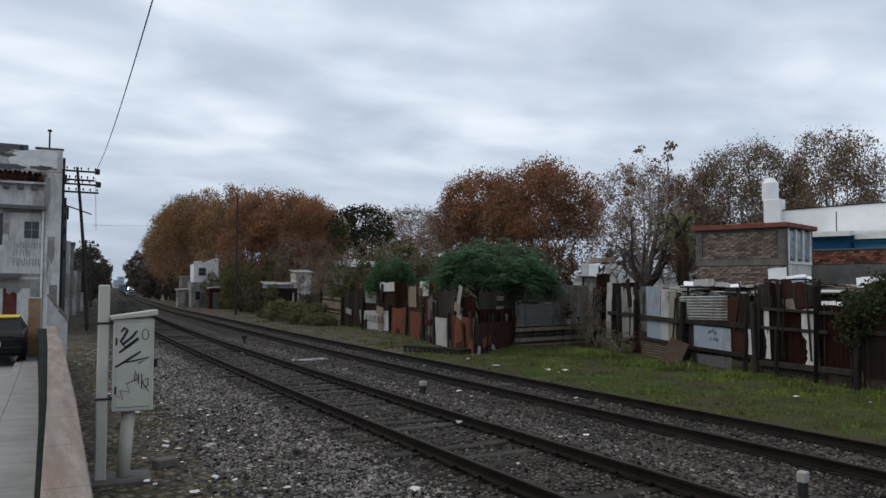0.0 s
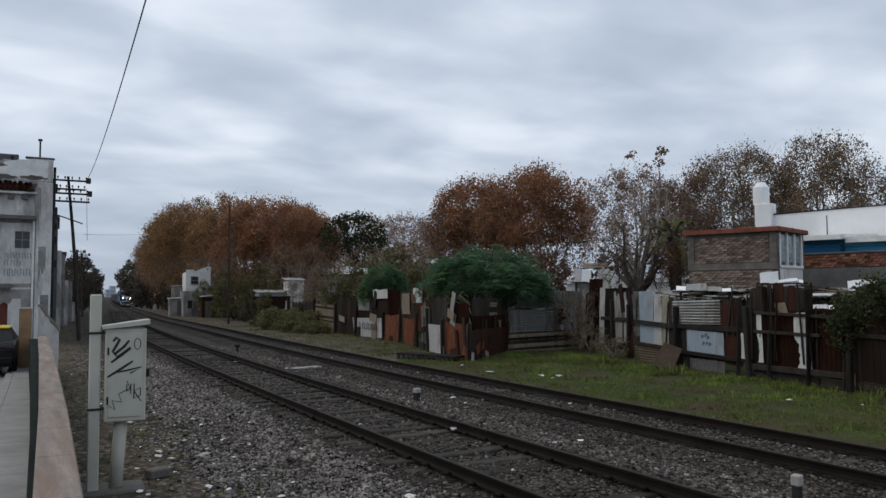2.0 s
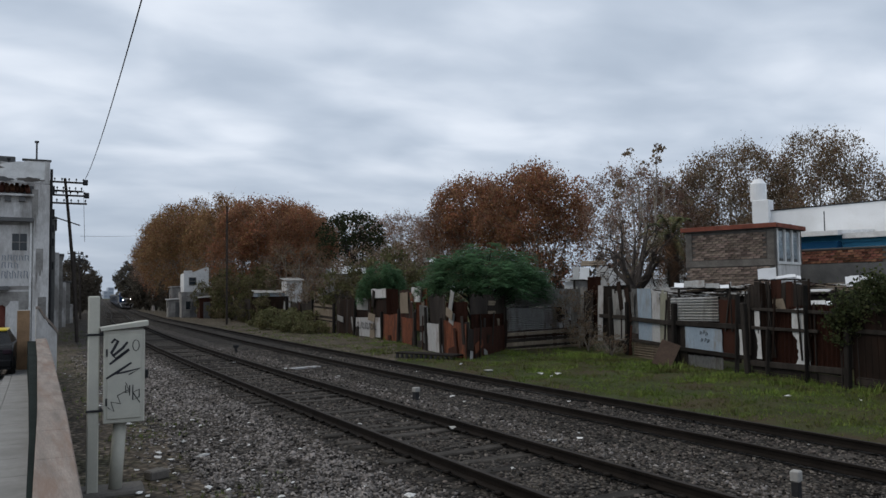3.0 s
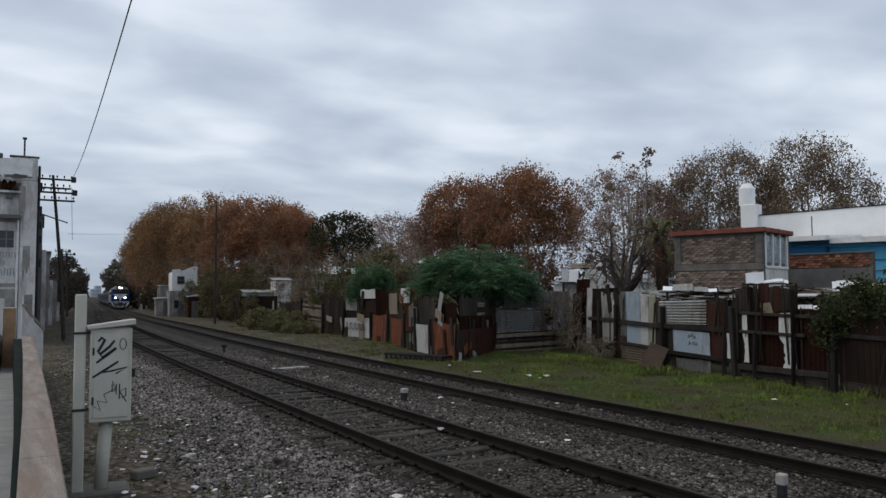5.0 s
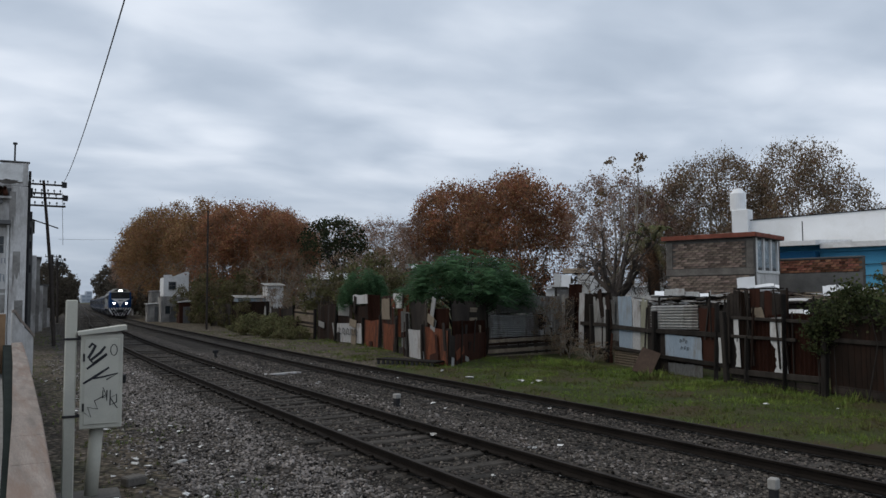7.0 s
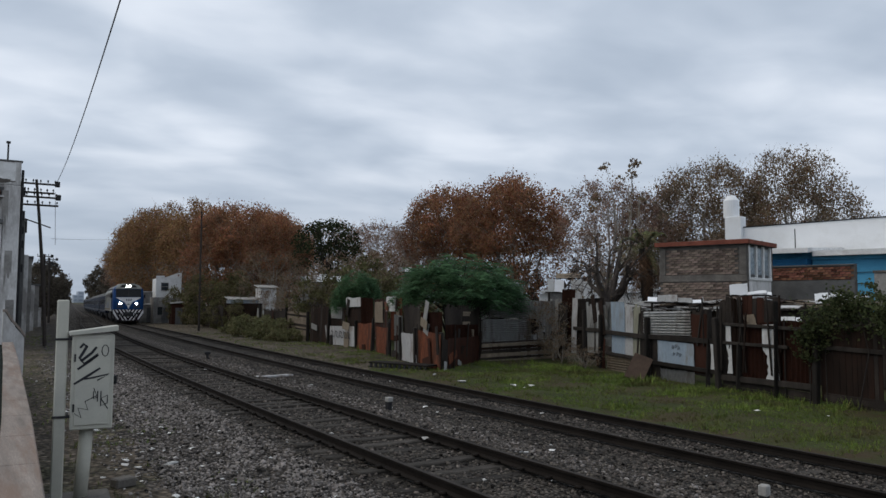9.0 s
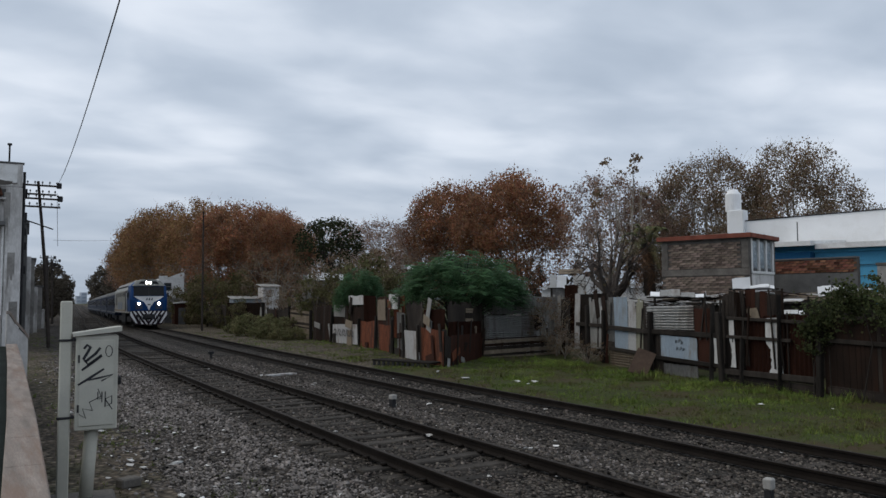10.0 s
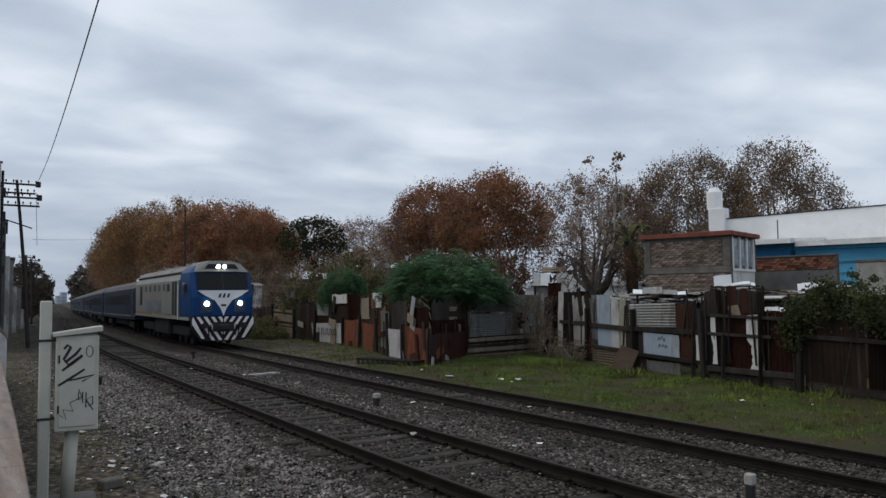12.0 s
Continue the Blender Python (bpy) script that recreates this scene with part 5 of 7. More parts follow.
def build_blue_house():
    a, b = Vector((39.6, 28.2)), Vector((41.9, 20.0))
    ang = math.degrees(math.atan2(b.y - a.y, b.x - a.x))
    w = (b - a).length
    h = base("blue_house", pose(a.x, a.y, -0.4, 0, 0, ang), "sky-blue painted house with a pale metal roof", "house")
    part("front_wall", wall_with_holes(0, w, 0, 5.6, [(0.9, 1.9, 3.9, 4.9)], 0, 0.25), BLUE_WALL, h)
    part("side_wall", box(-0.25, 0, 0, 5, 0, 5.6), SHADED_BLUE_WALL, h)
    window_part(h, 0.9, 1.9, 3.9, 4.9, 0.05, (2, 1), frame_mat=WHITE_PAINT)
    part("shadow_side", box(0.0, 2.9, -0.9, -0.004, 0, 5.2), SHADED_BLUE_WALL, h, "blue porch wall with the overhang's shade in its colour")
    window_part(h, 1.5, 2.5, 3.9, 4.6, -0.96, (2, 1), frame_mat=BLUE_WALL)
    part("fascia_board", box(2.9, w, -0.2, -0.004, 5.15, 5.3, 0.01), BLUE_WALL, h, "blue fascia board")
    for z in (4.35, 3.75):
        part("wall_cable", rod((2.9, -0.06, z), (w, -0.1, z + 0.12), 0.02, n=5), CABLE, h, "cable along the wall")
    part("roof", extrude_outline([(-1.4, 5.5), (5.4, 5.95), (5.4, 6.13), (-1.4, 5.76)], 0, -0.6, 3.1), WHITE_PAINT, h, "pale metal roof sheet")
    part("roof", extrude_outline([(-0.7, 5.33), (5.4, 5.75), (5.4, 5.93), (-0.7, 5.62)], 0, 3.12, w + 0.6), WHITE_PAINT, h, "pale metal roof sheet")
    part("roof_post", rod((2.2, -0.6, 5.5), (2.2, -0.6, 6.9), 0.03), DARK_METAL, h)


def build_brick_wall_back():
    a, b = Vector((34.3, 24.6)), Vector((35.09, 20.0))
    ang = math.degrees(math.atan2(b.y - a.y, b.x - a.x))
    w = (b - a).length
    wl = base("brick_outbuilding", pose(a.x, a.y, -0.4, 0, 0, ang), "unfinished outbuilding of red hollow brick over grey render", "outbuilding")
    part("wall", box(0, w, 0, 0.3, 0, 4.5), MORTAR, wl)
    part("render_base", box(0, w, -0.05, -0.004, 0, 3.82), SHADE_GREY, wl)
    part("top_ledge", box(-0.05, w, -0.06, 0.34, 4.5, 4.58, 0.01), SHADE_GREY, wl)
    part("side_wall", box(0, 0.3, 0.3, 4, 0, 4.3), MORTAR, wl)
    brick_face(wl, 0.02, w - 0.02, 3.86, 4.46, -0.004, BRICK_RED, 0.25, 0.12, 7)


def build_annex():
    a, b = Vector((36.0, 19.6)), Vector((37.4, 13.4))
    w = (b - a).length
    x = base("grey_annex", pose(a.x, a.y, -0.4, 0, 0, math.degrees(math.atan2(b.y - a.y, b.x - a.x))), "low annex of pale grey render with a concrete coping", "outbuilding")
    part("wall", box(0, w, 0, 0.25, 0, 4.15), CONCRETE, x)
    part("side_wall", box(0, 0.25, 0.25, 3, 0, 4.1), CONCRETE, x)
    part("coping", box(-0.05, w + 0.05, -0.05, 0.3, 4.15, 4.27, 0.015), OLD_CONCRETE, x)
    window_part(x, 1.6, 2.5, 2.6, 3.5, -0.1, (2, 1))


def build_white_hall():
    a, b = Vector((43.6, 34.6)), Vector((47.6, 19.5))
    ang = math.degrees(math.atan2(b.y - a.y, b.x - a.x))
    w = (b - a).length
    h = base("white_hall", pose(a.x, a.y, -0.4, 0, 0, ang), "long whitewashed hall with a shallow roof and a side tower", "building")
    part("wall", extrude_outline([(0.95, 0), (w, 0), (w, 7.9), (0.95, 7.72)], 1, 0, 0.4), HALL_WHITE, h)
    part("roof", extrude_outline([(0.4, 6.9), (8, 7.3), (8, 7.1), (0.4, 6.7)], 0, 1.26, w), HALL_WHITE, h)
    part("end_wall", box(0.95, 1.25, 0.4, 8, 0, 7.0), HALL_WHITE, h)
    part("roof_flashing", extrude_outline([(2.06, 7.735), (w, 7.9), (w, 7.97), (2.06, 7.8)], 1, -0.05, 0.45), DARK_METAL, h, "dark flashing along the roof line")
    part("tower", box(0.95, 2.05, -0.35, 0.5, 0, 8.5, 0.03), HALL_WHITE, h)
    tank = base("water_tank", pose(a.x + 0.5, a.y - 1.1, 8.08), "white cylindrical rooftop water tank with a domed lid", "water tank")
    bm = rod((0, 0, 0), (0, 0, 1.15), 0.52, n=24)
    part("body", bm, HALL_WHITE, tank, smooth=False)
    bm = bmesh.new()
    add_rod(bm, (0, 0, 1.15), (0, 0, 1.42), 0.52, 0.3, 24)
    add_rod(bm, (0, 0, 1.42), (0, 0, 1.5), 0.3, 0.26, 24)
    part("lid", bm, HALL_WHITE, tank)
    part("antenna_base", rod((0.2, 2, 6), (0.2, 2, 7), 0.05), DARK_METAL, h)


def build_shed(x, y, w, d, z, tilt, ang, roof_mat, wall_mat, label, junk=0):
    s = base("shed", pose(x, y, -0.4, 0, 0, ang), label, "shed", "sheds")
    part("wall", box(-w / 2, w / 2, 0, d, 0, z, 0.02), wall_mat, s)
    ob = part("roof", corrugated(w + 0.5, d + 0.6, 0.2, 0.025, True, 0.1, int(x * 7)), roof_mat, s, "corrugated metal roof")
    ob.matrix_basis = pose(0, -0.3, z + 0.04, -90 + tilt, 0, 0)
    rng = random.Random(int(x * 10 + y))
    for i in range(junk):
        l, wd = rng.uniform(0.5, 1.9), rng.choice((0.05, 0.08, 0.3, 0.5))
        py = rng.uniform(-0.4, d * 0.7)
        ob = part("loose_board" if wd < 0.2 else "loose_sheet", box(-l / 2, l / 2, -wd / 2, wd / 2, 0, 0.03, 0.004), rng.choice((SHEETS["dark"], SHEETS["white"], SHEETS["brown"], SHEETS["dark"], SHEETS["white"], SHEETS["tan"])), s, "scrap left lying on the shed roof")
        ob.matrix_basis = pose(rng.uniform(-w / 2, w / 2), py, z + 0.1 + py * math.sin(radians(tilt)) + rng.uniform(0, 0.16), rng.uniform(-14, 14), rng.uniform(-9, 9), rng.uniform(-25, 25))
    return s


build_brick_house()
build_blue_house()
build_brick_wall_back()
build_white_hall()
build_annex()
# the white roof colour includes the sky's reflection
build_shed(26.0, 22.2, 5.5, 2.0, 2.35, 9, -70, SHEETS["white"], SHEETS["dark"], "low yard shed with a whitish corrugated roof", 34)
build_shed(24.9, 14.2, 5.0, 3.0, 2.45, 3, -78, SHEETS["dark"], SHEETS["dark"], "dark yard shed with a flat sheet roof behind the fence", 30)
build_shed(25.6, 18.2, 3.4, 2.2, 2.55, 4, -76, SHEETS["tan"], SHEETS["brown"], "rusty yard shed with a sloping tin roof", 30)
build_shed(32.5, 34.5, 6.5, 3.0, 3.3, 4, -55, SHEETS["white"], WHITE_PAINT, "small whitewashed shed behind the fence")
build_shed(29.0, 33.2, 3.0, 2.5, 3.2, 4, -52, SHEETS["white"], WHITE_PAINT, "white-roofed hut behind the fence")
build_shed(22.9, 72.0, 2.6, 5, 2.75, 3, -12, SHEETS["white"], SHEETS["blue"], "pale hut with a white roof among shrubs")
build_shed(24.7, 70.5, 1.5, 4, 3.9, 4, -12, SHEETS["white"], OLD_PLASTER, "white hut far behind the fence")


def build_lean_to(x, y, z, w, h, tilt, label, walled=False, sheet=HALL_WHITE, plain=False):
    """A roof sheet sloping towards the tracks on two posts and a beam."""
    t = base("lean_to", pose(x, y, 0, 0, 0, -math.degrees(math.atan2(x, y))), label, "lean-to", "lean-to roofs")
    rng = random.Random(int(x * 100 + y * 10))
    edge = -w / 2
    while edge < w / 2 - 0.05:
        wide = w if plain else min(rng.uniform(0.35, 0.8), w / 2 - edge)
        L = h / math.cos(radians(tilt)) * rng.uniform(0.55, 1.0)
        bm = box(0, wide - 0.02, 0, 0.015, 0, L)
        bmesh.ops.subdivide_edges(bm, edges=bm.edges[:], cuts=4, use_grid_fill=True)
        for v in bm.verts:
            rim = abs(v.co.z) < 0.01 or abs(v.co.z - L) < 0.01
            v.co.z += 0.07 * noise.noise(Vector(((v.co.x + edge) * 5, x * 3 + v.co.z, y))) * rim
            v.co.y += 0.02 * noise.noise(Vector((v.co.x * 4, v.co.z * 4, x)))
        ob = part("roof_sheet", bm, sheet if plain else rng.choice((sheet, sheet, SHEETS["white"], SHEETS["grey"])), t, "whitish roof sheet")
        ob.matrix_basis = pose(edge, 0, z + rng.uniform(-0.03, 0.03), -tilt + rng.uniform(-8, 8), rng.uniform(-3, 3), 0)
        edge += wide
    part("beam", box(-w / 2 - 0.15, w / 2 + 0.15, 0.06, 0.12, z - 0.07, z - 0.01, 0.01), TIMBER, t)
    for sx in (-1, 1):
        part("post", box(sx * w * 0.42 - 0.05, sx * w * 0.42 + 0.05, 0.06, 0.14, -0.6, z - 0.07, 0.01), TIMBER, t)
    if walled:
        part("wall", box(-w / 2, w / 2, 0.16, 0.3, -0.6, z - 0.02, 0.01), DARK_PLASTER, t, "dingy plaster wall")


# near-white sheets: the sky mirrored on the roofs is in their colour
LEAN = "makeshift yard roof of sheets whitened for the sky's gleam, on dark posts"
for x, y, z, w, h, tilt in ((24.47, 21.32, 2.36, 2.2, 0.3, 68), (27.33, 19.51, 2.68, 0.95, 0.14, 40), (27.64, 16.98, 2.27, 0.58, 0.53, 15), (28.47, 16.46, 2.24, 1.36, 0.57, 20), (22.92, 15.26, 1.75, 0.73, 0.16, 50)):
    build_lean_to(x, y, z, w, h, tilt, LEAN)
build_lean_to(26.63, 19.94, 2.66, 0.7, 0.5, 8, "small whitewashed board standing over the yard roofs", False, HALL_WHITE, True)
build_lean_to(22.59, 16.61, 2.16, 2.15, 0.1, 30, "low dark yard roof with a thin pale edge", False, SHEETS["grey"])
for x, y, z, w, h in ((33.47, 38.0, 3.9, 1.6, 0.45),):
    build_lean_to(x, y, z, w, h, 40, "tan tiled yard roof behind the white huts", False, SHEETS["tan"], True)
HUT = "white-walled hut showing above the fence"
for x, y, z, w, h in ((27.58, 32.33, 2.89, 0.9, 0.74), (28.9, 31.5, 2.5, 1.5, 1.12), (25.0, 33.98, 2.7, 2.56, 0.33), (29.41, 52.28, 4.6, 1.1, 0.5), (23.79, 55.91, 3.8, 3.16, 0.65)):
    build_lean_to(x, y, z, w, h, 12, HUT, True)


def build_far_houses():
    for i, (x, y, w, d, z, wm) in enumerate(((20.5, 101, 3.3, 7, 5.8, WHITE_PAINT), (19.8, 106, 3.0, 5, 2.4, DARK_PLASTER), (21.4, 95, 1.4, 4, 2.6, SHEETS["red"]), (21.6, 113, 4, 8, 4.2, DARK_PLASTER), (24.3, 89, 3, 4, 2.6, OLD_PLASTER))):
        h = base("trackside_house", pose(x, y, -0.55 - fall(y), 0, 0, -8), "small plaster house beside the far track", "house", "trackside houses")
        if i == 0:
            part("lower_wall", box(0, w, 0, d, 0, 3.4, 0.03), DARK_PLASTER, h, "dingy ground-floor wall")
            part("wall", box(0.25, w, 0.004, d, 3.4, z, 0.03), wm, h)
        else:
            part("wall", box(0, w, 0, d, 0, z, 0.03), wm, h)
        part("roof", extrude_outline([(-0.15, z), (w + 0.15, z + 0.15), (w + 0.15, z + 0.28), (-0.15, z + 0.12)], 1, -0.2, d + 0.2), OLD_PLASTER, h) if i else part("parapet", extrude_outline([(0.25, z), (w, z), (w, z + 0.75), (w - 0.5, z + 0.7), (1.3, z + 0.1), (1.25, z + 0.35), (0.25, z + 0.3)], 1, 0.004, 0.25), wm, h, "sloping whitewashed parapet")
        if i == 0:
            window_part(h, 0.9, 1.7, 4.3, 5.2, -0.09, (1, 2))
            window_part(h, 0.5, 1.1, 1.2, 2.2, -0.09, (1, 1))
        win = part("window", box(-0.03, -0.004, d * 0.3, d * 0.3 + 0.9, z * 0.55, z * 0.55 + 0.9), SHADE_GREY, h)
        part("pane", box(-0.04, -0.03, d * 0.3 + 0.08, d * 0.3 + 0.82, z * 0.55 + 0.08, z * 0.55 + 0.82), GLASS, win)
        part("door", box(w * 0.3, w * 0.3 + 0.8, -0.04, -0.004, 0.1, 2.1), SHADE_GREY, h)
    for i, (x, y, w, z) in enumerate(((117, 969, 6.5, 13), (110.5, 960, 5, 9))):
        t = base("far_block", pose(x, y, -0.5 - fall(y)), "hazy grey apartment block on the horizon", "apartment block", "far blocks")
        part("tower", box(-w / 2, w / 2, 0, 14, 0, z), HAZY, t)
        for r in range(int(z / 4)):
            part("window_row", box(-w / 2 + 1, w / 2 - 1, -0.3, -0.01, 2 + r * 4, 3.8 + r * 4), HAZY_DARK, t)


build_far_houses()
pole = base("bare_mast", pose(18.15, 70.0, -0.5), "tall slim dark bare pole beside the far track", "pole")
part("mast", rod((0, 0, 0), (0, 0, 10.8), 0.1, 0.07, 10), POLE_WOOD, pole)
part("bracket", rod((0, 0, 9.2), (0.5, 0, 9.6), 0.03), POLE_WOOD, pole)


# ---- trees ----
def tube(V, F, pts, radii, n=5):
    """Adds a tapering limb through pts."""
    start = len(V)
    for i, (p, r) in enumerate(zip(pts, radii)):
        d = (pts[min(i + 1, len(pts) - 1)] - pts[max(i - 1, 0)]).normalized()
        a = d.orthogonal().normalized()
        b = d.cross(a)
        for k in range(n):
            t = 2 * math.pi * k / n
            q = p + (a * math.cos(t) + b * math.sin(t)) * r
            V.append((q.x, q.y, q.z))
    for i in range(len(pts) - 1):
        for k in range(n):
            j = (k + 1) % n
            F.append((start + i * n + k, start + i * n + j, start + (i + 1) * n + j, start + (i + 1) * n + k))


def make_tree(name, height, radius, leaf_mat, bark, leaves, seed, label, leaf=0.3, trunk=0.3, crown_from=0.3, flat=1.0, twigs=2, gaps=0.35, category="tree", clumps=26, low=0.35, limbs=8, puff=1.0, fill=0.0):
    """A trunk that forks into arching limbs, branches and twigs, and a domed crown of small leaves in uneven clumps."""
    rng = random.Random(seed)
    t = base(name, Matrix(), label, category)
    V, F = [], []
    z0 = height * crown_from
    bend_x, bend_y = rng.uniform(-0.3, 0.3), rng.uniform(-0.3, 0.3)
    pts = [Vector((bend_x * k, bend_y * k, (z0 * 1.15) * k - 0.3 * (1 - k))) for k in (0, 0.3, 0.65, 1.0)]
    tube(V, F, pts, [trunk * 1.25, trunk, trunk * 0.9, trunk * 0.75], 8)
    top = pts[-1]
    mid_z = z0 + (height - z0) * 0.42
    up, down = height - mid_z, (mid_z - z0) * 1.05
    forks = []
    for i in range(limbs):
        ph = i * 2.39996 + rng.uniform(-0.5, 0.5)
        out = radius * (0.18 + 0.45 * ((i + 0.5) / limbs))
        tip = Vector((math.cos(ph) * out, math.sin(ph) * out, mid_z + up * (0.55 - 0.5 * i / limbs) * flat))
        a = top.lerp(pts[2], rng.random() * 0.9)
        m1 = a.lerp(tip, 0.45) + Vector((math.cos(ph), math.sin(ph), 0)) * out * 0.18 + Vector((rng.uniform(-0.2, 0.2), rng.uniform(-0.2, 0.2), 0))
        tube(V, F, [a, m1, tip], [trunk * 0.5, trunk * 0.33, trunk * 0.18], 5)
        forks.append((m1, tip))
    cl = []
    for i in range(clumps):
        ph = i * 2.39996 + rng.uniform(-0.5, 0.5)
        zz = 1 - 2 * (i + 0.5) / clumps
        rr = math.sqrt(max(0, 1 - zz * zz))
        k = rng.uniform(0.86, 0.99) if i % 4 else rng.uniform(0.4, 0.8)
        k *= 1 + 0.16 * noise.noise(Vector((math.cos(ph) * rr * 1.6, math.sin(ph) * rr * 1.6, zz * 1.6 + seed)))
        c = Vector((math.cos(ph) * rr * radius * k, math.sin(ph) * rr * radius * k, mid_z + zz * k * (up * flat if zz > 0 else down)))
        size = radius * rng.uniform(0.75, 1.4) * 0.95 / clumps ** 0.4 * puff
        cl.append((c, size))
        m1, tip = min(forks, key=lambda f: (f[1] - c).length)
        a = m1.lerp(tip, rng.uniform(0.35, 1.0))
        m2 = a.lerp(c, 0.5) + Vector((rng.uniform(-0.2, 0.2), rng.uniform(-0.2, 0.2), rng.uniform(0, 0.06) * height))
        tube(V, F, [a, m2, c], [trunk * 0.15, trunk * 0.095, trunk * 0.05], 4)
        for j in range(twigs):
            d = (c - Vector((0, 0, mid_z - down))).normalized() * 0.5 + Vector((rng.uniform(-1, 1), rng.uniform(-1, 1), rng.uniform(-0.5, 0.9)))
            e = c + d * size * 0.95
            tube(V, F, [m2.lerp(c, rng.uniform(0.3, 1)), e], [trunk * 0.055, trunk * 0.02], 3)
    mesh_np("trunk", np.array(V), np.array(F), bark, t)
    if leaves:
        g = np.random.default_rng(seed)
        w = np.array([r ** 2 * (1.0 if q.z > mid_z else low) for q, r in cl])
        pick = g.choice(len(cl), leaves, p=w / w.sum())
        d = g.normal(size=(leaves, 3))
        d /= np.linalg.norm(d, axis=1)[:, None]
        rad = g.random(leaves) ** 0.5
        rad[::11] *= 1.5
        C = np.array([c[:] for c, _ in cl])[pick]
        R = np.array([r for _, r in cl])[pick]
        P = C + d * (rad * R)[:, None] * (1, 1, 0.8)
        # loose leaves between the clumps
        nf = int(leaves * fill)
        if nf:
            q = d[:nf] * (g.random(nf) ** 0.25 * (0.96 + 0.1 * g.normal(size=nf)).clip(0.7, 1.08))[:, None]
            hole = g.random(nf) < np.where(q[:, 2] < -0.1, low, 1.0)
            q = q * np.where(q[:, 2:3] > 0, (radius, radius, up * flat), (radius, radius, down)) + (0, 0, mid_z)
            P[:nf][hole] = q[hole]
        # gaps by a coarse 3d pattern
        f = np.array([noise.noise(Vector(p * (1.7 / max(1.2, radius * 0.2)))) for p in P])
        P = P[f > -gaps]
        n = len(P)
        a = g.normal(size=(n, 3))
        a /= np.linalg.norm(a, axis=1)[:, None]
        b = np.cross(a, g.normal(size=(n, 3)))
        b /= np.linalg.norm(b, axis=1)[:, None]
        s = leaf * g.uniform(0.5, 1.25, n)[:, None]
        c = np.cross(a, b)
        vs = np.stack([P - a * s * 0.5, P + b * s * 0.34 + c * s * 0.1, P + a * s * 0.5, P - b * s * 0.34 + c * s * 0.1], 1).reshape(-1, 3)
        mesh_np("crown", vs, np.arange(4 * n).reshape(-1, 4), leaf_mat, t)
    return t


def place(tree, x, y, rz, s=1.0, sz=None):
    z = ground_z(x, min(y, 600)) - 0.05
    tree.matrix_basis = pose(x, y, z, 0, 0, rz) @ Matrix.Diagonal((s, s, sz or s, 1))
    return tree


def copy_at(tree, x, y, rz, s=1.0, sz=None):
    z = ground_z(x, min(y, 600)) - 0.05
    ob = copy_thing(tree, Matrix())
    ob.matrix_basis = pose(x, y, z, 0, 0, rz) @ Matrix.Diagonal((s, s, sz or s, 1))
    return ob


def make_bush(name, height, radius, seed, label):
    """A low wide bush: arching stems that carry drooping feathered leaves of paired leaflets."""
    rng = random.Random(seed)
    t = base(name, Matrix(), label, "bush")
    V, F, LV, LF = [], [], [], []
    for i in range(330):
        ph = rng.uniform(0, 2 * math.pi)
        q = math.sqrt(rng.random())
        out = radius * q * (0.88 + 0.2 * noise.noise(Vector((math.cos(ph) * 2, math.sin(ph) * 2, seed))))
        roof = 2.1 + (height - 2.1) * math.sqrt(max(0.0, 1 - (q * 0.93) ** 2))
        tip = Vector((math.cos(ph) * out, math.sin(ph) * out, roof - (height - 2.0) * 0.85 * rng.random() ** 1.6 * (1 - 0.7 * q) + 0.42 * noise.noise(Vector((out * math.cos(ph) * 1.4, out * math.sin(ph) * 1.4, 5)))))
        if i % 5 == 0:
            tube(V, F, [Vector((0.12 * math.cos(ph), 0.12 * math.sin(ph), -0.2)), Vector((tip.x * 0.35, tip.y * 0.35, tip.z * 0.7)), tip], [0.05, 0.03, 0.012], 4)
        for k in range(9):
            a = ph + rng.uniform(-1.6, 1.6)
            d = Vector((math.cos(a), math.sin(a), rng.uniform(-0.1, 0.5)))
            L = rng.uniform(0.45, 0.8)
            p0 = tip + Vector((rng.uniform(-0.25, 0.25), rng.uniform(-0.25, 0.25), rng.uniform(-0.2, 0.15)))
            side = Vector((-d.y, d.x, 0)).normalized()
            for j in range(5):
                u = (j + 0.6) / 5
                p = p0 + d * L * u - Vector((0, 0, 0.55 * L * u * u))
                for sg in (-1, 1):
                    ln = rng.uniform(0.14, 0.22) * (1.1 - 0.5 * u)
                    e = p + side * sg * ln + d * ln * 0.5 - Vector((0, 0, ln * rng.uniform(0.15, 0.5)))
                    w = d * ln * 0.24
                    m = (p + e) / 2
                    n0 = len(LV)
                    LV += [tuple(p), tuple(m + w), tuple(e), tuple(m - w)]
                    LF.append((n0, n0 + 1, n0 + 2, n0 + 3))
    mesh_np("trunk", np.array(V), np.array(F), DARK_BARK, t)
    mesh_np("foliage", np.array(LV), np.array(LF), LEAF_GREEN, t)
    return t


RUST_LABEL = "tall plane tree with a dense rust-brown autumn crown"
r1 = make_tree("plane_tree", 15.5, 6.2, LEAF_OCHRE, BARK, 32000, 21, RUST_LABEL, 0.27, 0.3, 0.2, clumps=150, gaps=0.5, low=0.2, puff=1.45, fill=0.45, twigs=4)
r2 = make_tree("plane_tree", 15.0, 6.6, LEAF_RUST, BARK, 34000, 22, RUST_LABEL, 0.27, 0.3, 0.18, clumps=150, gaps=0.5, low=0.2, puff=1.45, fill=0.45, twigs=4)
place(r1, 27.8, 107, 0, 0.98, 1.04)
place(r2, 28.0, 90, 40, 0.95, 0.965)
copy_at(r2, 30.6, 84, 130, 0.62, 0.86)
copy_at(r1, 24.8, 118, 200, 0.98, 1.07)
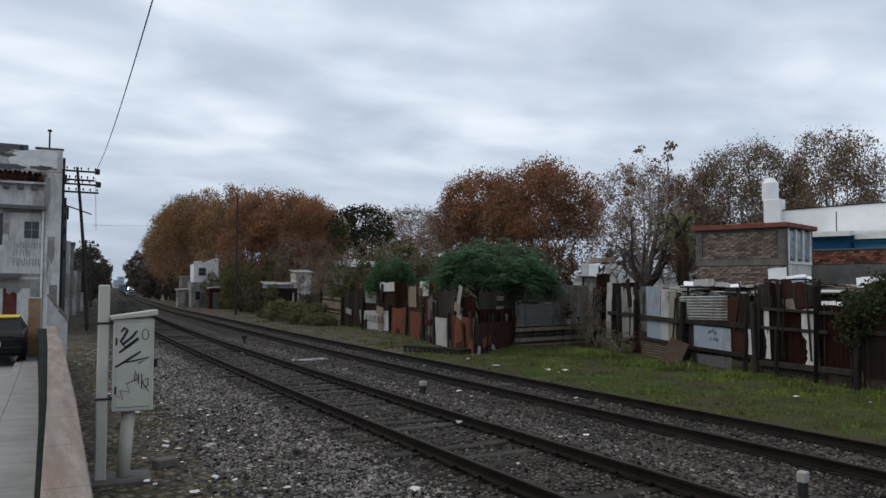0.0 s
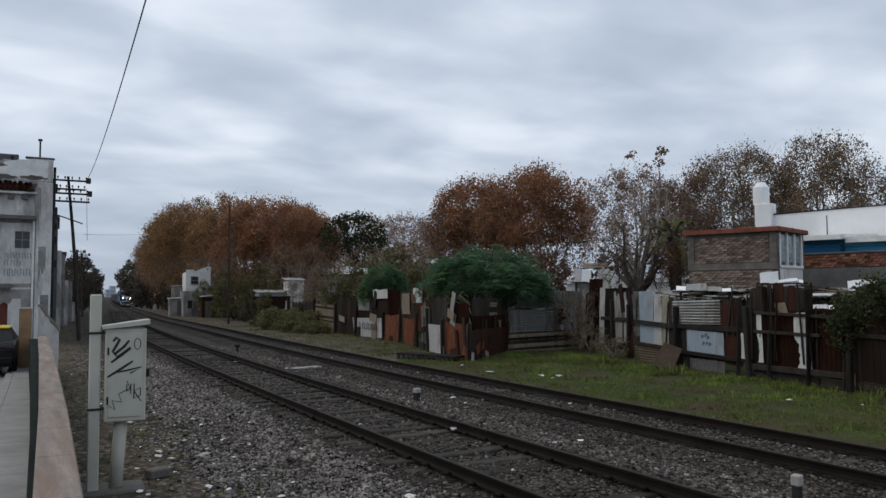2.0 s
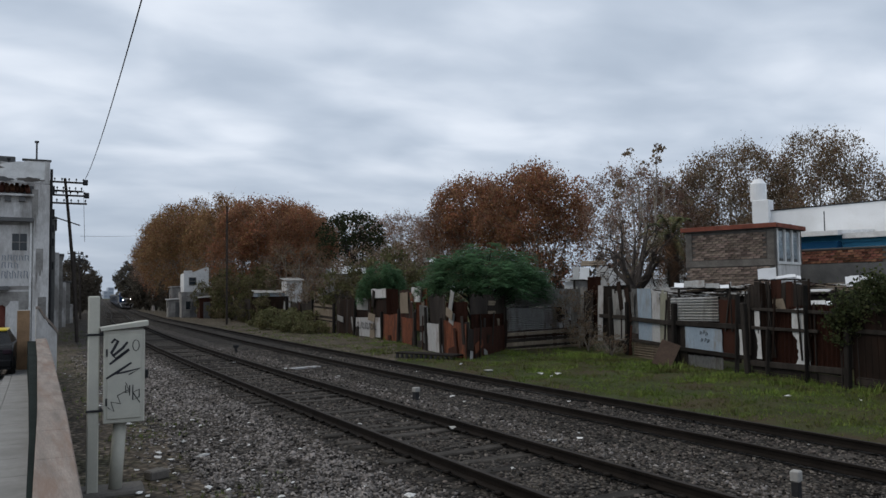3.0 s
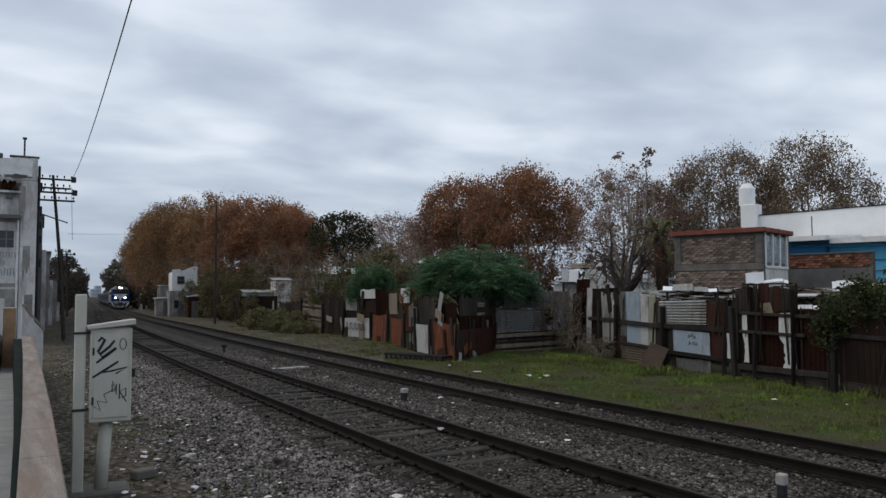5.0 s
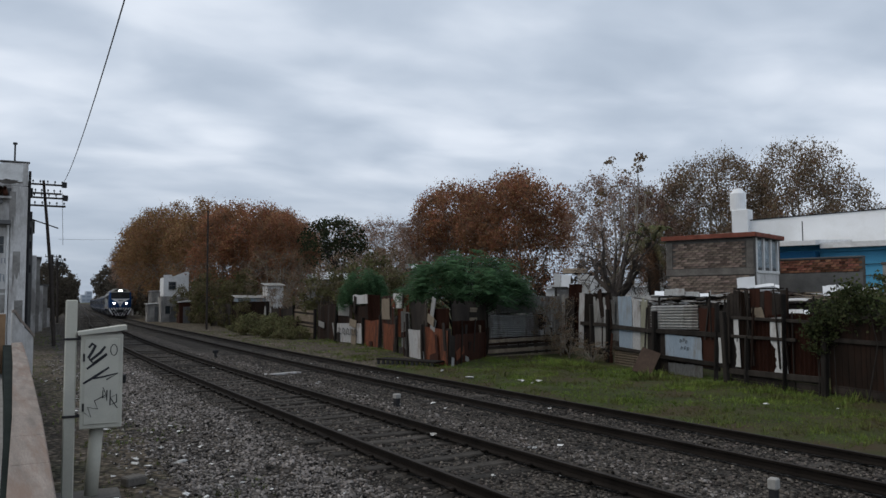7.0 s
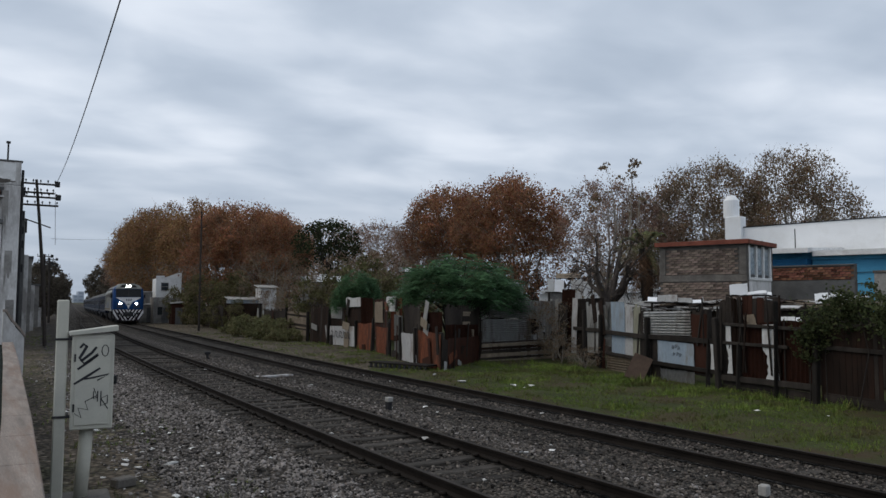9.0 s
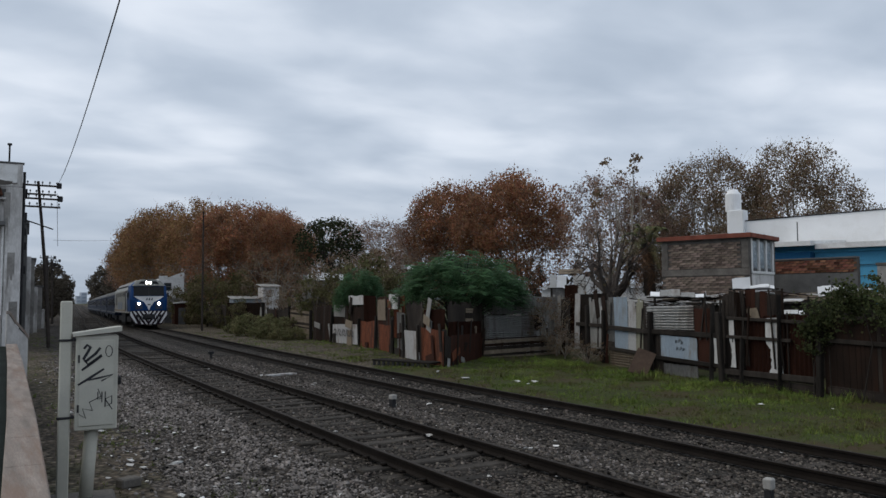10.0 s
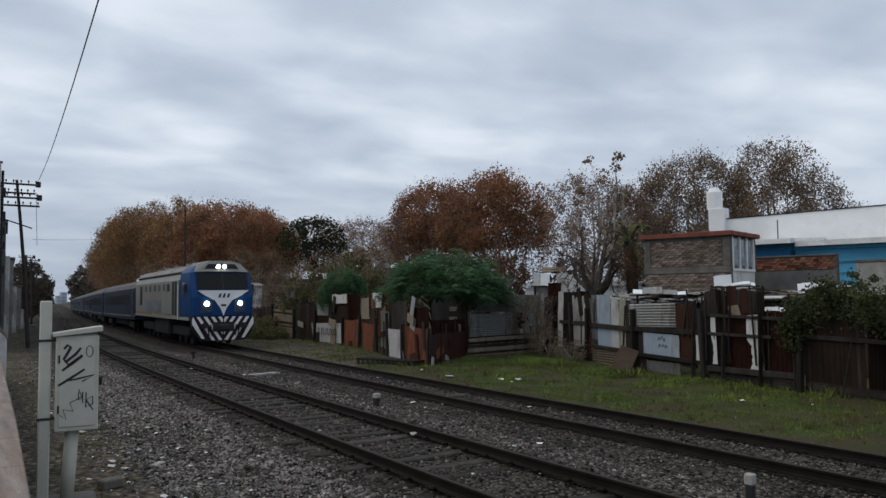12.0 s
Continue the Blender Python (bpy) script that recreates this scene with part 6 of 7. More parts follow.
copy_at(r1, 25.9, 134, 70, 0.95, 1.1)
copy_at(r2, 28.6, 152, 310, 0.8, 1.02)
copy_at(r2, 36.0, 103, 300, 0.85, 1.04)
copy_at(r2, 46.0, 71.5, 10, 0.84, 1.05)
copy_at(r2, 48.3, 63.5, 100, 0.9, 1.06)
THIN_LABEL = "plane tree with a thinning grey-brown crown and bare twigs"
t1 = make_tree("plane_tree", 14.5, 5.6, LEAF_BROWN, BARK, 44000, 31, THIN_LABEL, 0.195, 0.28, 0.22, twigs=4, gaps=0.3, clumps=110, low=0.8, puff=1.3, fill=0.35)
t2 = make_tree("plane_tree", 14.0, 5.8, LEAF_BROWN, BARK, 44000, 32, THIN_LABEL, 0.195, 0.28, 0.22, twigs=4, gaps=0.3, clumps=110, low=0.8, puff=1.3, fill=0.35)
place(t1, 51.3, 41.4, 0, 0.86, 1.0)
place(t2, 54.4, 35.6, 60, 0.8, 1.04)
copy_at(t1, 57.0, 31.4, 120, 0.62, 0.66)
t3 = make_tree("plane_tree", 13.2, 4.1, LEAF_PINK, PALE_BARK, 14500, 33, "plane tree half bare, pale limbs and faded pinkish leaves", 0.175, 0.24, 0.3, twigs=5, gaps=0.3, clumps=90, low=0.5, puff=1.2, fill=0.3)
place(t3, 44.0, 45.1, 200, 1.0, 1.0)
copy_at(t3, 47.3, 43.4, 20, 0.8, 0.93)
copy_at(t3, 43.2, 73.5, 65, 1.0, 0.97)
copy_at(t3, 45.5, 88.0, 200, 1.2, 1.03)
copy_at(t3, 41.5, 92.5, 20, 1.2, 1.03)
copy_at(t3, 28.4, 168, 20, 1.1, 1.22)
copy_at(t3, 31.0, 163, 120, 1.1, 1.2)
BR = "bare brown scrub tree with a few dry leaves"
b1 = make_tree("scrub_tree", 7.0, 3.0, LEAF_BROWN, BARK, 2200, 81, BR, 0.2, 0.13, 0.1, twigs=8, clumps=60, gaps=0.5, low=0.8)
place(b1, 27.5, 60, 0)
copy_at(b1, 30.0, 57, 120, 1.05)
copy_at(b1, 25.5, 50, 300, 0.95)
copy_at(b1, 27.0, 77, 30, 1.2)
copy_at(b1, 22.6, 56, 330, 0.8)
copy_at(b1, 22.2, 63.5, 130, 0.55)
bare = make_tree("bare_tree", 12.6, 2.6, LEAF_BROWN, BARK, 420, 41, "slender nearly leafless tree with a few last leaf tufts", 0.3, 0.15, 0.4, twigs=3, clumps=22, puff=0.5, limbs=5)
place(bare, 36.8, 36.2, 0)
dead = make_tree("dark_bare_tree", 6.6, 2.7, LEAF_BROWN, GREY_BARK, 260, 43, "gnarled dark leafless tree behind the fence", 0.2, 0.34, 0.4, twigs=6, clumps=46, limbs=9)
place(dead, 29.0, 29.6, 0)
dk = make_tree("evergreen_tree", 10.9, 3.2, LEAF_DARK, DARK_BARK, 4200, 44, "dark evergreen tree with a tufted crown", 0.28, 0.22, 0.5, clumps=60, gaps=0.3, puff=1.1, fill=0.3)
place(dk, 30.0, 69.0, 0)

SHRUB = "spreading dark green bush leaning over the fence"
g1 = make_bush("bush", 4.9, 3.2, 51, SHRUB)
place(g1, 20.6, 31.4, 0)
copy_at(g1, 20.9, 43.3, 220, 0.52, 0.93)
copy_at(g1, 23.0, 31.6, 120, 0.5, 0.85)
OL = "scruffy olive-brown shrub beside the tracks"
o1 = make_tree("shrub", 4.2, 2.3, LEAF_OLIVE, GREY_BARK, 5200, 61, OL, 0.2, 0.07, 0.06, clumps=60, category="bush", twigs=5, gaps=0.25, low=0.8)
o2 = make_tree("shrub", 1.6, 1.7, LEAF_WEED, DARK_BARK, 4500, 62, "heap of tangled yellow-green weeds beside the track", 0.16, 0.04, 0.03, clumps=44, category="bush", twigs=3, low=1.0)
place(o1, 24.0, 54.0, 0)
copy_at(o1, 21.8, 82.0, 90, 1.1, 1.25)
copy_at(o1, 24.3, 79.0, 150, 1.2, 1.3)
copy_at(o1, 25.0, 86.0, 200, 1.0, 1.15)
copy_at(o1, 22.0, 52.0, 250, 1.05, 1.1)
copy_at(o1, 22.5, 45.5, 310, 1.1, 1.3)
copy_at(o1, 26.5, 55.0, 30, 1.3, 1.25)
copy_at(o1, 26.0, 46.0, 70, 1.1, 1.0)
copy_at(o1, 25.0, 94.0, 20, 1.0, 1.1)
copy_at(o1, 22.9, 97.0, 250, 0.95, 1.15)
copy_at(o1, 27.0, 99.0, 120, 1.5, 1.5)
copy_at(o1, 29.5, 90.0, 220, 1.5, 1.6)
copy_at(o1, 22.8, 91.5, 320, 0.6, 0.7)
copy_at(o1, 20.7, 66.5, 140, 0.6, 0.65)
copy_at(o1, 21.2, 75.0, 40, 0.6, 0.6)
place(o2, 18.7, 52.5, 0, 1.0, 0.9)
copy_at(o2, 18.9, 57.0, 60, 1.1, 0.95)
copy_at(o2, 18.6, 49.5, 210, 0.7, 0.5)
copy_at(o2, 19.4, 62.0, 130, 0.9, 0.7)
copy_at(b1, 23.7, 28.0, 20, 0.42, 0.42)
copy_at(b1, 23.0, 26.6, 120, 0.3, 0.2)
copy_at(b1, 22.2, 24.2, 220, 0.3, 0.14)
DKL = "dense dark roadside tree in deep shade"
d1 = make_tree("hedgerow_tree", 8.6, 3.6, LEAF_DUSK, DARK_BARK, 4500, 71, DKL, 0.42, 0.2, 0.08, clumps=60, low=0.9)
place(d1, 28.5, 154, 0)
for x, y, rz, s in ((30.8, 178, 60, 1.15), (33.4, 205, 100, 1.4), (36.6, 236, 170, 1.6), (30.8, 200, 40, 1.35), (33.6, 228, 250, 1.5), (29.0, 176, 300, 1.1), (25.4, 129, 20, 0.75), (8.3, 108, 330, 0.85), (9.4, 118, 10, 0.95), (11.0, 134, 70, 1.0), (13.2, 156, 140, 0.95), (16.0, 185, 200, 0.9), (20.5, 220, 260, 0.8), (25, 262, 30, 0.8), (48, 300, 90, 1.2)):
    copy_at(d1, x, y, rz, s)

for x, y, rz, s in ((52, 78, 15, 0.95), (55, 71, 75, 0.85), (47.5, 84, 135, 0.95), (59, 64, 195, 0.8), (62, 56, 255, 0.75), (37, 120, 315, 1.0), (41, 108, 35, 0.95), (34, 131, 95, 1.0), (43, 97, 155, 0.9)):
    copy_at(d1, x, y, rz, s)


def build_vine():
    """A tangle of stems and small leaves spilling over the fence top."""
    v = base("vine", Matrix(), "dark tangled vine spilling over the top of the rusty fence", "vine")
    g = np.random.default_rng(91)
    rng = random.Random(91)
    spots = []
    for i in range(95):
        s = rng.uniform(-2.6, 6.3)
        z = rng.uniform(1.5, 2.45) + 0.35 * noise.noise(Vector((s * 0.9, 0, 4))) - 0.55 * max(0, s - 5.9)
        spots.append((s, z, rng.uniform(0.12, 0.3)))
    for i in range(16):
        spots.append((rng.uniform(5.8, 6.6), rng.uniform(0.6, 1.8), rng.uniform(0.05, 0.12)))
    for i in range(14):
        spots.append((rng.uniform(1.0, 5.4), rng.uniform(2.4, 2.85), rng.uniform(0.06, 0.14)))
    P = []
    for s, z, r in spots:
        p, d = FENCE_A.at(max(0.0, s))
        if s < 0:
            p = p + d * s
        off = rng.uniform(0.05, 0.32)
        c = Vector((p.x - d.y * off, p.y + d.x * off, z))
        root = Vector((p.x - d.y * 0.25 + rng.uniform(-0.2, 0.2), p.y + d.x * 0.2, -0.4))
        if rng.random() < 0.06:
            V, F = [], []
            tube(V, F, [root, root.lerp(c, 0.55) + Vector((0, rng.uniform(-0.3, 0.3), 0)), c], [0.018, 0.013, 0.006], 4)
            mesh_np("stem", np.array(V), np.array(F), DARK_BARK, v)
        n = int(50 + 1250 * r * r)
        q = g.normal(size=(n, 3)) * (r * 0.75, r * 1.05, r * 0.8)
        P.append(q + c[:])
    P = np.concatenate(P)
    n = len(P)
    a = g.normal(size=(n, 3))
    a /= np.linalg.norm(a, axis=1)[:, None]
    b = np.cross(a, g.normal(size=(n, 3)))
    b /= np.linalg.norm(b, axis=1)[:, None]
    k = 0.1 * g.uniform(0.5, 1.3, n)[:, None]
    vs = np.stack([P - a * k * 0.5, P + b * k * 0.36, P + a * k * 0.5, P - b * k * 0.36], 1).reshape(-1, 3)
    mesh_np("foliage", vs, np.arange(4 * n).reshape(-1, 4), LEAF_VINE, v)


build_vine()
place_far = ((27, 310), (29, 335), (33, 380), (39, 445), (47, 520), (56, 345), (63, 400), (74, 470), (90, 560), (120, 640), (62, 640))
for i, (x, y) in enumerate(place_far):
    copy_at(d1, x, y, i * 50, 1.1)


def build_palm():
    p = base("palm_tree", pose(30.7, 28.7, -0.4), "shaggy palm with drooping dry fronds behind the brick house", "palm")
    V, F = [], []
    tube(V, F, [Vector((0, 0, -0.2)), Vector((0.1, 0, 2.5)), Vector((0.05, 0.1, 5.6))], [0.34, 0.3, 0.36], 10)
    mesh_np("trunk", np.array(V), np.array(F), DARK_BARK, p)
    rng = random.Random(77)
    for i in range(44):
        a = i * 2.4 + rng.uniform(-0.2, 0.2)
        lift = 1.25 - 2.5 * i / 44 + rng.uniform(-0.15, 0.15)
        L = rng.uniform(2.6, 3.6)
        V, F = [], []
        prev = None
        n = 26
        for k in range(n + 1):
            t = k / n
            r = L * t * (0.9 - 0.15 * t) * max(0.3, math.cos(lift))
            z = 5.5 + L * (math.sin(lift) * t - 0.6 * t * t)
            q = Vector((math.cos(a) * r, math.sin(a) * r, z))
            if prev:
                d = (q - prev).normalized()
                side = Vector((-math.sin(a), math.cos(a), 0))
                for sg in (-1, 1):
                    ln = 0.55 * (1 - abs(t - 0.45)) * rng.uniform(0.75, 1.1)
                    tip = q + side * sg * ln * 0.7 + d * ln * 0.5 - Vector((0, 0, 0.45 * ln))
                    s = len(V)
                    w = d * 0.03
                    V += [tuple(q - w), tuple(q + w), tuple(tip)]
                    F.append((s, s + 1, s + 2))
            prev = q
        mesh_np("frond", np.array(V), np.array(F), PALM_LEAF if i < 24 else DRY_PALM, p)


build_palm()


# ---- litter and small things on the ballast ----
def build_litter():
    rng = random.Random(12)
    spots = [(7.33, 12.16, 0.10), (15.6, 20.4, 0.09), (3.0, 13.0, 0.09), (2.4, 17.0, 0.10), (2.2, 20, 0.09), (16.0, 20.0, 0.08), (15.4, 19.6, 0.05), (14.6, 22.0, 0.09), (17.2, 12.4, 0.07), (18.0, 11.0, 0.05), (15.0, 24.5, 0.1)]
    for i in range(190):
        y = 7 + 24 * rng.random() ** 1.3
        spots.append((rng.uniform(1.5, 3.7) + bend(y) if i < 140 else rng.uniform(4, 14) + bend(y), y, 0.018 + 0.05 * rng.random() ** 2.5))
    for x, y, s in spots:
        bm = bmesh.new()
        bmesh.ops.create_icosphere(bm, subdivisions=1, radius=1)
        k = rng.uniform(0, 50)
        for v in bm.verts:
            v.co *= 1 + 1.9 * noise.noise(v.co * 2.9 + Vector((k, 0, 0)))
            v.co.z *= 0.3
        ob = part("litter", bm, TRASH)
        ob.matrix_basis = pose(x, y, ground_z(x, y) + s * 0.25 + (0.05 if 5 < x - bend(y) < 8 else 0.02), 0, 0, rng.uniform(0, 360)) @ Matrix.Diagonal((s, s * rng.uniform(0.5, 1), s, 1))
        tagged(ob, "crumpled whitish scrap of litter on the gravel", "litter", "scraps of litter")


build_litter()
for x, y, z, w, h, lab in ((9.15, 17.1, -0.3, 0.13, 0.3, "small white-topped concrete marker post between the tracks"), (8.9, 6.35, -0.33, 0.1, 0.38, "small white-topped concrete marker post between the tracks")):
    mk = base("marker_post", pose(x, y, z - 0.05, 0, 0, 12), lab, "marker", "marker posts")
    part("stub", box(-w / 2, w / 2, -w / 2, w / 2, -0.1, h * 0.62, 0.01), DARK_METAL, mk)
    part("cap", box(-w / 2 - 0.01, w / 2 + 0.02, -w / 2 - 0.01, w / 2 + 0.01, h * 0.62, h, 0.015), CONCRETE, mk, "white-painted cap")
bk = base("loose_block", pose(2.08, 11.86, -0.32, 0, 0, 20), "loose dark concrete block lying on the gravel", "block")
part("block", box(-0.16, 0.14, -0.1, 0.1, 0, 0.14, 0.02), OLD_CONCRETE, bk)
pk = base("loose_plank", pose(9.35, 25.6, -0.28, 0, 2, 30), "pale plank lying between the tracks", "plank")
part("board", box(-0.7, 0.7, -0.12, 0.12, 0, 0.06, 0.01), SHEETS["pale"], pk)


stake = base("short_stake", pose(9.41, 34.70, -0.5), "short dark iron stake standing between the tracks", "stake")
part("shaft", box(-0.05, 0.05, -0.05, 0.05, 0, 0.55, 0.01), DARK_METAL, stake)
part("head", box(-0.12, 0.12, -0.07, 0.07, 0.42, 0.55, 0.02), DARK_METAL, stake)
ledge = base("low_platform", pose(15.11, 27.57, -0.45, 0, 0, -70), "low dark slatted platform beside the fence", "platform")
part("deck", box(-1.6, 1.6, 0, 0.7, 0.2, 0.27, 0.015), TIMBER, ledge)
for i in range(12):
    part("slat", box(-1.55 + i * 0.265, -1.42 + i * 0.265, 0.02, 0.08, -0.05, 0.2, 0.006), DARK_METAL, ledge)
lp = base("leaning_post", pose(22.60, 81.83, -0.7, 0, 12, 0), "pale weathered post leaning beside the shrubs", "post")
part("shaft", box(-0.16, 0.16, -0.1, 0.1, 0, 2.5, 0.03), SHEETS["pale"], lp)


# ---- the train ----
def build_loco():
    t = base("locomotive", Matrix(), "blue and white diesel locomotive with striped buffer skirt and lit headlights", "locomotive")
    # y = 0 at the nose, the body runs back to y = 20; z = 0 at the rail top; x across
    hw = 1.48
    side = [(-hw, 1.4), (hw, 1.4), (hw, 3.35), (hw - 0.22, 3.75), (-hw + 0.22, 3.75), (-hw, 3.35)]
    part("body", extrude_outline(side, 1, 3.2, 19.6), TRAIN_WHITE, t)
    roof = [(-hw + 0.2, 3.754), (hw - 0.2, 3.754), (hw - 0.5, 4.1), (0.4, 4.2), (-0.4, 4.2), (-hw + 0.5, 4.1)]
    part("roof", extrude_outline(roof, 1, 2.6, 19.4), TRAIN_ROOF, t)
    # cab: lower nose leans forward, windscreen leans back
    cab = bmesh.new()
    rings = []
    for y, z, w in ((0.2, 1.3, 1.40), (0.0, 1.55, 1.45), (0.0, 2.45, 1.48), (0.12, 2.8, 1.48), (0.52, 3.68, 1.42), (0.72, 3.85, 1.3), (1.1, 4.05, 1.05)):
        rings.append([(w * math.sin(u * math.pi / 2) if abs(u) > 0.4 else w * u / 0.4 * 0.588, y + 0.42 * abs(u) ** 6, z) for u in (-1, -0.9, -0.78, -0.64, -0.4, 0.4, 0.64, 0.78, 0.9, 1)] + [(w, 3.2, z), (-w, 3.2, z)])
    vr = [[cab.verts.new(p) for p in r] for r in rings]
    for a, b in zip(vr, vr[1:]):
        for i in range(12):
            j = (i + 1) % 12
            cab.faces.new((a[i], a[j], b[j], b[i]))
    cab.faces.new(vr[0][::-1])
    cab.faces.new(vr[-1])
    part("cab", cab, TRAIN_BLUE, t, "deep blue driver's cab")
    brow = bmesh.new()
    lo = [(-1.3, 0.50, 3.70), (-0.7, 0.40, 3.72), (0.7, 0.40, 3.72), (1.3, 0.50, 3.70), (1.3, 2.6, 3.6), (-1.3, 2.6, 3.6)]
    hi = [(-0.98, 0.85, 4.14), (-0.5, 0.70, 4.27), (0.5, 0.70, 4.27), (0.98, 0.85, 4.14), (0.98, 2.6, 4.2), (-0.98, 2.6, 4.2)]
    vs = [brow.verts.new(p) for p in lo + hi]
    for i in range(6):
        j = (i + 1) % 6
        brow.faces.new((vs[i], vs[j], vs[6 + j], vs[6 + i]))
    brow.faces.new(vs[:6][::-1])
    brow.faces.new(vs[6:])
    part("brow", brow, TRAIN_WHITE, t, "pale rounded brow over the windscreen")
    slope = math.degrees(math.atan2(0.40, 0.88))
    for x0, x1 in ((-1.2, -0.035), (0.035, 1.2)):
        bm = box(x0, x1, -0.03, 0.16, 0.02, 0.91, 0.01)
        ob = part("windscreen", bm, CAR_GLASS, t, "dark windscreen pane")
        ob.matrix_basis = pose(0, 0.10, 2.81, -slope, 0, 0)
    part("screen_pillar", box(-0.035, 0.035, -0.035, 0.0, 0.0, 0.95), DARK_METAL, t).matrix_basis = pose(0, 0.10, 2.81, -slope, 0, 0)
    for x in (-0.15, 0.13):
        part("top_light", rod((x, 0.44, 3.98), (x, 0.6, 3.98), 0.085, n=16), HEADLIGHT, t, "lit round top lamp")
    part("lamp_recess", extrude_outline([(-0.8, 3.87), (0.8, 3.87), (0.62, 4.1), (-0.62, 4.1)], 1, 0.46, 0.8), DARK_METAL, t)
    # white badge plate, drawn as a wide V
    bm = extrude_outline([(-1.2, 2.78), (-0.85, 2.52), (-0.4, 2.28), (-0.13, 1.88), (0, 1.52), (0.13, 1.88), (0.4, 2.28), (0.85, 2.52), (1.2, 2.78)], 1, -0.025, 0.13)
    part("badge_plate", bm, STRIPE_WHITE, t, "white V-shaped nose plate")
    for k, x in enumerate((-0.26, -0.06, 0.14)):
        part("badge_bar", extrude_outline([(x, 2.42), (x + 0.11, 2.42), (x + 0.16, 2.62), (x + 0.07, 2.62)], 1, -0.035, -0.025), COACH_BAND, t, "dark blue badge mark")
    part("nose_hole", box(-0.12, 0.12, -0.036, -0.025, 2.0, 2.09), DARK_METAL, t)
    for x in (-0.78, 0.78):
        part("lamp_housing", box(x - 0.3, x + 0.3, -0.03, 0.1, 1.62, 2.3, 0.06), COACH_BAND, t, "dark lamp housing")
        part("headlight", rod((x, -0.07, 2.13), (x, 0.0, 2.13), 0.105, n=18), HEADLIGHT, t, "bright lit headlight")
    # striped skirt
    sk = [(-1.46, 1.5), (1.46, 1.5), (1.44, 0.95), (1.0, 0.3), (-1.0, 0.3), (-1.44, 0.95)]
    part("skirt", extrude_outline(sk, 1, 0.0, 0.5), STRIPE_DARK, t, "dark red snow-plough skirt")
    for sg in (-1, 1):
        for k in range(5):
            x = 0.1 + k * 0.33
            lowz = 0.33
            dx = (1.48 - lowz) * 0.62
            q = [(x, 1.48), (x + 0.15, 1.48), (x + 0.15 - dx, lowz), (x - dx, lowz)]
            if k == 4:
                q = [(1.4, 1.48), (1.44, 1.36), (1.44, 1.12), (1.0, 0.42), (0.86, 0.42)]
            # cut at the middle
            q = [(a, b) if a > 0.03 else (0.03, 1.48 - (x + (0.15 if i in (1, 2) else 0) - 0.03) / 0.62) for i, (a, b) in enumerate(q)]
            q = [(sg * a, b) for a, b in q]
            part("stripe", extrude_outline(q, 1, -0.012, -0.002), STRIPE_WHITE, t, "white diagonal stripe")
    part("coupler_pocket", box(-0.5, 0.5, -0.05, -0.014, 0.75, 1.22, 0.01), DARK_METAL, t, "black coupler recess")
    for x in (-0.75, -0.6, 0.6, 0.75):
        part("brake_hose", rod((x, -0.06, 1.1), (x * 0.9, -0.1, 0.55), 0.03), RUBBER, t)
    part("coupler", box(-0.22, 0.22, -0.35, 0.0, 0.82, 1.1, 0.04), DARK_METAL, t)
    for x in (-0.9, 0.9):
        part("buffer", rod((x, -0.18, 1.05), (x, 0.0, 1.05), 0.14, n=14), DARK_METAL, t)
    # side details
    for sg in (-1, 1):
        xs = sg * (hw + 0.004)
        part("side_window", box(xs, xs + sg * 0.01, 1.5, 2.3, 2.5, 3.2), GLASS, t)
        for y in (4.0, 4.8):
            part("side_vent", box(xs, xs + sg * 0.02, y, y + 0.5, 1.5, 3.3, 0.0), DARK_METAL, t, "tall black grille")
        part("side_vent", box(xs, xs + sg * 0.02, 6.2, 6.9, 2.8, 3.2), DARK_METAL, t)
        part("side_vent", box(xs, xs + sg * 0.02, 16.5, 17.4, 2.0, 3.2), DARK_METAL, t)
        part("side_band", box(xs, xs + sg * 0.015, 9.0, 14.5, 1.6, 2.3), FADED_BLUE, t, "faded blue lettering band")
        part("roof_gutter", box(xs - sg * 0.24, xs - sg * 0.12, 3.2, 19.4, 3.7, 3.8, 0.02), DARK_METAL, t, "dark gutter along the roof edge")
        part("door_gap", box(xs, xs + sg * 0.012, 3.2, 3.32, 1.45, 3.35), DARK_METAL, t)
        for k in range(5):
            part("upper_grille", box(xs, xs + sg * 0.02, 7.6 + k * 1.7, 8.3 + k * 1.7, 2.85, 3.2), SHADE_GREY, t, "small grey grille")
        part("lower_panel", box(xs, xs + sg * 0.01, 5.6, 19.5, 1.45, 1.58), SHEETS["tan"], t, "cream line along the sill")
        part("sill", box(xs - sg * 0.1, xs + sg * 0.03, 0.6, 19.6, 1.3, 1.45), TRAIN_ROOF, t)
        part("handrail", rod((xs + sg * 0.06, 3.3, 1.3), (xs + sg * 0.06, 3.3, 3.1), 0.02), STRIPE_WHITE, t)
        part("mirror", box(sg * 1.52, sg * 1.66, 0.9, 0.98, 2.7, 3.1), DARK_METAL, t)
    part("fuel_tank", box(-1.3, 1.3, 7.6, 12.4, 0.35, 1.35, 0.08), DARK_METAL, t)
    for y0 in (2.2, 13.2):
        bog = part("bogie", box(-1.2, 1.2, y0, y0 + 4.6, 0.45, 0.95, 0.05), DARK_METAL, t)
        for k in range(3):
            for x in (-0.85, 0.85):
                part("wheel", rod((x - 0.07, y0 + 0.6 + 1.7 * k, 0.5), (x + 0.07, y0 + 0.6 + 1.7 * k, 0.5), 0.5, n=20), DARK_METAL, bog)
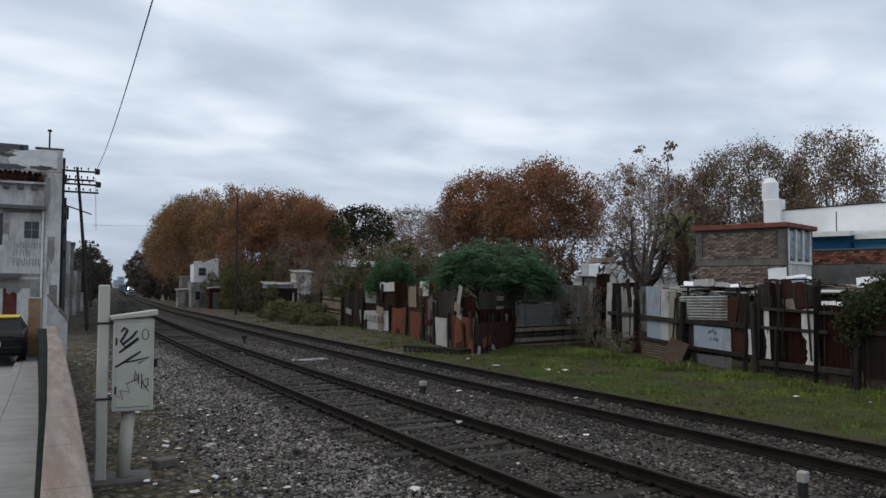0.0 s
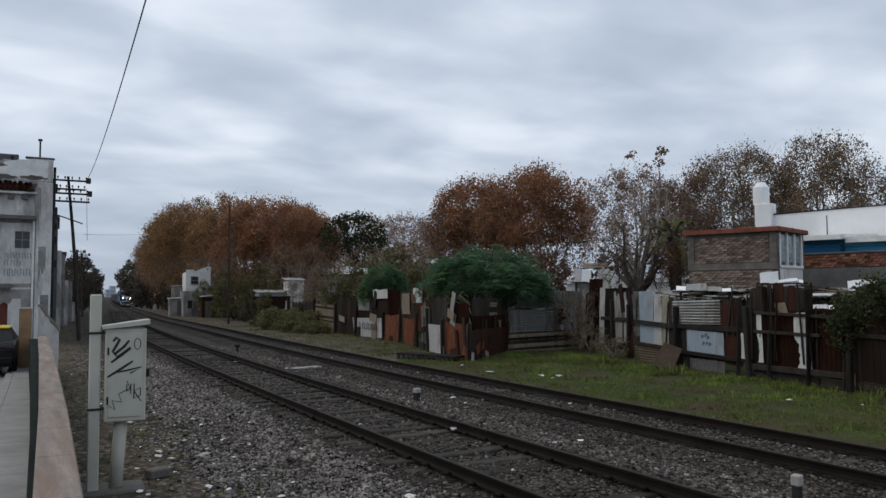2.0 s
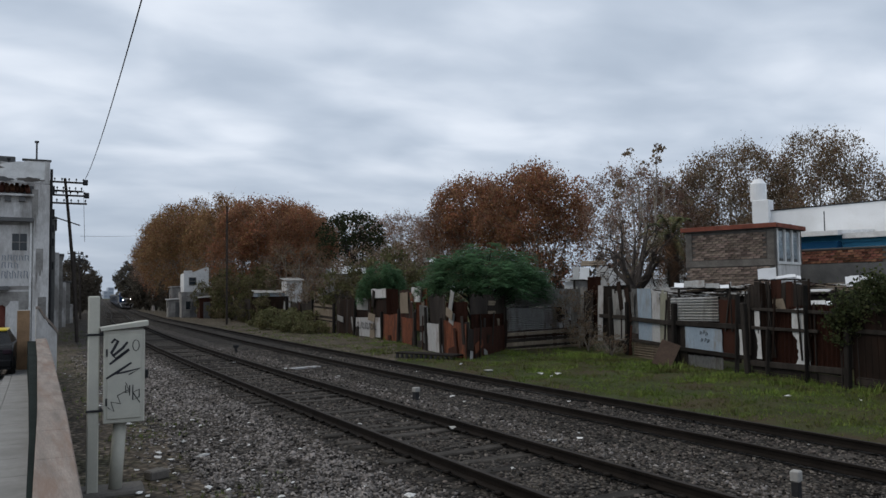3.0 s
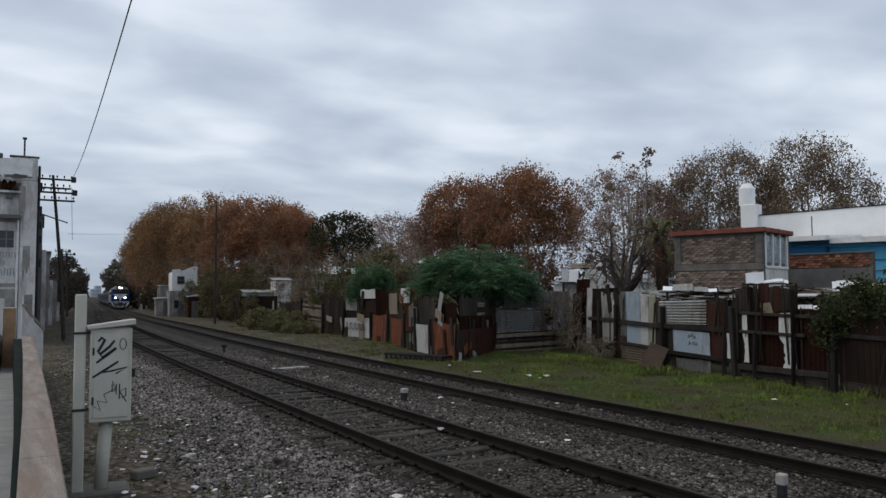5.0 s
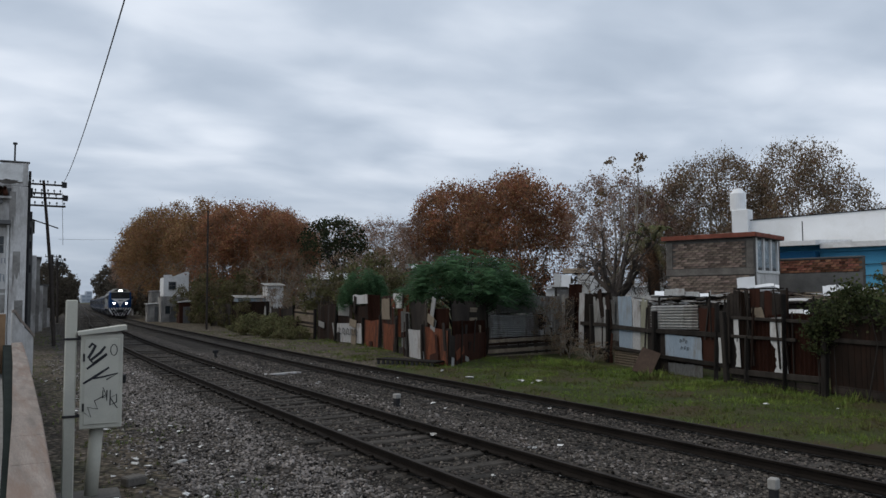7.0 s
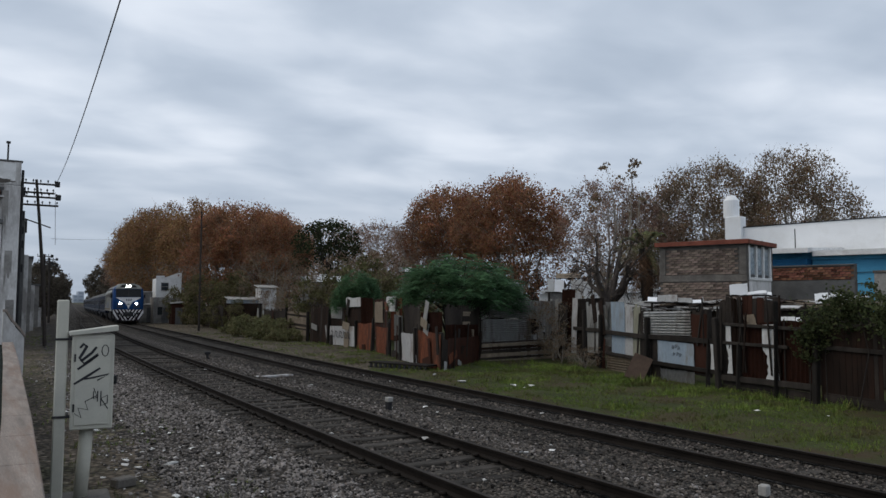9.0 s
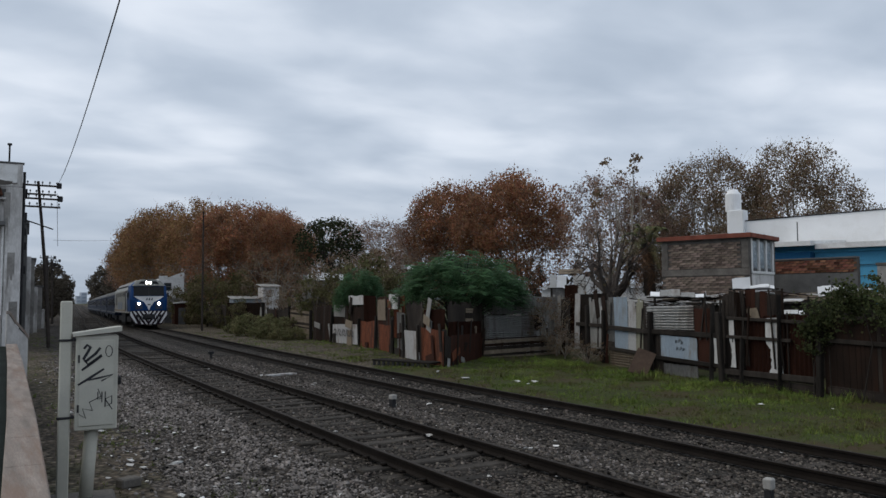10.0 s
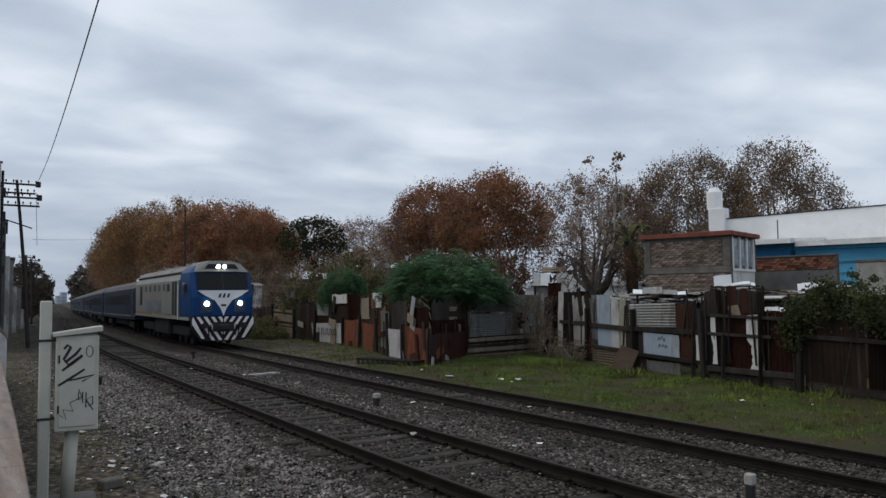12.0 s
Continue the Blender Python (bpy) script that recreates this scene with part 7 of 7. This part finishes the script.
    for y in (6.5, 10, 13.5, 16.5):
        part("roof_fan", rod((0, y, 4.2), (0, y, 4.32), 0.6, n=16), TRAIN_ROOF, t)
    return t


def build_coach():
    c = base("coach", Matrix(), "blue passenger coach with a dark window band and grey roof", "railway coach", "coaches")
    hw = 1.46
    part("body", extrude_outline([(-hw, 1.0), (hw, 1.0), (hw, 3.3), (-hw, 3.3)], 1, 0, 24.0), COACH_BLUE, c)
    part("roof", extrude_outline([(-hw, 3.304), (hw, 3.304), (hw - 0.15, 3.6), (hw - 0.6, 3.9), (0, 4.0), (-hw + 0.6, 3.9), (-hw + 0.15, 3.6)], 1, 0, 24.0), COACH_ROOF, c)
    for sg in (-1, 1):
        xs = sg * (hw + 0.003)
        part("window_band", box(xs, xs + sg * 0.006, 2.6, 21.4, 2.05, 2.95), COACH_BAND, c)
        for k in range(10):
            y = 3.2 + k * 1.8
            part("window", box(xs + sg * 0.006, xs + sg * 0.016, y, y + 1.3, 2.12, 2.88), CAR_GLASS, c)
        for y in (0.8, 22.2):
            part("door", box(xs, xs + sg * 0.02, y, y + 1.0, 1.1, 3.1), COACH_BAND, c)
        part("white_line", box(xs, xs + sg * 0.01, 0, 24, 1.25, 1.32), TRAIN_WHITE, c)
    part("gangway", box(-0.6, 0.6, -0.4, 24.4, 1.1, 3.2), RUBBER, c)
    for y0 in (2.4, 18.6):
        bog = part("bogie", box(-1.2, 1.2, y0, y0 + 3.0, 0.35, 0.9, 0.05), DARK_METAL, c)
        for k in range(2):
            for x in (-0.85, 0.85):
                part("wheel", rod((x - 0.07, y0 + 0.3 + 2.4 * k, 0.46), (x + 0.07, y0 + 0.3 + 2.4 * k, 0.46), 0.46, n=18), DARK_METAL, bog)
    part("underframe", box(-1.1, 1.1, 7, 16, 0.5, 1.0, 0.05), DARK_METAL, c)
    return c


LOCO = build_loco()
COACHES = [build_coach()]
for i in range(6):
    COACHES.append(copy_thing(COACHES[0], Matrix()))

LOCO.scale = (1.14, 1.0, 1.09)
for c in COACHES:
    c.scale = (1.1, 1.0, 1.04)
SPEED, NOSE_END = 18.0, 41.3


def on_track(front, length):
    """The pose of a vehicle whose front stands at that distance along the further track."""
    a, b = front + length * 0.18, front + length * 0.82
    xa, ya = track_point(FAR_X, a)
    xb, yb = track_point(FAR_X, b)
    ang = -math.atan2(xb - xa, yb - ya)
    d = Vector((-math.sin(ang), math.cos(ang)))
    p = Vector((xa, ya)) - d * length * 0.18
    tilt = math.degrees(math.atan2(fall(a) - fall(b), b - a))
    return pose(p.x, p.y, FAR_Z - fall(front + length * 0.18), tilt, 0, math.degrees(ang))


def motions():
    times = [0.5 * i for i in range(25)]
    walk(LOCO, [(t, on_track(NOSE_END + SPEED * (12 - t), 20)) for t in times])
    for i, c in enumerate(COACHES):
        walk(c, [(t, on_track(NOSE_END + SPEED * (12 - t) + 20.6 + 24.9 * i, 24)) for t in times])


motions()
